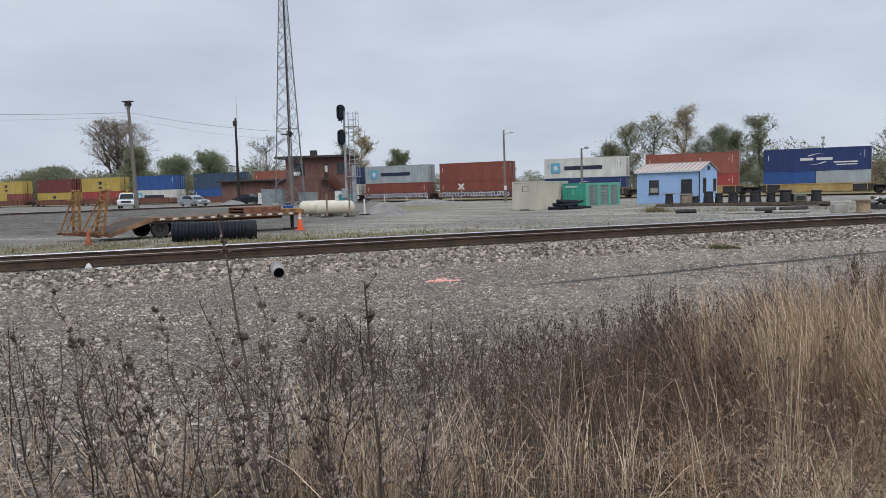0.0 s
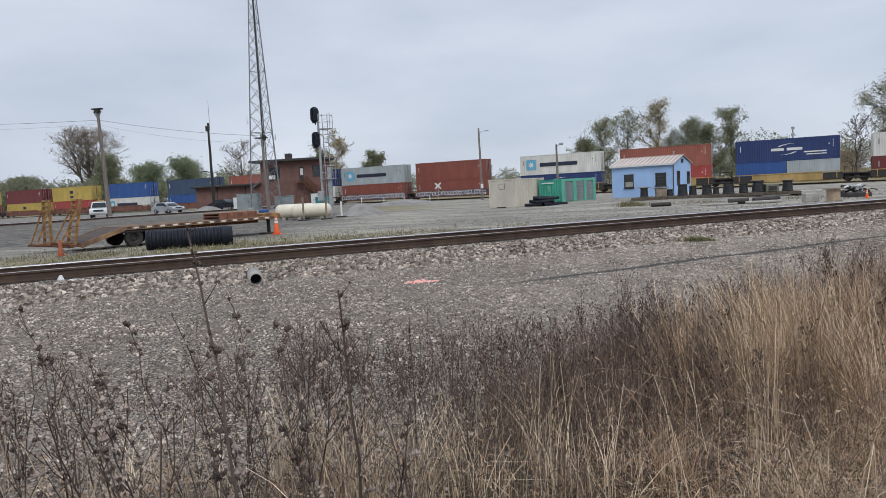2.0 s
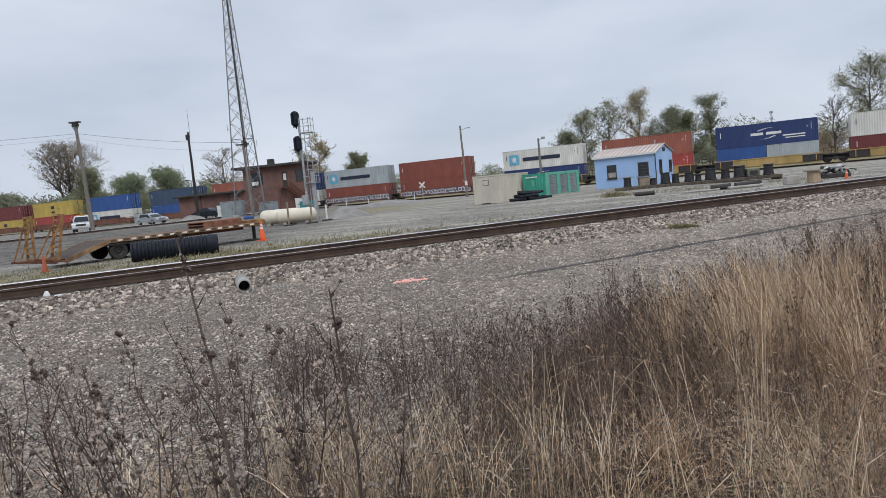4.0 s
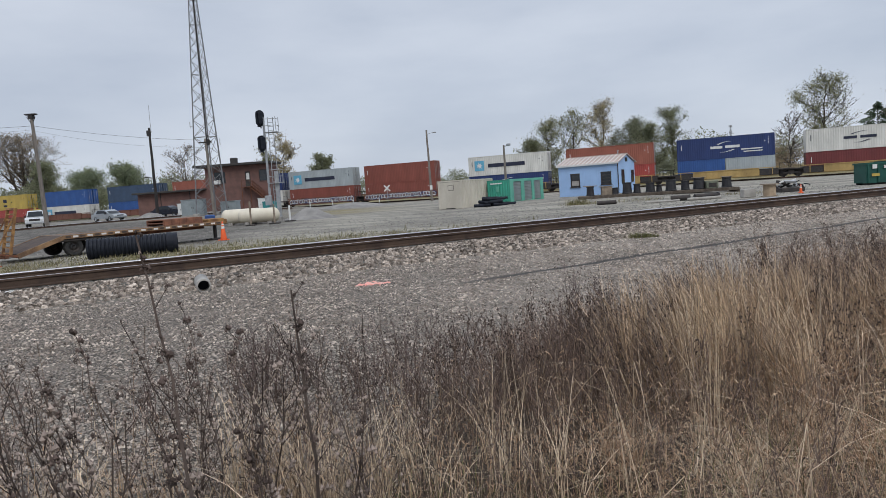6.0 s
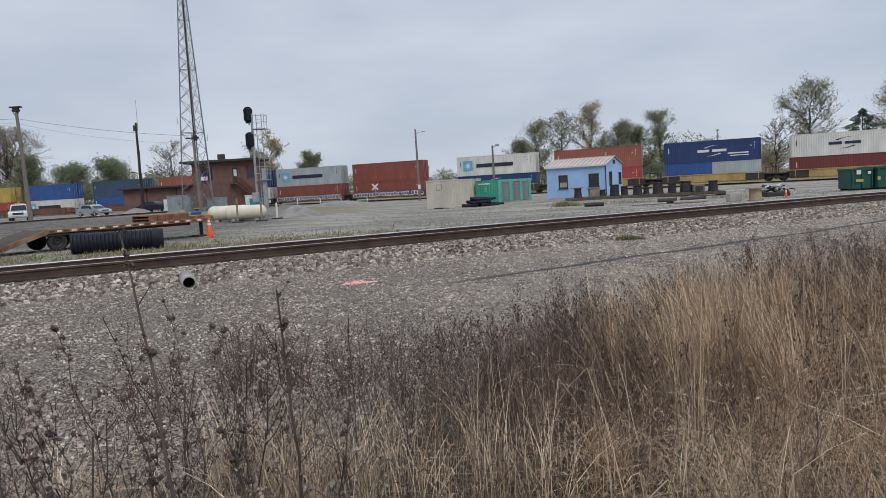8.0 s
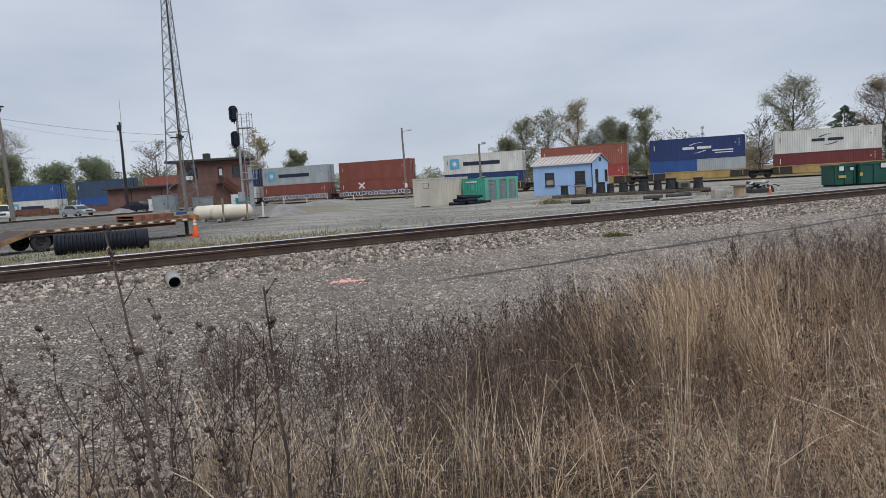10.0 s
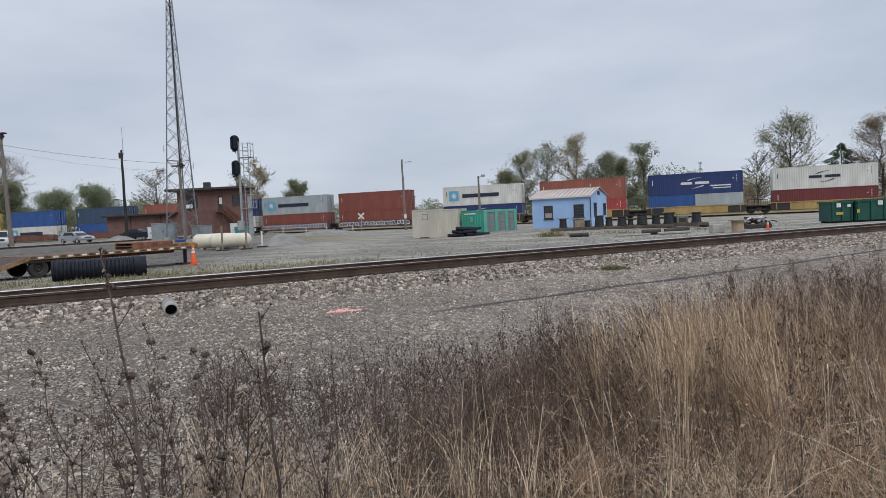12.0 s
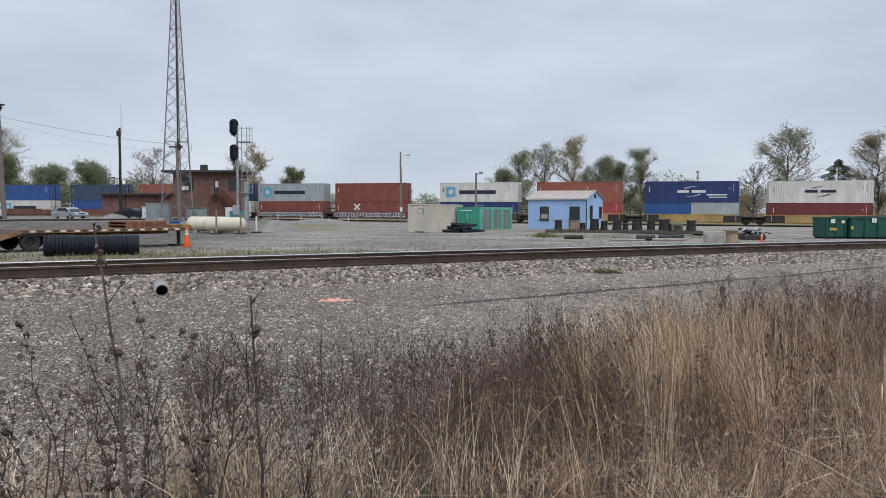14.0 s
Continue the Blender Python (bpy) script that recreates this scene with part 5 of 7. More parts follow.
part("lid", MB().box((0, 0, 0.63), (1.05, 0.7, 0.05), chamfer=0.01), M_OLDWOOD, cr)
gb = thing("equipment_case", Matrix.Translation((17.3, 52.6, PZ)), "olive-grey metal case with a black front", "case")
part("case", MB().box((0, 0, 0.27), (0.85, 0.6, 0.54), chamfer=0.03), mat("olive_metal", (0.16, 0.17, 0.12), (0.11, 0.12, 0.09), 0.6), gb)
part("front", MB().box((0, -0.31, 0.24), (0.55, 0.02, 0.3)), M_DARK, gb)


def spool(x, y):
    c = thing("cable_reel", Matrix.Translation((x, y, gz(x, y))), "pale timber cable reel standing on its side", "cable reel")
    part("flange", MB().lathe([(0.45, 0), (0.45, 0.05), (0.02, 0.05)], 20), M_OLDWOOD, c)
    part("core", MB().lathe([(0.34, 0.05), (0.34, 0.66)], 20, closed=False), mat("tan_wrap", (0.42, 0.32, 0.22), (0.33, 0.25, 0.17), 0.8), c)
    o = part("flange", MB().lathe([(0.02, 0.66), (0.52, 0.66), (0.52, 0.72), (0.02, 0.72)], 20), M_OLDWOOD, c)


spool(16.8, 41.2)
cb = thing("concrete_block", Matrix.Translation((15.7, 41.5, gz(15.7, 41.5))), "grey concrete block on the gravel", "block")
part("block", MB().box((0, 0, 0.25), (0.7, 0.6, 0.5), chamfer=0.03), M_CONC, cb)


def scrap_machine(x, y):
    c = thing("scrap_machinery", Matrix.Translation((x, y, gz(x, y))), "heap of white and black scrapped machinery", "machinery")
    rnd = random.Random(5)
    part("base_plate", MB().box((0, 0, 0.14), (1.5, 1.0, 0.28), chamfer=0.04), M_DARK, c)
    for i in range(16):
        mm = Matrix.Translation((rnd.uniform(-0.75, 0.75), rnd.uniform(-0.4, 0.4), rnd.uniform(0.32, 0.72))) @ Euler((rnd.uniform(-0.5, 0.5), rnd.uniform(-0.7, 0.7), rnd.uniform(0, 3))).to_matrix().to_4x4()
        mt = rnd.choice([M_WHITE, M_GALV, M_DARK, M_DARK])
        part("fitting", MB().box((0, 0, 0), (rnd.uniform(0.2, 0.7), rnd.uniform(0.12, 0.3), rnd.uniform(0.06, 0.2)), mm, 0.015), mt, c)
    for i in range(5):
        a = Vector((rnd.uniform(-0.8, 0.8), rnd.uniform(-0.4, 0.2), rnd.uniform(0.3, 0.8)))
        part("hose", MB().cyl(a, a + Vector((rnd.uniform(-0.6, 0.6), 0.1, rnd.uniform(-0.2, 0.2))), 0.035, n=6), M_BLACK, c)


scrap_machine(20.1, 46.2)
# long pipes and bars lying before the platform
for k, (x0, y0, x1, y1, r, mt, nm) in enumerate(((10.2, 43.0, 12.3, 43.2, 0.06, M_CONC, "grey"), (12.6, 42.6, 14.6, 42.8, 0.09, M_CONC, "concrete"), (7.8, 45.6, 9.0, 45.5, 0.13, M_DARK, "dark"), (11.9, 43.6, 13.0, 43.4, 0.17, M_DARK, "dark"), (13.6, 44.5, 15.2, 44.9, 0.15, M_DARK, "dark"))):
    zz = max(gz(x0, y0), gz(x1, y1)) + r
    o = thing("pipe_length", Matrix.Translation((x0, y0, zz)), f"{nm} length of pipe lying on the gravel", "pipe", "pipes on the ground")
    d = Vector((x1 - x0, y1 - y0, 0))
    part("tube", MB().cyl((0, 0, 0), d, r, n=14), mt, o)
    part("collar", MB().cyl(d * 0.93, d, r * 1.15, n=14), mt, o)


def tie_pile():
    rnd = random.Random(8)
    c = thing("hose_pile", Matrix.Translation((1.7, 58.2, gz(1.7, 58.2))), "heap of black pipes and rubber hoses on the gravel", "pile")
    for i in range(26):
        lay = i // 9
        x = rnd.uniform(-1.3, 1.3) * (1 - 0.3 * lay)
        r = rnd.uniform(0.09, 0.16)
        z = r + lay * 0.25
        a = rnd.gauss(0, 0.25)
        ln = rnd.uniform(0.7, 1.5)
        d = Vector((math.cos(a), math.sin(a), rnd.uniform(-0.06, 0.06))) * ln / 2
        p = Vector((x, rnd.uniform(-0.6, 0.6), z))
        part("pipe", MB().cyl(p - d, p + d, r, n=10), M_BLACK, c)


tie_pile()


# ---- vehicles ----
M_GLOSSW = mat("white_car_paint", (0.62, 0.63, 0.64), (0.55, 0.56, 0.57), 0.25, 0, 2, 10, 0.0)
M_GLOSSS = mat("silver_car_paint", (0.40, 0.42, 0.44), (0.34, 0.36, 0.38), 0.3, 0.5, 2, 10, 0.0)
M_GLOSSD = mat("dark_car_paint", (0.025, 0.028, 0.04), (0.02, 0.022, 0.03), 0.2, 0, 2, 10, 0.0)
M_CARGLASS = mat("tinted_car_glass", (0.02, 0.024, 0.028), (0.03, 0.034, 0.038), 0.3, 0, 2, 10, 0.0, spec=0.12)
M_LAMP = mat("headlamp_glass", (0.7, 0.7, 0.68), (0.6, 0.6, 0.58), 0.15, 0, 2, 10, 0.0)


def shell(prof, w, taper=0.12):
    """Side outline rows (x, z), drawn across the width, drawn in towards the roof."""
    zm = max(z for _, z in prof)
    n = len(prof)
    vs = []
    for sgn in (-1, 1):
        for x, z in prof:
            k = max(0, (z - 0.95) / max(0.1, zm - 0.95))
            vs.append((x, sgn * (w / 2 - taper * k), z))
    fs = [(i, (i + 1) % n, n + (i + 1) % n, n + i) for i in range(n)]
    fs += [tuple(range(n - 1, -1, -1)), tuple(range(n, 2 * n))]
    return MB().add(vs, fs)


def vehicle(name, x, y, rz, m, label, pickup=False, beacon=False):
    z = gz(x, y)
    c = thing(name, Matrix.Translation((x, y, z)) @ Matrix.Rotation(rz, 4, "Z"), label, "truck" if pickup else "car")
    if pickup:
        L, w, r = 5.6, 2.0, 0.40
        prof = [(-2.8, 0.45), (-2.8, 1.15), (-0.5, 1.18), (1.0, 1.2), (2.65, 1.08), (2.8, 0.95), (2.8, 0.45)]
        cab = [(-0.55, 1.17), (-0.45, 1.85), (-0.2, 1.95), (0.75, 1.93), (1.45, 1.18)]
        axles = (-1.75, 1.8)
    else:
        L, w, r = 4.6, 1.8, 0.33
        prof = [(-2.3, 0.35), (-2.3, 0.85), (-1.6, 0.95), (1.0, 0.95), (2.1, 0.80), (2.3, 0.65), (2.3, 0.35)]
        cab = [(-1.9, 0.93), (-1.3, 1.40), (0.3, 1.45), (1.2, 0.93)]
        axles = (-1.4, 1.4)
    part("body", shell(prof, w, 0.0), m, c)
    part("cab", shell(cab, w - 0.1, 0.16), m, c)
    xf, zf = cab[-1]
    xb, zb = cab[-2]
    ws = MB().add([(xf + 0.02, -w / 2 + 0.18, zf + 0.06), (xf + 0.02, w / 2 - 0.18, zf + 0.06), (xb + 0.05, w / 2 - 0.32, zb - 0.06), (xb + 0.05, -w / 2 + 0.32, zb - 0.06)], [(0, 1, 2, 3)])
    part("windscreen", ws, M_CARGLASS, c)
    for sgn in (-1, 1):
        x0, x1 = cab[1][0], cab[-2][0]
        y1 = sgn * (w / 2 - 0.03)
        y2 = sgn * (w / 2 - 0.15)
        part("side_window", MB().add([(x0, y1, zf + 0.08), (xf - 0.25, y1, zf + 0.08), (x1 - 0.05, y2, zb - 0.1), (x0 + 0.15, y2, zb - 0.1)], [(0, 1, 2, 3)]), M_CARGLASS, c)
        part("headlight", MB().box((L / 2 - 0.02, sgn * (w / 2 - 0.25), 0.85 if pickup else 0.65), (0.06, 0.32, 0.2), chamfer=0.02), M_LAMP, c)
        part("mirror", MB().box((0.9 if pickup else 0.8, sgn * (w / 2 + 0.1), 1.3 if pickup else 1.0), (0.1, 0.2, 0.22), chamfer=0.03), M_DARK, c)
        for ax in axles:
            wheel_parts(c, ax, sgn * (w / 2 - 0.12), r, r, 0.24, M_GALV)
    part("grille", MB().box((L / 2 + 0.0, 0, 0.85 if pickup else 0.62), (0.04, w - 0.9, 0.25)), M_DARK, c)
    part("bumper", MB().box((L / 2 + 0.03, 0, 0.5), (0.14, w, 0.22), chamfer=0.03), M_GALV if pickup else m, c)
    if beacon:
        part("roof_beacon", MB().box((0.2, 0, 2.02), (0.3, 1.1, 0.1), chamfer=0.03).cyl((0.2, 0, 2.05), (0.2, 0, 2.35), 0.09, n=8), MC["yellow"], c, "amber roof beacon")


vehicle("pickup_truck", -52.2, 82.5, radians(-62), M_GLOSSW, "white pickup truck with an amber roof beacon", True, True)
vehicle("parked_car", -46.0, 87.5, radians(-28), M_GLOSSS, "silver sedan parked beside the yard track")
vehicle("parked_car", -40.6, 93.0, radians(-15), M_GLOSSD, "dark car parked beside the brick office")


# ---- heaps, drain pipe, marks ----
def heap(name, x, y, rx, ry, h, m, label):
    mb, n, k = MB(), 28, 9
    vs = []
    for j in range(k):
        q = j / (k - 1)
        for i in range(n):
            a = 6.283 * i / n
            wob = 1 + 0.25 * noise.noise((math.cos(a) * 1.5 + x, math.sin(a) * 1.5 + y, q))
            px, py = x + rx * q * wob * math.cos(a), y + ry * q * wob * math.sin(a)
            vs.append((px, py, gz(px, py) - 0.03 + h * (math.cos(math.pi * q) * 0.5 + 0.5) * (1 + 0.15 * noise.noise((px, py, 2)))))
    mb.add(vs, [(j * n + i, j * n + (i + 1) % n, (j + 1) * n + (i + 1) % n, (j + 1) * n + i) for j in range(k - 1) for i in range(n)])
    solid(name, mb, m, label, "mound", smooth=True)


M_HEAP = mat("heaped_gravel", (0.27, 0.255, 0.235), (0.18, 0.17, 0.16), 0.95, 0, 1.2, 14, 0.6, 0.05)
heap("gravel_mound", -39.0, 84.0, 2.6, 1.8, 0.75, M_HEAP, "low heap of grey gravel by the dark pole")
heap("gravel_mound", -12.5, 53.5, 2.3, 2.2, 0.9, M_HEAP, "low mound of grey gravel beside the propane tanks")
heap("gravel_mound", -16.5, 96, 6.5, 4.0, 0.7, M_HEAP, "long grassy gravel bank before the train track")

dp = thing("drain_pipe", Matrix.Translation((-4.53, 11.4, gz(-4.53, 11.4) + 0.10)) @ Matrix.Rotation(radians(24), 4, "Z"), "short grey plastic drain pipe sticking out of the ballast", "pipe")
part("tube", MB().lathe([(0.092, 0), (0.118, 0), (0.122, 0.02), (0.122, 0.9), (0.092, 0.9), (0.092, 0.0)], 24, Matrix.Rotation(radians(-90), 4, "X"), closed=False), M_CONC, dp, smooth=True)
# black disc set inside the tube as the darkness of its bore
part("bore_shade", MB().lathe([(0.001, 0.3), (0.091, 0.3)], 24, Matrix.Rotation(radians(-90), 4, "X"), closed=False), M_BLACK, dp)

M_PINK = mat("pink_marking_paint", (0.85, 0.33, 0.27), (0.72, 0.46, 0.40), 0.8, 0, 20, 80, 0.2)
rndp = random.Random(3)
mk = MB()
for i in range(60):
    a = rndp.gauss(0, 0.10) if i < 40 else rndp.uniform(-0.05, 0.36)
    px = -1.80 + a
    py = 11.5 + a * 0.35 + rndp.gauss(0, 0.07 if i < 40 else 0.015)
    s = rndp.uniform(0.014, 0.034)
    mk.lathe([(s, 0), (s * 0.9, s * 0.5), (s * 0.4, s * 0.75), (0.004, s * 0.8)], 6, Matrix.Translation((px, py, gz(px, py) + 0.0)))
solid("paint_mark", mk, M_PINK, "pink survey paint sprayed over gravel stones", "paint mark", kind="stuff")

rk = MB()
rk.lathe([(0.02, 0), (0.05, 0.01), (0.065, 0.05), (0.03, 0.12), (0.01, 0.13)], 5, Matrix.Translation((-8.25, 11.7, gz(-8.25, 11.7) - 0.01)))
rk.lathe([(0.02, 0), (0.10, 0.01), (0.09, 0.04), (0.02, 0.05)], 6, Matrix.Translation((-8.05, 11.75, gz(-8.05, 11.75) - 0.01)))
solid("white_rock", rk, M_WHITE, "pale broken rock lying by the rail", "rock")
# ---- trees ----
M_BARK = mat("grey_bark", (0.105, 0.09, 0.078), (0.065, 0.056, 0.05), 0.95, 0, 4, 30, 0.3)


def leafmat(name, a, b):
    """Leaves let part of the light through."""
    m = mat(name, a, b, 0.75, 0, 0.6, 6, 0.0, vary=0.18, spec=0.15)
    n, l = m.node_tree.nodes, m.node_tree.links
    bs = n["Principled BSDF"]
    tr = n.new("ShaderNodeBsdfTranslucent")
    l.new(bs.inputs["Base Color"].links[0].from_socket, tr.inputs["Color"])
    mx = n.new("ShaderNodeMixShader")
    mx.inputs[0].default_value = 0.45
    l.new(bs.outputs[0], mx.inputs[1])
    l.new(tr.outputs[0], mx.inputs[2])
    l.new(mx.outputs[0], n["Material Output"].inputs["Surface"])
    return m


L_GREEN = leafmat("green_leaves", (0.255, 0.265, 0.160), (0.170, 0.182, 0.112))
L_OLIVE = leafmat("olive_leaves", (0.285, 0.277, 0.151), (0.183, 0.190, 0.104))
L_YELL = leafmat("autumn_leaves", (0.42, 0.345, 0.19), (0.275, 0.232, 0.135))
L_BROWN = leafmat("brown_leaves", (0.317, 0.246, 0.159), (0.206, 0.159, 0.111))
# olive leaves greyed in colour to carry the haze of distance
L_HAZE = leafmat("hazy_olive_leaves", (0.244, 0.250, 0.171), (0.171, 0.183, 0.122))
L_SOFT = leafmat("dull_green_leaves", (0.265, 0.300, 0.180), (0.180, 0.210, 0.130))
L_DARK = leafmat("dark_needles", (0.125, 0.170, 0.110), (0.085, 0.118, 0.076))


def tree(name, x, y, h, w, leaf, seed, label, leaves=2600, lsize=0.3, trunk=0.3, bare=0.25, base=None, levels=3, low=0.22, fork=1):
    """A leader or several, limbs up an oval outline, twigs, and loose leaves along them."""
    rnd = random.Random(seed)
    z = gz(x, y) if base is None else base
    t = thing(name, Matrix.Translation((x, y, z - 0.2)), label, "tree")
    wood, spots = MB(), []

    zc, hz = h * (1 + low) / 2, h * (1 - low) / 2 * 1.08

    def outside(p, lim):
        return (p.x * p.x + p.y * p.y) / (w * w * 0.25) + ((p.z - zc) / hz) ** 2 > lim * (1 + 0.35 * noise.noise((p.x * 0.4 + seed, p.y * 0.4, p.z * 0.4)))

    def limb(p, d, length, r, lv):
        q, n = p, (4, 4, 2, 1)[min(3, lv)]
        for k in range(n):
            d = (d + Vector((rnd.gauss(0, 0.16), rnd.gauss(0, 0.16), rnd.gauss(0.05, 0.10)))).normalized()
            e = q + d * (length / n)
            if outside(e, 1.35):
                return
            wood.cyl(q, e, r * (1 - 0.7 * k / n), r * (1 - 0.7 * (k + 1) / n), 5 if lv < 2 else 3, False)
            if lv >= 1:
                spots.append((q.lerp(e, rnd.random()), 0.05 + 0.03 * lv))
            if lv < levels and k > 0 - (lv > 0):
                for _ in range(2 if lv < levels - 1 else 3):
                    a = rnd.uniform(0, 6.283)
                    nd = (d * 0.75 + Vector((math.cos(a), math.sin(a), rnd.uniform(-0.1, 0.6))) * 0.75).normalized()
                    limb(e, nd, length * rnd.uniform(0.34, 0.55), max(0.028, r * 0.45), lv + 1)
            q = e

    for k in range(fork):
        ang = 6.283 * k / max(1, fork) + rnd.uniform(0, 1)
        tip = Vector((math.cos(ang) * w * 0.2 * (fork > 1), math.sin(ang) * w * 0.2 * (fork > 1), h * rnd.uniform(0.86, 0.95)))
        pts = [tip * (j / 9) + Vector((rnd.gauss(0, 0.012), rnd.gauss(0, 0.012), 0)) * h * (j > 0) for j in range(10)]
        for j in range(9):
            ra, rb = trunk * (1 - 0.93 * j / 9), trunk * (1 - 0.93 * (j + 1) / 9)
            wood.cyl(pts[j], pts[j + 1], ra, rb, 7, False)
            f = (j + 1) / 9
            if f < low:
                continue
            prof = math.sin(math.pi * min(1, max(0.10, (f - low * 0.6) / (1.12 - low * 0.6)))) ** 0.7
            for _ in range(max(1, 3 - (fork > 2))):
                a = rnd.uniform(0, 6.283)
                limb(pts[j].lerp(pts[j + 1], rnd.random()), Vector((math.cos(a), math.sin(a), rnd.uniform(0.35, 1.0))).normalized(), w * 0.5 * prof * rnd.uniform(0.6, 1.0), ra * 0.45, 1)
    part("trunk", wood, M_BARK, t)
    if leaves:
        lm = MB()
        heavy = [noise.noise((p.x * 0.8 + seed, p.y * 0.8, p.z * 0.5)) for p, _ in spots]
        for _ in range(int(leaves * 2.3)):
            i = rnd.randrange(len(spots))
            if heavy[i] < bare - 0.50 + 0.5 * rnd.random() * bare:
                continue
            p, sp = spots[i]
            c = p + Vector((rnd.gauss(0, 1), rnd.gauss(0, 1), rnd.gauss(0, 0.8))) * sp * min(w, 9.0) * 0.46
            s = lsize * 0.42 * rnd.uniform(0.5, 1.3)
            u = Vector((rnd.gauss(0, 1), rnd.gauss(0, 1), rnd.gauss(0, 1))).normalized()
            v = u.orthogonal().normalized()
            lm.add([c - u * s, c + v * s * 0.6, c + u * s, c - v * s * 0.6], [(0, 1, 2, 3)])
        part("crown", lm, leaf, t)
    return t


def spruce(x, y, h, w, seed, label):
    rnd = random.Random(seed)
    t = thing("conifer", Matrix.Translation((x, y, gz(x, y) - 0.2)), label, "tree")
    part("trunk", MB().cyl((0, 0, 0), (0, 0, h * 0.95), 0.22, 0.03, 7), M_BARK, t)
    lm = MB()
    for _ in range(7200):
        q = rnd.random() ** 0.7
        zz = h * (0.08 + 0.92 * (1 - q))
        r = w / 2 * q ** 0.8 * rnd.uniform(0.35, 1.08) * (0.85 + 0.25 * math.sin(zz * 5))
        a = rnd.uniform(0, 6.283)
        c = Vector((r * math.cos(a), r * math.sin(a), zz))
        d = Vector((math.cos(a), math.sin(a), rnd.uniform(-0.5, 0.1))).normalized()
        v = d.orthogonal().normalized()
        s = rnd.uniform(0.16, 0.36)
        lm.add([c - d * s, c + v * s * 0.25, c + d * s, c - v * s * 0.25], [(0, 1, 2, 3)])
    part("crown", lm, L_DARK, t)


def far_mast(x, y, h):
    t = thing("radio_mast", Matrix.Translation((x, y, gz(x, y))), "distant slim grey lattice mast with antennas", "tower")
    for k in range(3):
        a = 2.094 * k
        part("leg", MB().cyl((0.8 * math.cos(a), 0.8 * math.sin(a), 0), (0.3 * math.cos(a), 0.3 * math.sin(a), h), 0.08, n=5), M_TOWER, t)
    for i in range(16):
        z, r = h * i / 16, 0.8 - 0.5 * i / 16
        for k in range(3):
            a, b = 2.094 * k, 2.094 * (k + 1)
            part("brace", MB().cyl((r * math.cos(a), r * math.sin(a), z), (r * math.cos(b), r * math.sin(b), z + h / 16), 0.05, n=4), M_TOWER, t)
    for z in (h - 0.6, h - 4.0):
        for k in range(6):
            a = 1.047 * k
            part("antenna", MB().box((0.8 * math.cos(a), 0.8 * math.sin(a), z), (0.2, 0.2, 1.3), chamfer=0.03), M_GALV, t)
        part("antenna_ring", MB().lathe([(0.76, z), (0.84, z), (0.84, z + 0.1), (0.76, z + 0.1)], 12, closed=False), M_GALV, t)


far_mast(143, 400, 25.0)
# group beside the hut, beyond the train
tree("tree", 14.0, 132, 12.6, 9.0, L_OLIVE, 11, "tall thin-leaved tree with a patchy green crown", 3600, 0.34, 0.28, 0.3)
tree("tree", 19.0, 134, 14.6, 8.0, L_OLIVE, 12, "tall half-bare tree with olive leaves", 3000, 0.34, 0.28, 0.35)
tree("tree", 25.0, 136, 15.8, 8.5, L_YELL, 13, "tall tree with yellowing autumn leaves", 3400, 0.34, 0.28, 0.3)
tree("tree", 29.5, 134, 11.6, 8.0, L_HAZE, 14, "broad tree with dull brown leaves", 4600, 0.36, 0.28, 0.1)
tree("tree", 37.0, 133, 15.0, 7.0, L_GREEN, 15, "slender poplar with loose green leaves", 4000, 0.34, 0.26, 0.2)
tree("tree", 32.5, 130, 10.5, 8.0, L_GREEN, 16, "low green tree beside the poplar", 4200, 0.34, 0.22, 0.1)
tree("tree", 10.5, 128, 9.0, 6.0, L_GREEN, 17, "small dark green tree behind the train", 2600, 0.34, 0.2, 0.1)
# right-hand trees
tree("tree", 58.0, 120, 15.6, 12.0, L_OLIVE, 21, "wide autumn tree with thin yellow-brown leaves", 12500, 0.30, 0.3, 0.45)
tree("tree", 51.5, 118, 10.5, 6.0, L_BROWN, 22, "bare leaning grey tree beyond the tracks", 250, 0.2, 0.16, 0.5)
spruce(63.8, 115, 10.6, 13.5, 23, "dark green spruce beyond the tracks")
tree("tree", 68.5, 112, 14.2, 10.0, L_BROWN, 24, "autumn tree with sparse brown leaves", 9000, 0.30, 0.28, 0.4)
tree("tree", 75.0, 113, 10.0, 10.0, L_DARK, 26, "broad dark green tree beyond the tracks", 5200, 0.36, 0.25, 0.05)
tree("tree", 52.0, 150, 8.0, 7.0, L_GREEN, 25, "small dark tree in the distance", 2600, 0.4, 0.2, 0.05)
# behind the brick office
tree("tree", -37.5, 128, 11.5, 5.5, L_OLIVE, 31, "tree with thin green leaves behind the brick office", 2200, 0.32, 0.22, 0.3)
tree("tree", -33.5, 126, 13.2, 7.0, L_YELL, 32, "tree with golden leaves behind the brick office", 2600, 0.32, 0.22, 0.35)
tree("tree", -29.6, 140, 9.6, 6.0, L_GREEN, 33, "round bushy green tree beyond the train", 3400, 0.36, 0.2, 0.05)
tree("tree", -9.0, 150, 7.0, 5.0, L_GREEN, 34, "small green tree in the distance", 2000, 0.36, 0.18, 0.05)
tree("tree", -55.0, 135, 12.5, 10.0, L_BROWN, 35, "bare grey tree with few leaves", 700, 0.26, 0.24, 0.4)
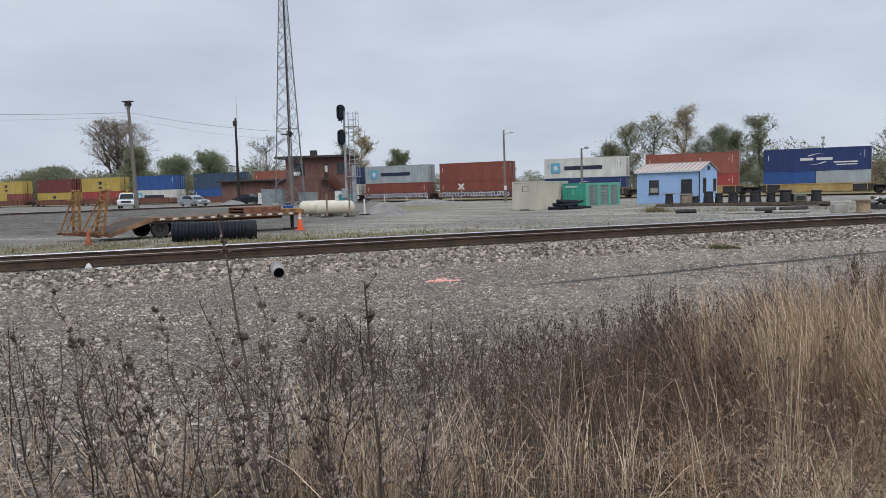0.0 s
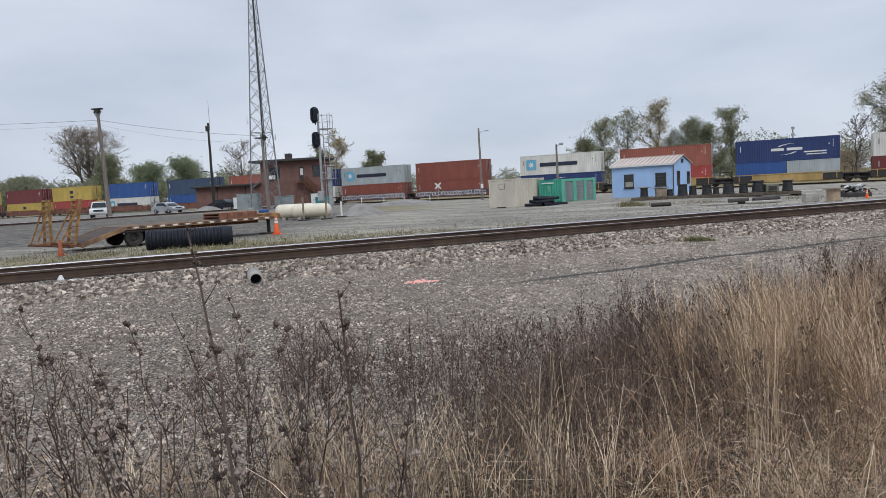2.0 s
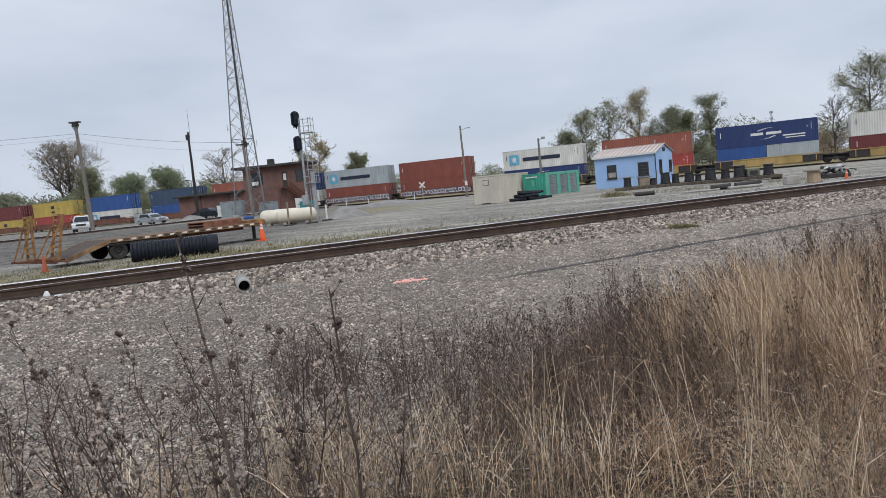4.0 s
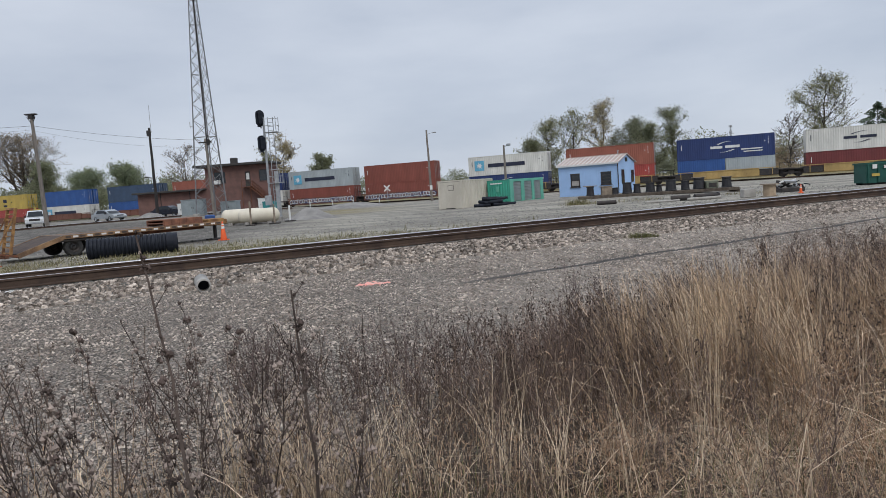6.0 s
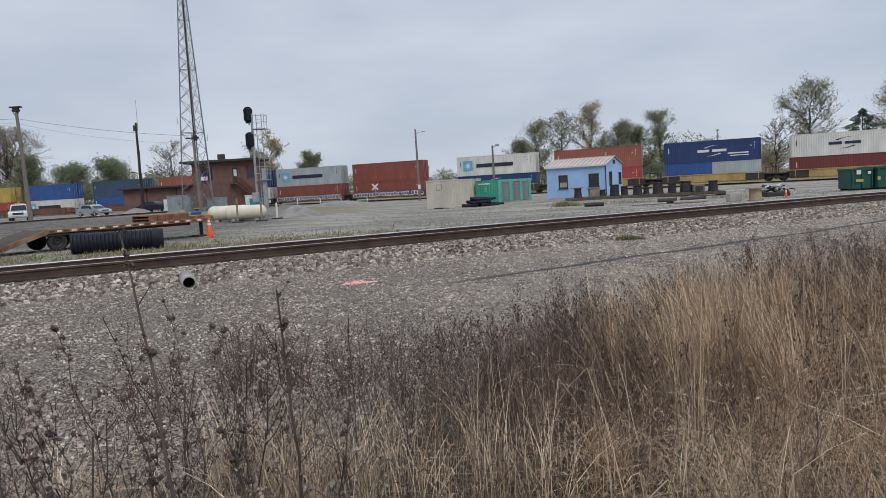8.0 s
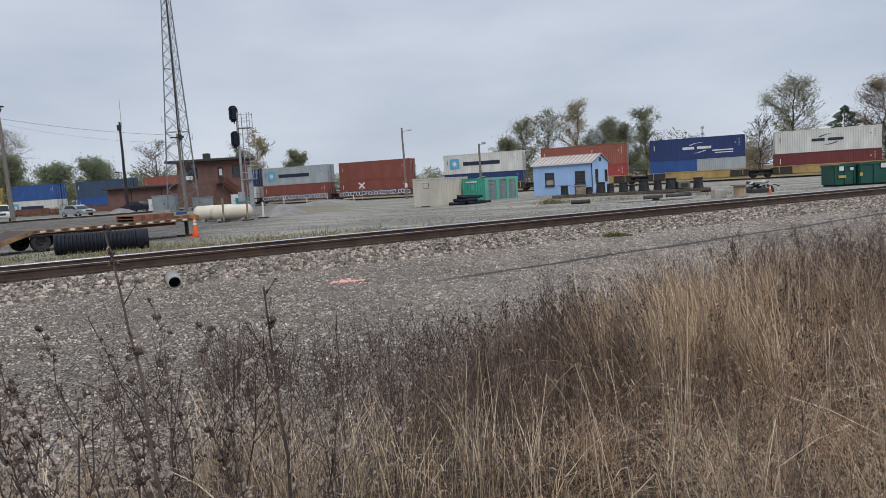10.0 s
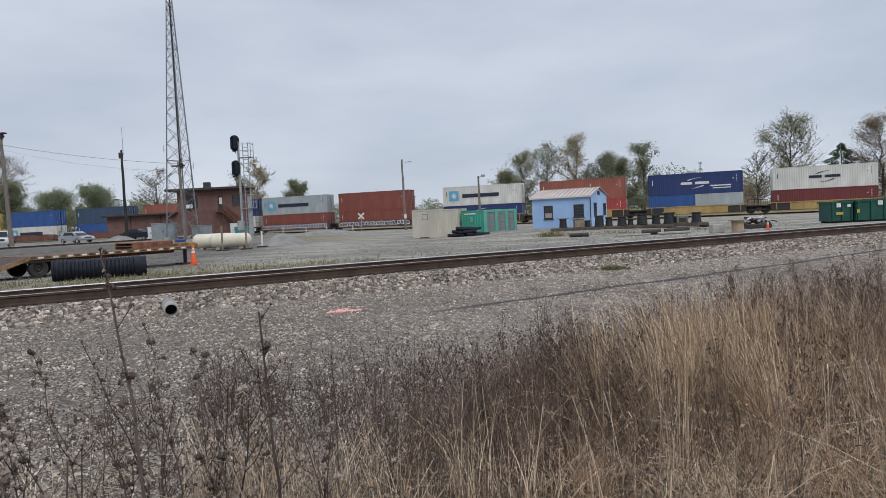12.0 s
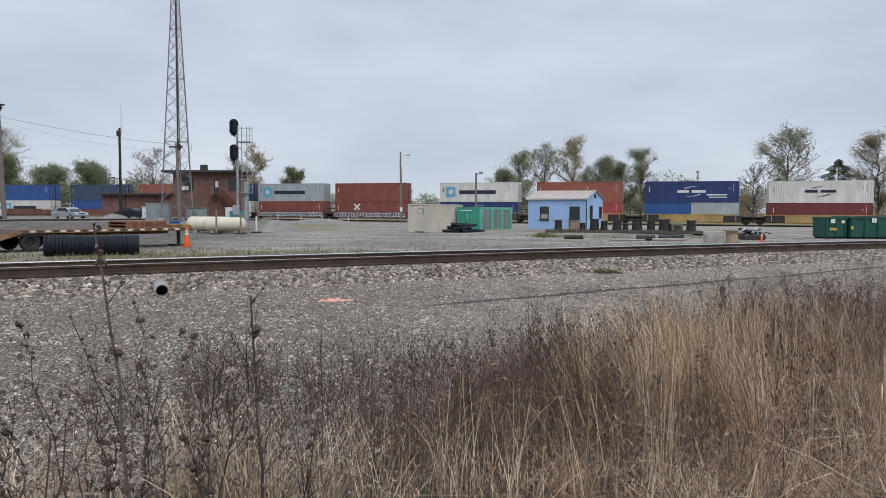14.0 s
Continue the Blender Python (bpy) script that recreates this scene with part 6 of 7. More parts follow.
# left
tree("tree", -122.5, 190, 20.5, 24.0, L_BROWN, 41, "large spreading tree with thin brown leaves", 5200, 0.40, 0.5, 0.3, 3.0, 3, 0.25, 4)
tree("tree", -83, 150, 10.0, 11.0, L_SOFT, 42, "broad green tree behind the train", 4600, 0.42, 0.26, 0.05)
tree("tree", -73, 148, 10.8, 9.5, L_SOFT, 43, "round green tree behind the train", 4600, 0.42, 0.26, 0.05)
tree("tree", -93, 152, 13.0, 8.0, L_GREEN, 47, "dark green tree beside the big bare tree", 4200, 0.42, 0.26, 0.05)
spruce(-105, 172, 13.0, 8.0, 44, "dark green conifer behind the train")
tree("tree", -150, 195, 10.5, 17.0, L_OLIVE, 45, "yellow-green autumn tree behind the train", 5200, 0.5, 0.3, 0.05)
tree("tree", -139, 186, 9.8, 15.0, L_HAZE, 46, "olive-green bushy tree behind the train", 4600, 0.5, 0.3, 0.05)


def woods(name, p, q, count, hmin, hmax, leaf, seed, label):
    """A far belt of shrubs and trees."""
    rnd = random.Random(seed)
    lm = MB()
    p, q = Vector(p), Vector(q)
    for _ in range(count):
        b = p.lerp(q, rnd.random()) + Vector((rnd.gauss(0, 4), rnd.gauss(0, 5), 0))
        h = rnd.uniform(hmin, hmax)
        zb = gz(b.x, b.y)
        lobes = [Vector((rnd.gauss(0, 0.35), rnd.gauss(0, 0.35), rnd.gauss(0.1, 0.3))) for _k in range(6)]
        for _k in range(620):
            u = Vector((rnd.gauss(0, 1), rnd.gauss(0, 1), rnd.gauss(0, 1))).normalized() * rnd.uniform(0.3, 0.62) + rnd.choice(lobes)
            c = b + Vector((u.x * h * 0.55, u.y * h * 0.55, zb + h * 0.52 + u.z * h * 0.5))
            s = rnd.uniform(0.25, 0.6) * h * 0.062
            d = Vector((rnd.gauss(0, 1), rnd.gauss(0, 1), rnd.gauss(0, 1))).normalized()
            v = d.orthogonal().normalized()
            lm.add([c - d * s, c + v * s * 0.7, c + d * s, c - v * s * 0.7], [(0, 1, 2, 3)])
    solid(name, lm, leaf, label, "woodland", kind="stuff")


woods("far_woods", (-260, 260, 0), (-60, 200, 0), 70, 7, 12, L_HAZE, 51, "distant belt of green and olive trees")
woods("far_woods", (-185, 212, 0), (-62, 156, 0), 46, 6.5, 10, L_HAZE, 56, "belt of hazy green trees behind the train")
woods("far_woods", (-60, 230, 0), (60, 230, 0), 36, 4, 8, L_GREEN, 52, "distant low belt of trees")
woods("far_woods", (40, 175, 0), (200, 150, 0), 60, 5, 10, L_GREEN, 53, "distant belt of dark green trees")
woods("scrub", (-32, 150, 0), (46, 128, 0), 46, 3.5, 6.0, L_HAZE, 57, "olive-brown scrub behind the train")
woods("scrub", (44, 128, 0), (96, 108, 0), 44, 3.5, 6.5, L_BROWN, 58, "brown autumn scrub behind the train")
woods("scrub", (42, 112, 0), (110, 92, 0), 60, 1.5, 3.2, L_BROWN, 54, "dry brown scrub beyond the train")
woods("scrub", (-110, 160, 0), (-60, 142, 0), 40, 4, 8, L_GREEN, 55, "green shrubs behind the train")
# ---- dry grass and weeds round the camera ----
def drymat(name, a, b):
    return mat(name, a, b, 0.85, 0, 1.5, 30, 0.0, vary=0.4, spec=0.15)


G_STRAW = drymat("dry_straw", (0.62, 0.50, 0.365), (0.40, 0.30, 0.205))
G_TAN = drymat("tan_grass", (0.60, 0.445, 0.295), (0.38, 0.262, 0.165))
G_BROWN = drymat("brown_stems", (0.185, 0.132, 0.098), (0.098, 0.070, 0.053))
G_DARK = drymat("dark_seed_heads", (0.045, 0.033, 0.028), (0.09, 0.066, 0.054))
G_PALE = drymat("pale_seed_tufts", (0.36, 0.29, 0.245), (0.22, 0.175, 0.15))
G_HUSK = drymat("brown_husks", (0.125, 0.092, 0.078), (0.045, 0.034, 0.030))
G_RED = drymat("reddish_dry_grass", (0.40, 0.260, 0.165), (0.22, 0.135, 0.085))
G_TWIG = drymat("dark_twigs", (0.20, 0.142, 0.112), (0.095, 0.067, 0.056))
G_STALK = drymat("grey_brown_stalk", (0.100, 0.077, 0.065), (0.052, 0.040, 0.035))
G_PLUM = drymat("purple_brown_twigs", (0.150, 0.110, 0.099), (0.078, 0.057, 0.052))
G_GREEN = drymat("dull_green_grass", (0.12, 0.125, 0.05), (0.17, 0.15, 0.07))


def weed_edge(x, y):
    """How far inside the overgrown strip a place lies, in metres."""
    return -main_d(x, y) - (11.2 - 2.6 * sstep((x - 1) / 4) + 0.7 * noise.noise((x * 0.5, y * 0.5, 11.0)))


def blade(mb, p, h, lean, az, wd, segs=3):
    """A bent ribbon."""
    d = Vector((math.cos(az), math.sin(az), 0))
    s = Vector((-d.y, d.x, 0)) * wd / 2
    if abs(s.x) < wd * 0.18:
        s.x = wd * 0.3
    vs = []
    for k in range(segs + 1):
        t = k / segs
        c = p + d * lean * h * t * t + Vector((0, 0, h * t * (1 - 0.30 * lean * t)))
        q = s * (1 - 0.75 * t)
        vs += [c - q, c + q]
    mb.add(vs, [(2 * k, 2 * k + 1, 2 * k + 3, 2 * k + 2) for k in range(segs)])
    return vs[-1]


def bud(mb, c, r, rnd):
    a = rnd.uniform(0, 3.14)
    ca, sa = math.cos(a) * r, math.sin(a) * r
    mb.add([(c[0] + ca, c[1] + sa, c[2]), (c[0] - sa, c[1] + ca, c[2]), (c[0] - ca, c[1] - sa, c[2]), (c[0] + sa, c[1] - ca, c[2]), (c[0], c[1], c[2] + r * 1.5), (c[0], c[1], c[2] - r * 1.2)],
           [(0, 1, 4), (1, 2, 4), (2, 3, 4), (3, 0, 4), (1, 0, 5), (2, 1, 5), (3, 2, 5), (0, 3, 5)])


def stalk(mb, pts, r0, r1):
    n = len(pts) - 1
    vs = []
    for i, p in enumerate(pts):
        r = r0 + (r1 - r0) * i / n
        for k in range(3):
            a = 2.094 * k
            vs.append((p[0] + r * math.cos(a), p[1] + r * math.sin(a), p[2]))
    mb.add(vs, [(i * 3 + k, i * 3 + (k + 1) % 3, i * 3 + 3 + (k + 1) % 3, i * 3 + 3 + k) for i in range(n) for k in range(3)])


def sow_grass(name, count, mt, seed, test, hh, lean, wd, label):
    rnd = random.Random(seed)
    mb = MB()
    made = 0
    while made < count:
        y = 1.3 + 10.5 * rnd.random() ** 1.15
        x = rnd.uniform(-0.80, 0.80) * (y + 0.6)
        e = weed_edge(x, y)
        pr = test(x, y, e)
        if rnd.random() > pr:
            count -= 0.02
            continue
        made += 1
        h = rnd.uniform(*hh)
        blade(mb, Vector((x, y, gz(x, y) - 0.02)), h, min(1.6, abs(rnd.gauss(lean[0], lean[1]))), rnd.uniform(0, 6.283), rnd.uniform(*wd))
    solid(name, mb, mt, label, "grass", kind="stuff")


def clump(x, y, s, k):
    return noise.noise((x * s, y * s, k)) * 0.5 + 0.5


def grass_tufts(name, count, seed, test, blades, hh, splay, mt, label, wd=(0.003, 0.006), breeze=Vector((0, 0, 0))):
    """Fountain-shaped clumps of dry grass."""
    rnd = random.Random(seed)
    mb = MB()
    made = tries = 0
    while made < count and tries < 60 * count:
        tries += 1
        y = 1.5 + 10.0 * rnd.random() ** 1.1
        x = rnd.uniform(-0.80, 0.80) * (y + 0.6)
        if rnd.random() > test(x, y, weed_edge(x, y)):
            continue
        made += 1
        size = rnd.uniform(0.7, 1.15)
        wind = breeze + Vector((rnd.gauss(0, 0.12), rnd.gauss(0, 0.12), 0))
        for k in range(int(rnd.uniform(*blades) * size)):
            a, r = rnd.uniform(0, 6.283), rnd.random() ** 0.6 * 0.13 * size
            p = Vector((x + r * math.cos(a), y + r * math.sin(a), gz(x, y) - 0.02))
            az = a + rnd.gauss(0, 0.7)
            lean = abs(rnd.gauss(splay, splay * 0.7))
            d = Vector((math.cos(az), math.sin(az), 0)) * lean + wind
            blade(mb, p, rnd.uniform(*hh) * size, min(1.7, d.length), math.atan2(d.y, d.x), rnd.uniform(*wd), 4)
    solid(name, mb, mt, label, "grass", kind="stuff")


drift = lambda x, y: 1.5 * (clump(x, y, 0.75, 21) - 0.5) + 0.7 * (clump(x, y, 2.1, 22) - 0.5)
middle = lambda x, y: sstep((x + 1.6 + 0.13 * y) / 1.5) * (1 - 0.78 * sstep((x - 0.05 - 0.13 * y + drift(x, y)) / 1.5) + 0.08 * sstep((x - 0.40 * y) / 0.9))
right = lambda x, y: sstep((x + 0.22 - 0.15 * y + drift(x, y)) / 1.5) * (1 - 0.25 * sstep((x - 0.40 * y) / 0.9))
stand = lambda x, y: min(1.0, 1.3 * max(gauss((x - 1.50) / 0.50, (y - 5.0) / 0.50), gauss((x - 2.10) / 0.50, (y - 5.5) / 0.60), 0.5 * gauss((x - 3.1) / 0.50, (y - 6.0) / 0.6))) * sstep((clump(x, y, 2.6, 31) - 0.33) / 0.2)
feet = lambda x, y: 1 - sstep((y - 4.3 - 0.25 * drift(x, y)) / 0.7)
# one stand of tall straw, low reddish grass round it
BREEZE = Vector((-0.16, 0.02, 0))
grass_tufts("tan_grass_clumps", 74, 61, lambda x, y, e: (e > 0.3) * stand(x, y), (22, 48), (0.40, 0.95), 0.20, G_TAN, "tall clumps of tan dry grass", (0.004, 0.009), BREEZE)
grass_tufts("straw_grass_clumps", 52, 62, lambda x, y, e: (e > 0.3) * stand(x, y), (12, 28), (0.45, 1.0), 0.28, G_STRAW, "pale straw grass clumps, bent and broken", (0.004, 0.008), BREEZE)
grass_tufts("scattered_grass_clumps", 130, 59, lambda x, y, e: (e > 0.3) * right(x, y) * (1 - feet(x, y)) * (clump(x, y, 0.9, 1) > 0.45), (14, 34), (0.30, 0.66), 0.45, G_TAN, "thin tufts of tan grass among the weeds", (0.0025, 0.0055))
grass_tufts("reddish_grass_clumps", 190, 60, lambda x, y, e: (e > 0.3) * (0.1 + 0.9 * right(x, y)) * (1 - 0.7 * feet(x, y)), (40, 80), (0.16, 0.42), 0.75, G_RED, "low reddish-brown matted grass clumps")
grass_tufts("bleached_straw_tufts", 44, 58, lambda x, y, e: (e > 0.0) * max(gauss((x + 1.15) / 0.30, (y - 3.6) / 0.35), 0.35 * gauss((x + 0.9) / 1.2, (y - 3.5) / 0.4)), (14, 30), (0.34, 0.66), 0.5, G_STRAW, "bleached straw tufts leaning apart under the tall weeds", (0.0045, 0.008))
# low matted grass at the camera's feet
sow_grass("foreground_straw", 260, G_TAN, 54, lambda x, y, e: (e > -0.2) * (2.9 < y < 3.9) * (x < 0.3), (0.28, 0.56), (0.35, 0.3), (0.003, 0.006), "short tan straw under the tall weeds")
sow_grass("leaning_straw", 420, G_STRAW, 65, lambda x, y, e: (e > 0.6) * (3.0 < y < 4.5) * (x < 0.2) * (0.2 + 0.8 * (clump(x, y, 1.8, 23) > 0.5)), (0.35, 0.68), (0.45, 0.35), (0.003, 0.0055), "dry straw leaning over in loose tangles")
sow_grass("matted_grass", 3600, G_STRAW, 63, lambda x, y, e: (e > 0.8) * (y > 3.0) * feet(x, y) * (0.08 + 0.92 * sstep((x - 0.3) / 1.2)) * (0.08 + 0.92 * (clump(x, y, 1.9, 2) > 0.5)), (0.10, 0.30), (1.25, 0.45), (0.0025, 0.005), "low matted dry straw")
sow_grass("matted_grass", 4800, G_TAN, 57, lambda x, y, e: (e > 0.6) * (y > 3.0) * (0.15 + 0.85 * feet(x, y)) * sstep((x + 0.1) / 1.4) * (0.15 + 0.85 * (clump(x, y, 1.5, 29) > 0.46)), (0.08, 0.26), (1.2, 0.5), (0.003, 0.0055), "low matted tan grass")
sow_grass("matted_grass", 16000, G_RED, 64, lambda x, y, e: (e > 0.2) * (0.35 + 0.65 * sstep((x + 0.4) / 1.6)), (0.08, 0.30), (1.0, 0.5), (0.003, 0.006), "low matted reddish-brown grass")
sow_grass("arching_straw", 210, G_STRAW, 56, lambda x, y, e: (e > 0.6) * (y > 3.1) * (y < 5.0) * sstep((x + 0.9) / 1.0), (0.42, 0.72), (1.35, 0.25), (0.0025, 0.0045), "long straws arched over to the ground")
sow_grass("standing_straw", 640, G_STRAW, 67, lambda x, y, e: (e > 0.2) * (y > 3.0) * (0.25 + 0.75 * gauss((x + 0.35) / 0.75, (y - 4.0) / 0.7)), (0.40, 0.80), (0.25, 0.22), (0.0025, 0.0045), "thin standing straws among the weeds")
sow_grass("belt_straw", 820, G_TAN, 53, lambda x, y, e: (e > 0.1) * (y > 4.4) * gauss((x - 0.8) / 1.1, (y - 5.2) / 0.8), (0.30, 0.70), (0.4, 0.3), (0.003, 0.006), "tan straws scattered through the brown weeds")
sow_grass("green_undergrowth", 3200, G_GREEN, 65, lambda x, y, e: (e > 0.6) * (clump(x, y, 0.8, 3) > 0.5), (0.10, 0.30), (0.6, 0.4), (0.003, 0.006), "dull green grass blades among the straw")


def verge_grass(name, count, seed, mt, hh, label):
    """The overgrown strip goes on beside and behind the camera."""
    rnd = random.Random(seed)
    mb = MB()
    while count > 0:
        x, y = rnd.uniform(-9, 10), rnd.uniform(-6, 8)
        if weed_edge(x, y) < 0.3 or (y > 1.0 and abs(x) < 0.78 * (y + 0.6)) or clump(x, y, 0.9, 33) < 0.36:
            continue
        count -= 1
        blade(mb, Vector((x, y, gz(x, y) - 0.02)), rnd.uniform(*hh), min(1.6, abs(rnd.gauss(0.7, 0.5))), rnd.uniform(0, 6.283), rnd.uniform(0.004, 0.008))
    solid(name, mb, mt, label, "grass", kind="stuff")


verge_grass("verge_grass", 15000, 91, G_RED, (0.10, 0.40), "low reddish dry grass along the verge")
verge_grass("verge_straw", 6000, 92, G_TAN, (0.25, 0.70), "tan straw standing along the verge")


def thicket(count, seed, test):
    """Tangle of fine dark twigs under the weeds."""
    rnd = random.Random(seed)
    mb = MB()
    made = 0
    while made < count:
        y = 1.6 + 10.0 * rnd.random() ** 1.1
        x = rnd.uniform(-0.80, 0.80) * (y + 0.6)
        if rnd.random() > test(x, y, weed_edge(x, y)):
            continue
        made += 1
        z = gz(x, y)
        p = Vector((x, y, z))
        d = Vector((rnd.gauss(0, 0.35), rnd.gauss(0, 0.35), 1)).normalized()
        h = rnd.uniform(0.3, 0.72)
        q = p + d * h * 0.5
        d2 = (d + Vector((rnd.gauss(0, 0.35), rnd.gauss(0, 0.35), 0.1))).normalized()
        r = q + d2 * h * 0.5
        stalk(mb, [p, q, r], 0.0028, 0.001)
        for k in range(5):
            t = rnd.uniform(0.2, 1)
            o = p.lerp(q, t * 2) if t < 0.5 else q.lerp(r, t * 2 - 1)
            e = o + (d2 + Vector((rnd.gauss(0, 0.8), rnd.gauss(0, 0.8), rnd.gauss(0.1, 0.4)))).normalized() * rnd.uniform(0.06, 0.2)
            stalk(mb, [o, e], 0.0016, 0.0009)
    solid("weed_thicket", mb, G_TWIG, "tangle of fine dark brown twigs under the weeds", "weeds", kind="stuff")


def broken_straws(count, seed):
    rnd = random.Random(seed)
    mb = MB()
    while count > 0:
        y = 2.0 + 6.5 * rnd.random()
        x = rnd.uniform(-0.8, 0.8) * (y + 0.5)
        if weed_edge(x, y) < 0.8 or rnd.random() > 0.35 + 0.65 * right(x, y):
            continue
        count -= 1
        p = Vector((x, y, gz(x, y)))
        a = rnd.uniform(0, 6.283)
        d = Vector((math.cos(a), math.sin(a), 0))
        h = rnd.uniform(0.25, 0.65)
        q = p + d * h * 0.25 + Vector((0, 0, h))
        r = q + d * rnd.uniform(0.15, 0.5) + Vector((0, 0, rnd.uniform(-0.35, 0.1)))
        w = rnd.uniform(0.0018, 0.003)
        stalk(mb, [p, p.lerp(q, 0.5) + d * -0.02, q, q.lerp(r, 0.5) + Vector((0, 0, 0.02)), r], w, w * 0.6)
    solid("broken_straw", mb, G_STRAW, "bleached straws, kinked and lying over", "grass", kind="stuff")


broken_straws(240, 75)


def curled_leaves(name, count, seed, test, top, mt, label):
    """Short withered leaves that cling to the stems."""
    rnd = random.Random(seed)
    mb = MB()
    while count > 0:
        y = 2.6 + 8.0 * rnd.random()
        x = rnd.uniform(-0.8, 0.8) * (y + 0.6)
        if rnd.random() > test(x, y, weed_edge(x, y)):
            continue
        count -= 1
        p = Vector((x, y, gz(x, y) + top * rnd.random() ** 1.3))
        a = rnd.uniform(0, 6.283)
        d = Vector((math.cos(a), math.sin(a), rnd.gauss(0.2, 0.7))).normalized()
        s = d.orthogonal().normalized() * rnd.uniform(0.001, 0.0024)
        ln = rnd.uniform(0.02, 0.055)
        q = p + d * ln * 0.5 + Vector((0, 0, ln * 0.25))
        r = p + d * ln + Vector((0, 0, -ln * rnd.uniform(0, 0.4)))
        mb.add([p - s, p + s, q + s * 0.9, q - s * 0.9, r], [(0, 1, 2, 3), (3, 2, 4)])
    solid(name, mb, mt, label, "grass", kind="stuff")


curled_leaves("withered_leaf_litter", 15000, 76, lambda x, y, e: (e > 0.3) * (0.25 + 0.75 * right(x, y)), 0.55, G_RED, "withered reddish leaves among the grass")
curled_leaves("pale_leaf_litter", 4200, 77, lambda x, y, e: (e > 0.3) * (0.3 + 0.7 * right(x, y)), 0.65, G_TAN, "curled tan grass leaves")
curled_leaves("dark_leaf_litter", 9000, 78, lambda x, y, e: (e > -0.2) * (0.1 + 0.9 * middle(x, y)), 0.6, G_DARK, "dark withered leaves on the weeds")
thicket(3800, 68, lambda x, y, e: (e > 0.0) * (0.06 + 0.94 * sstep((y - 3.9) / 1.0)) * (1 - 0.85 * stand(x, y)) * (0.06 + 0.94 * middle(x, y)) * (0.3 + 0.7 * (clump(x, y, 0.7, 4) > 0.40)))


def forbs(name, count, seed, test, hh, label, branches=(9, 15), budr=(0.0035, 0.0072), stem_m=G_BROWN, head_m=G_DARK, thick=1.0):
    """Brown branching weeds with small round seed heads."""
    rnd = random.Random(seed)
    stems, heads = MB(), MB()
    made = tries = 0
    while made < count and tries < count * 60:
        tries += 1
        y = 1.9 + 10.0 * rnd.random() ** 1.1
        x = rnd.uniform(-0.80, 0.80) * (y + 0.5)
        e = weed_edge(x, y)
        if rnd.random() > test(x, y, e):
            continue
        made += 1
        h = rnd.uniform(*hh)
        z = gz(x, y) - 0.02
        lx, ly = rnd.gauss(0, 0.12), rnd.gauss(0, 0.12)
        main = [Vector((x + lx * h * t + 0.012 * rnd.gauss(0, 1), y + ly * h * t, z + h * t)) for t in (0, 0.25, 0.5, 0.75, 1)]
        stalk(stems, main, 0.0034 * thick, 0.0016 * thick)
        for b in range(rnd.randint(*branches)):
            t = rnd.uniform(0.22, 0.97)
            i = min(3, int(t * 4))
            p = main[i].lerp(main[i + 1], t * 4 - i)
            a = rnd.uniform(0, 6.283)
            ln = h * rnd.uniform(0.14, 0.34) * (1.15 - t * 0.6)
            up = rnd.uniform(0.7, 1.5)
            d = Vector((math.cos(a), math.sin(a), up)).normalized()
            q = p + d * ln * 0.5 + Vector((0, 0, -0.01))
            r = p + d * ln + Vector((0, 0, ln * 0.16))
            stalk(stems, [p, q, r], 0.002 * thick, 0.0011 * thick)
            for k in range(rnd.randint(3, 6)):
                u = rnd.uniform(0.3, 1.05)
                c = (p.lerp(q, u * 2) if u < 0.5 else q.lerp(r, u * 2 - 1)) + Vector((rnd.gauss(0, 0.010), rnd.gauss(0, 0.010), rnd.gauss(0, 0.010)))
                bud(heads, c, rnd.uniform(*budr), rnd)
        for k in range(6):
            bud(heads, main[4] + Vector((rnd.gauss(0, 0.008), rnd.gauss(0, 0.008), -0.015 * k)), rnd.uniform(*budr), rnd)
    solid(name, stems, stem_m, label, "weeds", kind="stuff")
    solid(name.replace("weeds", "seed_heads"), heads, head_m, "small seed heads on the dry weeds", "weeds", kind="stuff")


# thick brown belt in the middle, thin on the gravel side
forbs("brown_weeds", 165, 71, lambda x, y, e: (e > -0.1) * sstep((y - 4.0) / 0.9) * (1 - 0.9 * stand(x, y)) * (0.15 + 0.85 * (clump(x, y, 0.7, 4) > 0.40)) * (0.05 + 0.95 * middle(x, y)), (0.45, 0.80), "dense brown branching weeds gone to seed")
forbs("sparse_weeds", 34, 72, lambda x, y, e: (e > -1.2) * (x < -0.6) * (y > 3.2), (0.45, 0.85), "thin brown weeds at the gravel's edge", (7, 12), (0.003, 0.006))
forbs("foreground_weeds", 50, 55, lambda x, y, e: (e > -0.3) * (2.3 < y < 4.0) * (x < -0.25), (0.42, 0.95), "thin forked weeds with pale seed heads before the gravel", (6, 12), (0.004, 0.009), G_STALK, G_PALE, 1.6)
forbs("edge_weeds", 46, 73, lambda x, y, e: (-0.5 < e < 2.6) * sstep((x - 1.4) / 2), (0.5, 0.85), "dark brown weeds along the gravel's edge")


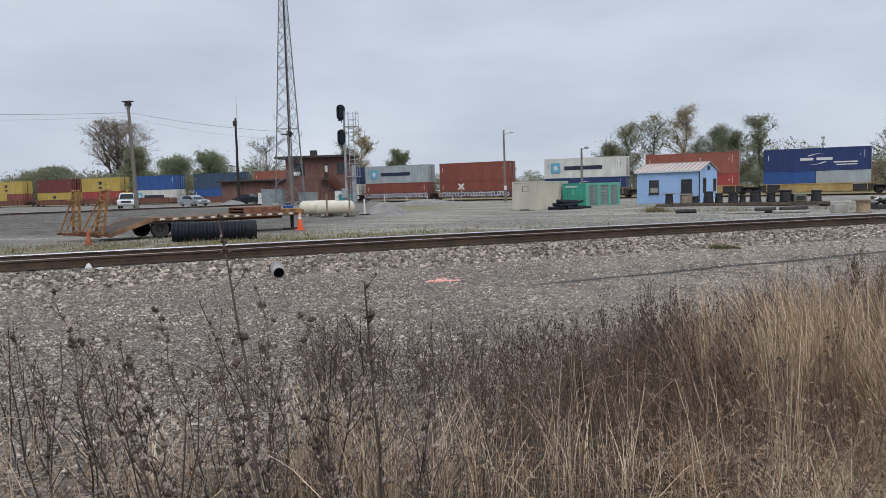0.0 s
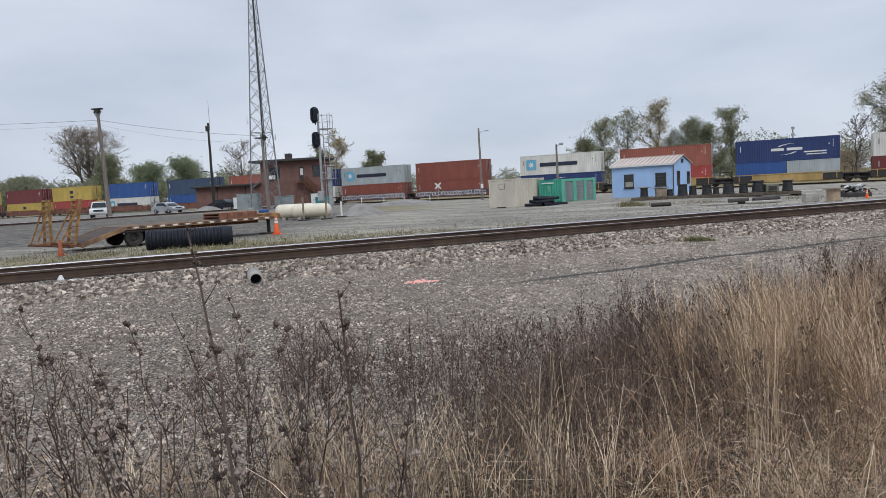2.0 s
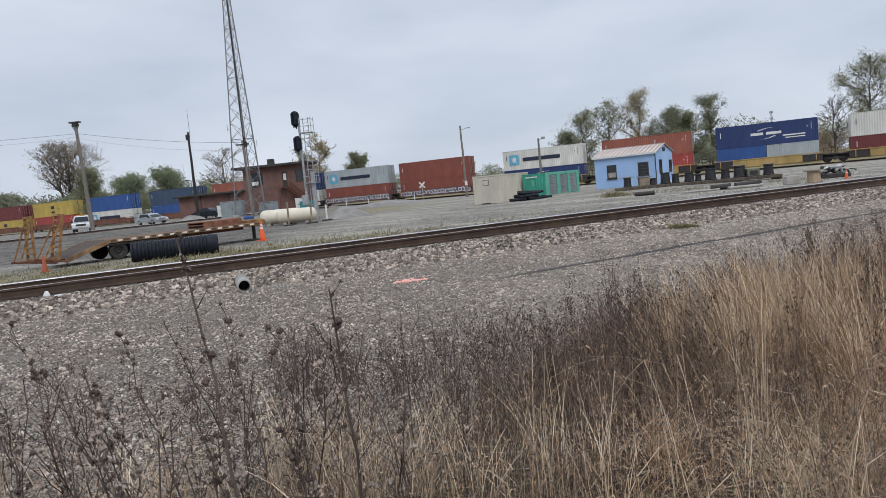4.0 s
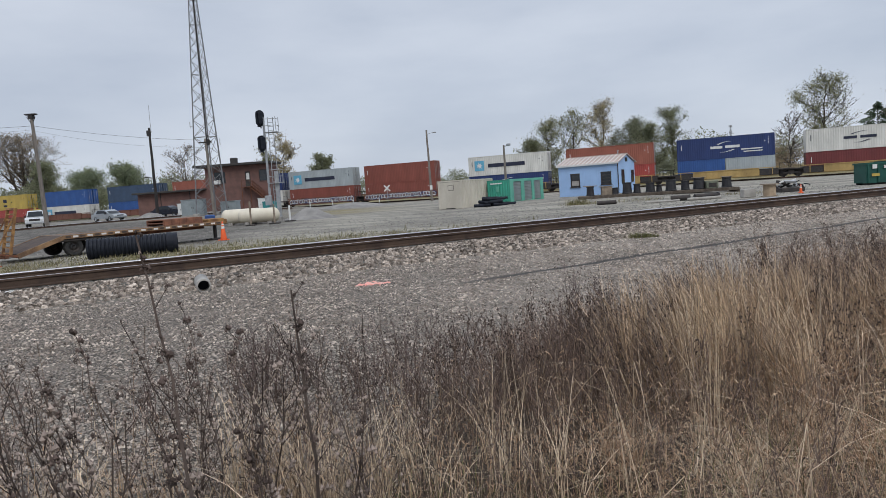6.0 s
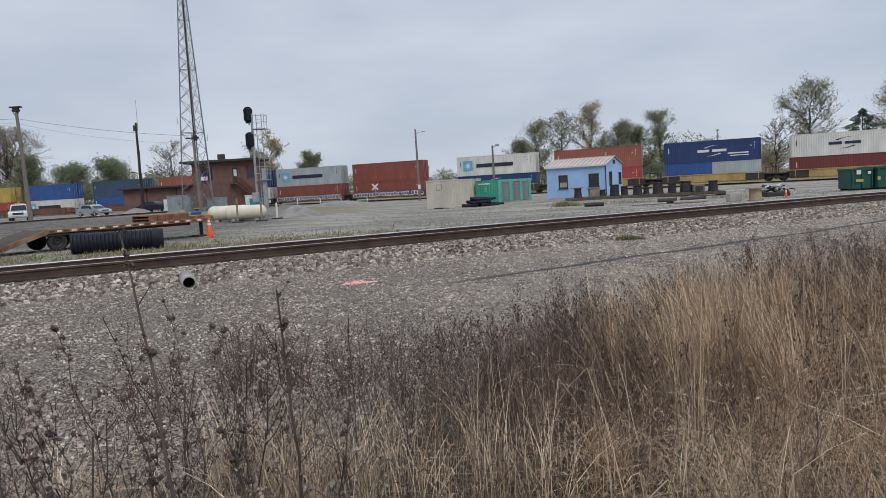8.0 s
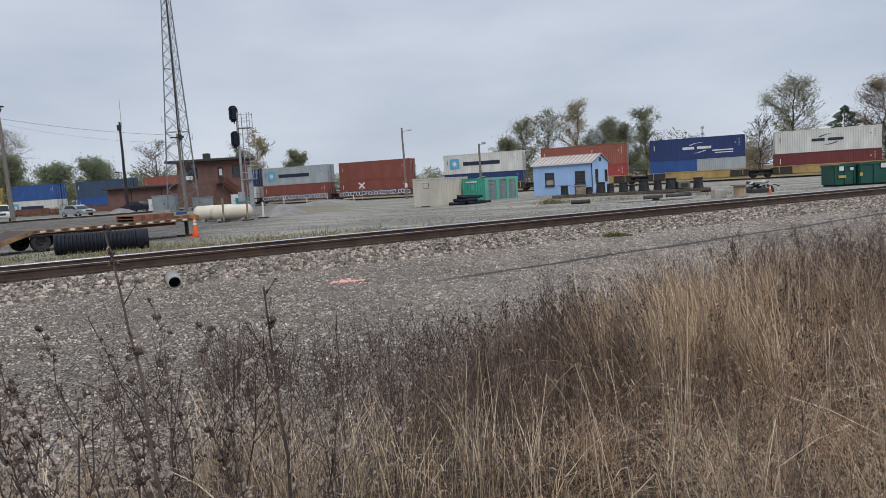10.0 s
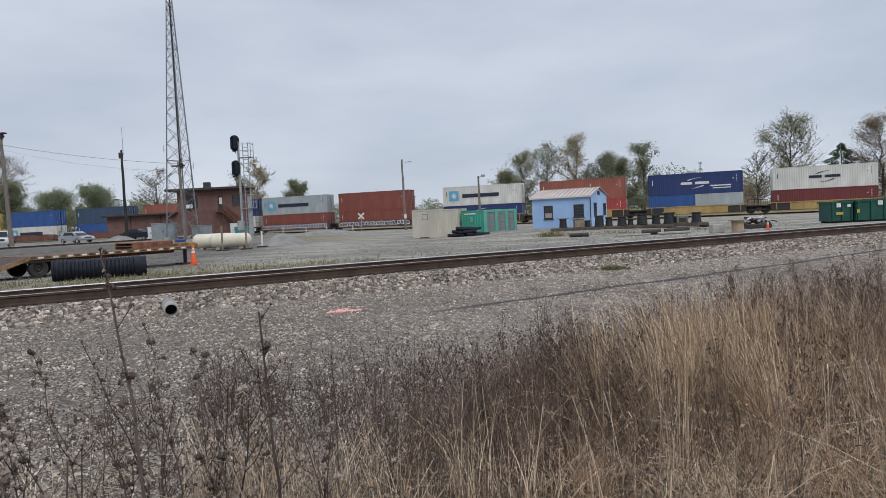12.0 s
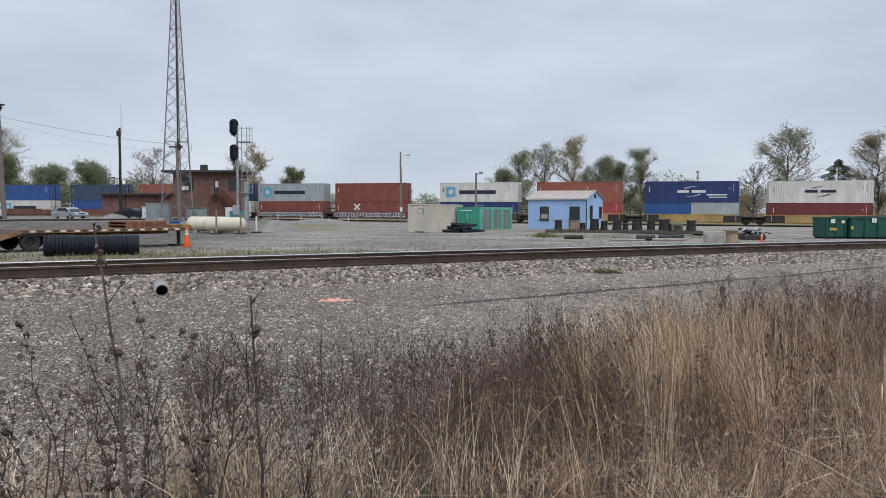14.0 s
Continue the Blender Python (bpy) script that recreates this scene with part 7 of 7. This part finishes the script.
def dead_bush(x, y, r, h, stems, seed, buds=2):
    """A fan of fine forked stems out of one root, dark seed heads at the tips."""
    rnd = random.Random(seed)
    z = gz(x, y)
    b = thing("dead_bush", Matrix.Translation((x, y, z - 0.02)), "dead purple-brown bush of fine forked twigs with seed heads", "bush", "dead bushes at the gravel's edge")
    wood, heads = MB(), MB()
    for _ in range(stems):
        a, q = rnd.uniform(0, 6.283), rnd.random() ** 0.6
        base = Vector((math.cos(a), math.sin(a), 0)) * r * 0.45 * q
        hh = h * rnd.uniform(0.55, 1.0) * (1 - 0.25 * q)
        tip = base * 2.1 + Vector((rnd.gauss(0, 0.06), rnd.gauss(0, 0.06), hh))
        mid = base.lerp(tip, 0.5) + Vector((rnd.gauss(0, 0.02), rnd.gauss(0, 0.02), 0.03))
        stalk(wood, [base, mid, tip], 0.0032, 0.0014)
        for _k in range(rnd.randint(5, 9)):
            t = rnd.uniform(0.25, 1.0)
            p = base.lerp(mid, t * 2) if t < 0.5 else mid.lerp(tip, t * 2 - 1)
            d = Vector((rnd.gauss(0, 0.7), rnd.gauss(0, 0.7), rnd.uniform(0.3, 1.2))).normalized()
            e = p + d * h * rnd.uniform(0.07, 0.2)
            f = p.lerp(e, 0.55)
            g = f + (d + Vector((rnd.gauss(0, 0.6), rnd.gauss(0, 0.6), 0.3))).normalized() * h * rnd.uniform(0.04, 0.12)
            stalk(wood, [p, e], 0.0018, 0.0009)
            stalk(wood, [f, g], 0.0013, 0.0008)
            for c in (e, g, p)[:buds]:
                bud(heads, c, rnd.uniform(0.003, 0.0065), rnd)
    tagged(part("branchwork", wood, G_PLUM, b), "", "", "", "stuff")
    tagged(part("seed_crown", heads, G_DARK, b), "small dark seed heads", "", "", "stuff")


for i, (x, y, r, h, n, k) in enumerate((
        (-1.74, 5.4, 0.36, 0.66, 60, 1), (-1.45, 5.7, 0.26, 0.50, 30, 1), (-0.95, 5.1, 0.27, 0.62, 24, 2), (-0.60, 5.0, 0.34, 0.84, 34, 2), (-0.25, 5.15, 0.30, 0.80, 28, 2), (0.12, 5.3, 0.30, 0.66, 24, 2),
        (0.50, 5.6, 0.30, 0.62, 24, 2), (0.88, 6.4, 0.26, 0.98, 18, 2), (1.14, 6.6, 0.30, 0.90, 16, 2), (0.80, 5.5, 0.32, 0.50, 28, 2), (1.95, 7.2, 0.36, 0.80, 34, 1), (2.35, 7.3, 0.40, 0.92, 44, 1),
        (2.75, 7.0, 0.36, 0.76, 16, 1), (3.2, 7.4, 0.40, 0.78, 15, 2), (3.75, 7.2, 0.40, 0.82, 15, 2), (4.3, 7.6, 0.42, 0.80, 15, 2), (2.9, 5.8, 0.32, 0.60, 12, 1), (3.5, 6.2, 0.34, 0.66, 12, 1), (-1.1, 4.5, 0.24, 0.5, 20, 1), (-2.4, 5.0, 0.26, 0.5, 20, 1))):
    dead_bush(x, y, r, h, n, 400 + i, k)


def hero_weed(x, y, top, lean, seed, pale, thick):
    """One tall thistle-like stalk with tufted seed heads."""
    rnd = random.Random(seed)
    z = gz(x, y)
    h = top - z
    w = thing("tall_weed", Matrix.Translation((x, y, z)), "tall dry weed stalk with tufted seed heads", "weed", "tall weeds before the camera")
    st, tufts = MB(), []
    pts = [Vector((lean[0] * t ** 1.5 + rnd.gauss(0, 0.009), lean[1] * t + rnd.gauss(0, 0.009), h * t)) for t in [k / 9 for k in range(10)]]
    stalk(st, pts, thick, thick * 0.38)

    def tuft(is_pale, c, s):
        mb = MB()
        tufts.append((is_pale, mb))
        for k in range(8):
            d = Vector((rnd.gauss(0, 1), rnd.gauss(0, 1), rnd.gauss(0.6, 0.7))).normalized()
            if k < 5:
                bud(mb, c + d * s * 0.55, s * rnd.uniform(0.26, 0.42), rnd)
            v = d.orthogonal().normalized() * s * 0.09
            mb.add([c - v, c + v, c + d * s * 1.15], [(0, 1, 2)])

    for k in range(26):
        t = 0.22 + 0.78 * min(1.0, max(0.0, (k + rnd.uniform(-0.9, 0.9)) / 25))
        i = min(8, int(t * 9))
        p = pts[i].lerp(pts[i + 1], t * 9 - i) if i < 9 else pts[9]
        a = rnd.uniform(0, 6.283)
        ln = rnd.choice((0.01, 0.03, 0.06, 0.15)) * rnd.uniform(0.7, 1.2) * (1.3 - t)
        q = p + Vector((math.cos(a) * ln, math.sin(a) * ln, ln * 1.1))
        stalk(st, [p, p.lerp(q, 0.5), q], 0.0022, 0.0015)
        tuft(rnd.random() < pale * (1.6 - t), q, rnd.choice((0.009, 0.013, 0.018, 0.025)) * rnd.uniform(0.8, 1.15))
        if rnd.random() < 0.35:
            tuft(False, p + Vector((rnd.gauss(0, 0.006), rnd.gauss(0, 0.006), 0)), rnd.uniform(0.010, 0.019))
    part("stalk", st, G_STALK, w)
    for is_pale, mb in tufts:
        part("seed_tuft" if is_pale else "seed_head", mb, G_PALE if is_pale else G_HUSK, w, "pale fluffy seed tuft" if is_pale else "dark withered seed head")


TALL_WEEDS = [
    (-1.01, 2.30, 1.94, -0.12, 0.02, 0.35), (-0.56, 2.30, 1.72, -0.07, 0.02, 0.50), (-1.10, 2.80, 1.58, -0.14, 0.10, 0.30), (-1.52, 2.90, 1.50, -0.22, 0.02, 0.25),
    (-1.12, 2.70, 1.57, -0.36, 0.10, 0.35), (-1.36, 2.30, 1.53, -0.14, -0.05, 0.50), (-1.05, 1.90, 1.38, -0.22, 0.02, 0.50), (-0.90, 2.80, 1.44, -0.16, 0.15, 0.50),
    (-1.48, 2.60, 1.32, -0.20, 0.02, 0.45), (-1.05, 2.40, 1.34, -0.22, 0.10, 0.50), (-0.50, 2.40, 1.40, 0.07, 0.02, 0.70), (-1.28, 2.50, 1.24, 0.10, 0.12, 0.50),
    (-0.80, 2.60, 1.26, -0.16, -0.08, 0.50), (-1.50, 2.50, 1.47, -0.34, 0.02, 0.40), (-1.80, 2.60, 1.60, -0.28, 0.12, 0.40), (-1.88, 2.40, 1.46, -0.12, 0.02, 0.40),
]
for i, (x, y, top, lx, ly, pale) in enumerate(TALL_WEEDS):
    hero_weed(x, y, top, (lx, ly), 200 + i, pale, 0.0092 if i < 2 else 0.0052)

# green tuft on the gravel by the track
rndt = random.Random(9)
tf = MB()
for i in range(700):
    a, r = rndt.uniform(0, 6.283), rndt.random() ** 0.5
    px, py = 3.75 + 0.42 * r * math.cos(a), 16.3 + 0.3 * r * math.sin(a)
    blade(tf, Vector((px, py, gz(px, py) - 0.02)), rndt.uniform(0.06, 0.20) * (1.15 - 0.7 * r), abs(rndt.gauss(0.9, 0.5)), rndt.uniform(0, 6.283), 0.012)
solid("grass_tuft", tf, G_GREEN, "low olive-green grass tuft on the gravel", "grass", kind="stuff")


# grass along the far side of the main track and in the yard
G_YARD = drymat("faded_yard_grass", (0.30, 0.26, 0.16), (0.19, 0.165, 0.10))


def far_grass():
    rnd = random.Random(66)
    a, b = MB(), MB()
    for i in range(24000):
        x = rnd.uniform(-26, 6)
        d = rnd.gauss(0, 2.6) + min(12.5, 8.5 + 0.35 * max(0, -x))
        if d < 2.2 or rnd.random() < sstep((x + 6) / 12) or clump(x, d, 0.6, 6) < 0.38:
            continue
        y = main_y(x) + d / 0.875
        blade(a if rnd.random() < 0.6 else b, Vector((x, y, gz(x, y) - 0.02)), rnd.uniform(0.05, 0.22), abs(rnd.gauss(0.6, 0.4)), rnd.uniform(0, 6.283), 0.022, 2)
    for i in range(420):
        px, py = 6.9 + rnd.gauss(0, 0.45), 48.0 + rnd.gauss(0, 0.3)
        blade(a if rnd.random() < 0.5 else b, Vector((px, py, gz(px, py) - 0.02)), rnd.uniform(0.15, 0.5), abs(rnd.gauss(0.4, 0.3)), rnd.uniform(0, 6.283), 0.03, 2)
    for i in range(500):
        x = rnd.choice((8.2, 9.1, 11.5, 17.5)) + rnd.gauss(0, 0.7)
        y = 47.5 + rnd.gauss(0, 0.8)
        blade(a if rnd.random() < 0.6 else b, Vector((x, y, gz(x, y) - 0.02)), rnd.uniform(0.08, 0.3), abs(rnd.gauss(0.4, 0.3)), rnd.uniform(0, 6.283), 0.03, 2)
    solid("yard_grass", a, G_YARD, "dry straw grass along the track's far side", "grass", kind="stuff")
    solid("yard_grass", b, G_GREEN, "dull green grass along the track's far side", "grass", kind="stuff")


far_grass()
# ---- ballast stones ----
def stones(name, count, seed, d0, d1, size, x0, x1, label, dens=None, small=False, tall=0.95, material=None):
    rnd = random.Random(seed)
    mb = MB()
    shapes = []
    for k in range(14):
        s = []
        for i in range(4):
            a = 1.571 * i + rnd.uniform(-0.5, 0.5)
            s.append((math.cos(a) * rnd.uniform(0.7, 1.1), math.sin(a) * rnd.uniform(0.7, 1.1), rnd.uniform(-0.1, 0.2)))
        for i in range(4):
            a = 1.571 * i + rnd.uniform(-0.5, 0.5) + 0.4
            s.append((math.cos(a) * rnd.uniform(0.35, 0.8), math.sin(a) * rnd.uniform(0.35, 0.8), rnd.uniform(0.55, 1.0)))
        shapes.append(s)
    fs = [(0, 1, 5, 4), (1, 2, 6, 5), (2, 3, 7, 6), (3, 0, 4, 7), (4, 5, 6, 7)]
    if small:
        shapes = [q[:4] + [tuple((a + b) / 2 for a, b in zip(q[4], q[5])), tuple((a + b) / 2 for a, b in zip(q[6], q[7]))] for q in shapes]
        fs = [(0, 1, 4), (1, 2, 5, 4), (2, 3, 5), (3, 0, 4, 5)]
    for i in range(count):
        x = rnd.uniform(x0, x1)
        d = rnd.uniform(d0, d1)
        if dens and rnd.random() > dens(x, d):
            continue
        y = main_y(x) + d / 0.875
        if abs(abs(d) - 0.755) < 0.11 or (d < -3 and x > -0.3 and abs(-0.547 * x + 0.837 * y - 9.46) < 0.10):
            continue
        r = rnd.uniform(*size)
        a = rnd.uniform(0, 6.283)
        c, s = math.cos(a) * r, math.sin(a) * r
        z = gz(x, y) - r * 0.15 - 0.05 * max(0.0, 1 - abs(abs(d) - 0.9) / 0.7)
        mb.add([(x + c * p - s * q, y + s * p + c * q, z + r * h * tall) for p, q, h in rnd.choice(shapes)], fs)
    solid(name, mb, material or M_STONE, label, "ballast", kind="stuff")


stones("ballast_stones", 21000, 81, -3.2, -0.9, (0.030, 0.066), -15, 26, "coarse grey ballast stones beside the rail", tall=1.1)
stones("ballast_stones", 6000, 82, -0.7, 1.9, (0.028, 0.06), -15, 26, "coarse grey ballast stones between the rails")
stones("gravel_stones", 105000, 83, -11.5, -3.0, (0.010, 0.027), -12, 13, "loose grey gravel stones", lambda x, d: 0.6 + 0.4 * clump(x, d, 0.7, 9), True)
stones("yard_stones", 34000, 84, 4.0, 34.0, (0.022, 0.06), -26, 26, "loose stones over the yard gravel", lambda x, d: (1.1 - d / 40) * (0.25 + 0.75 * (clump(x, d, 0.35, 12) > 0.48)), True, material=M_YARDSTONE)
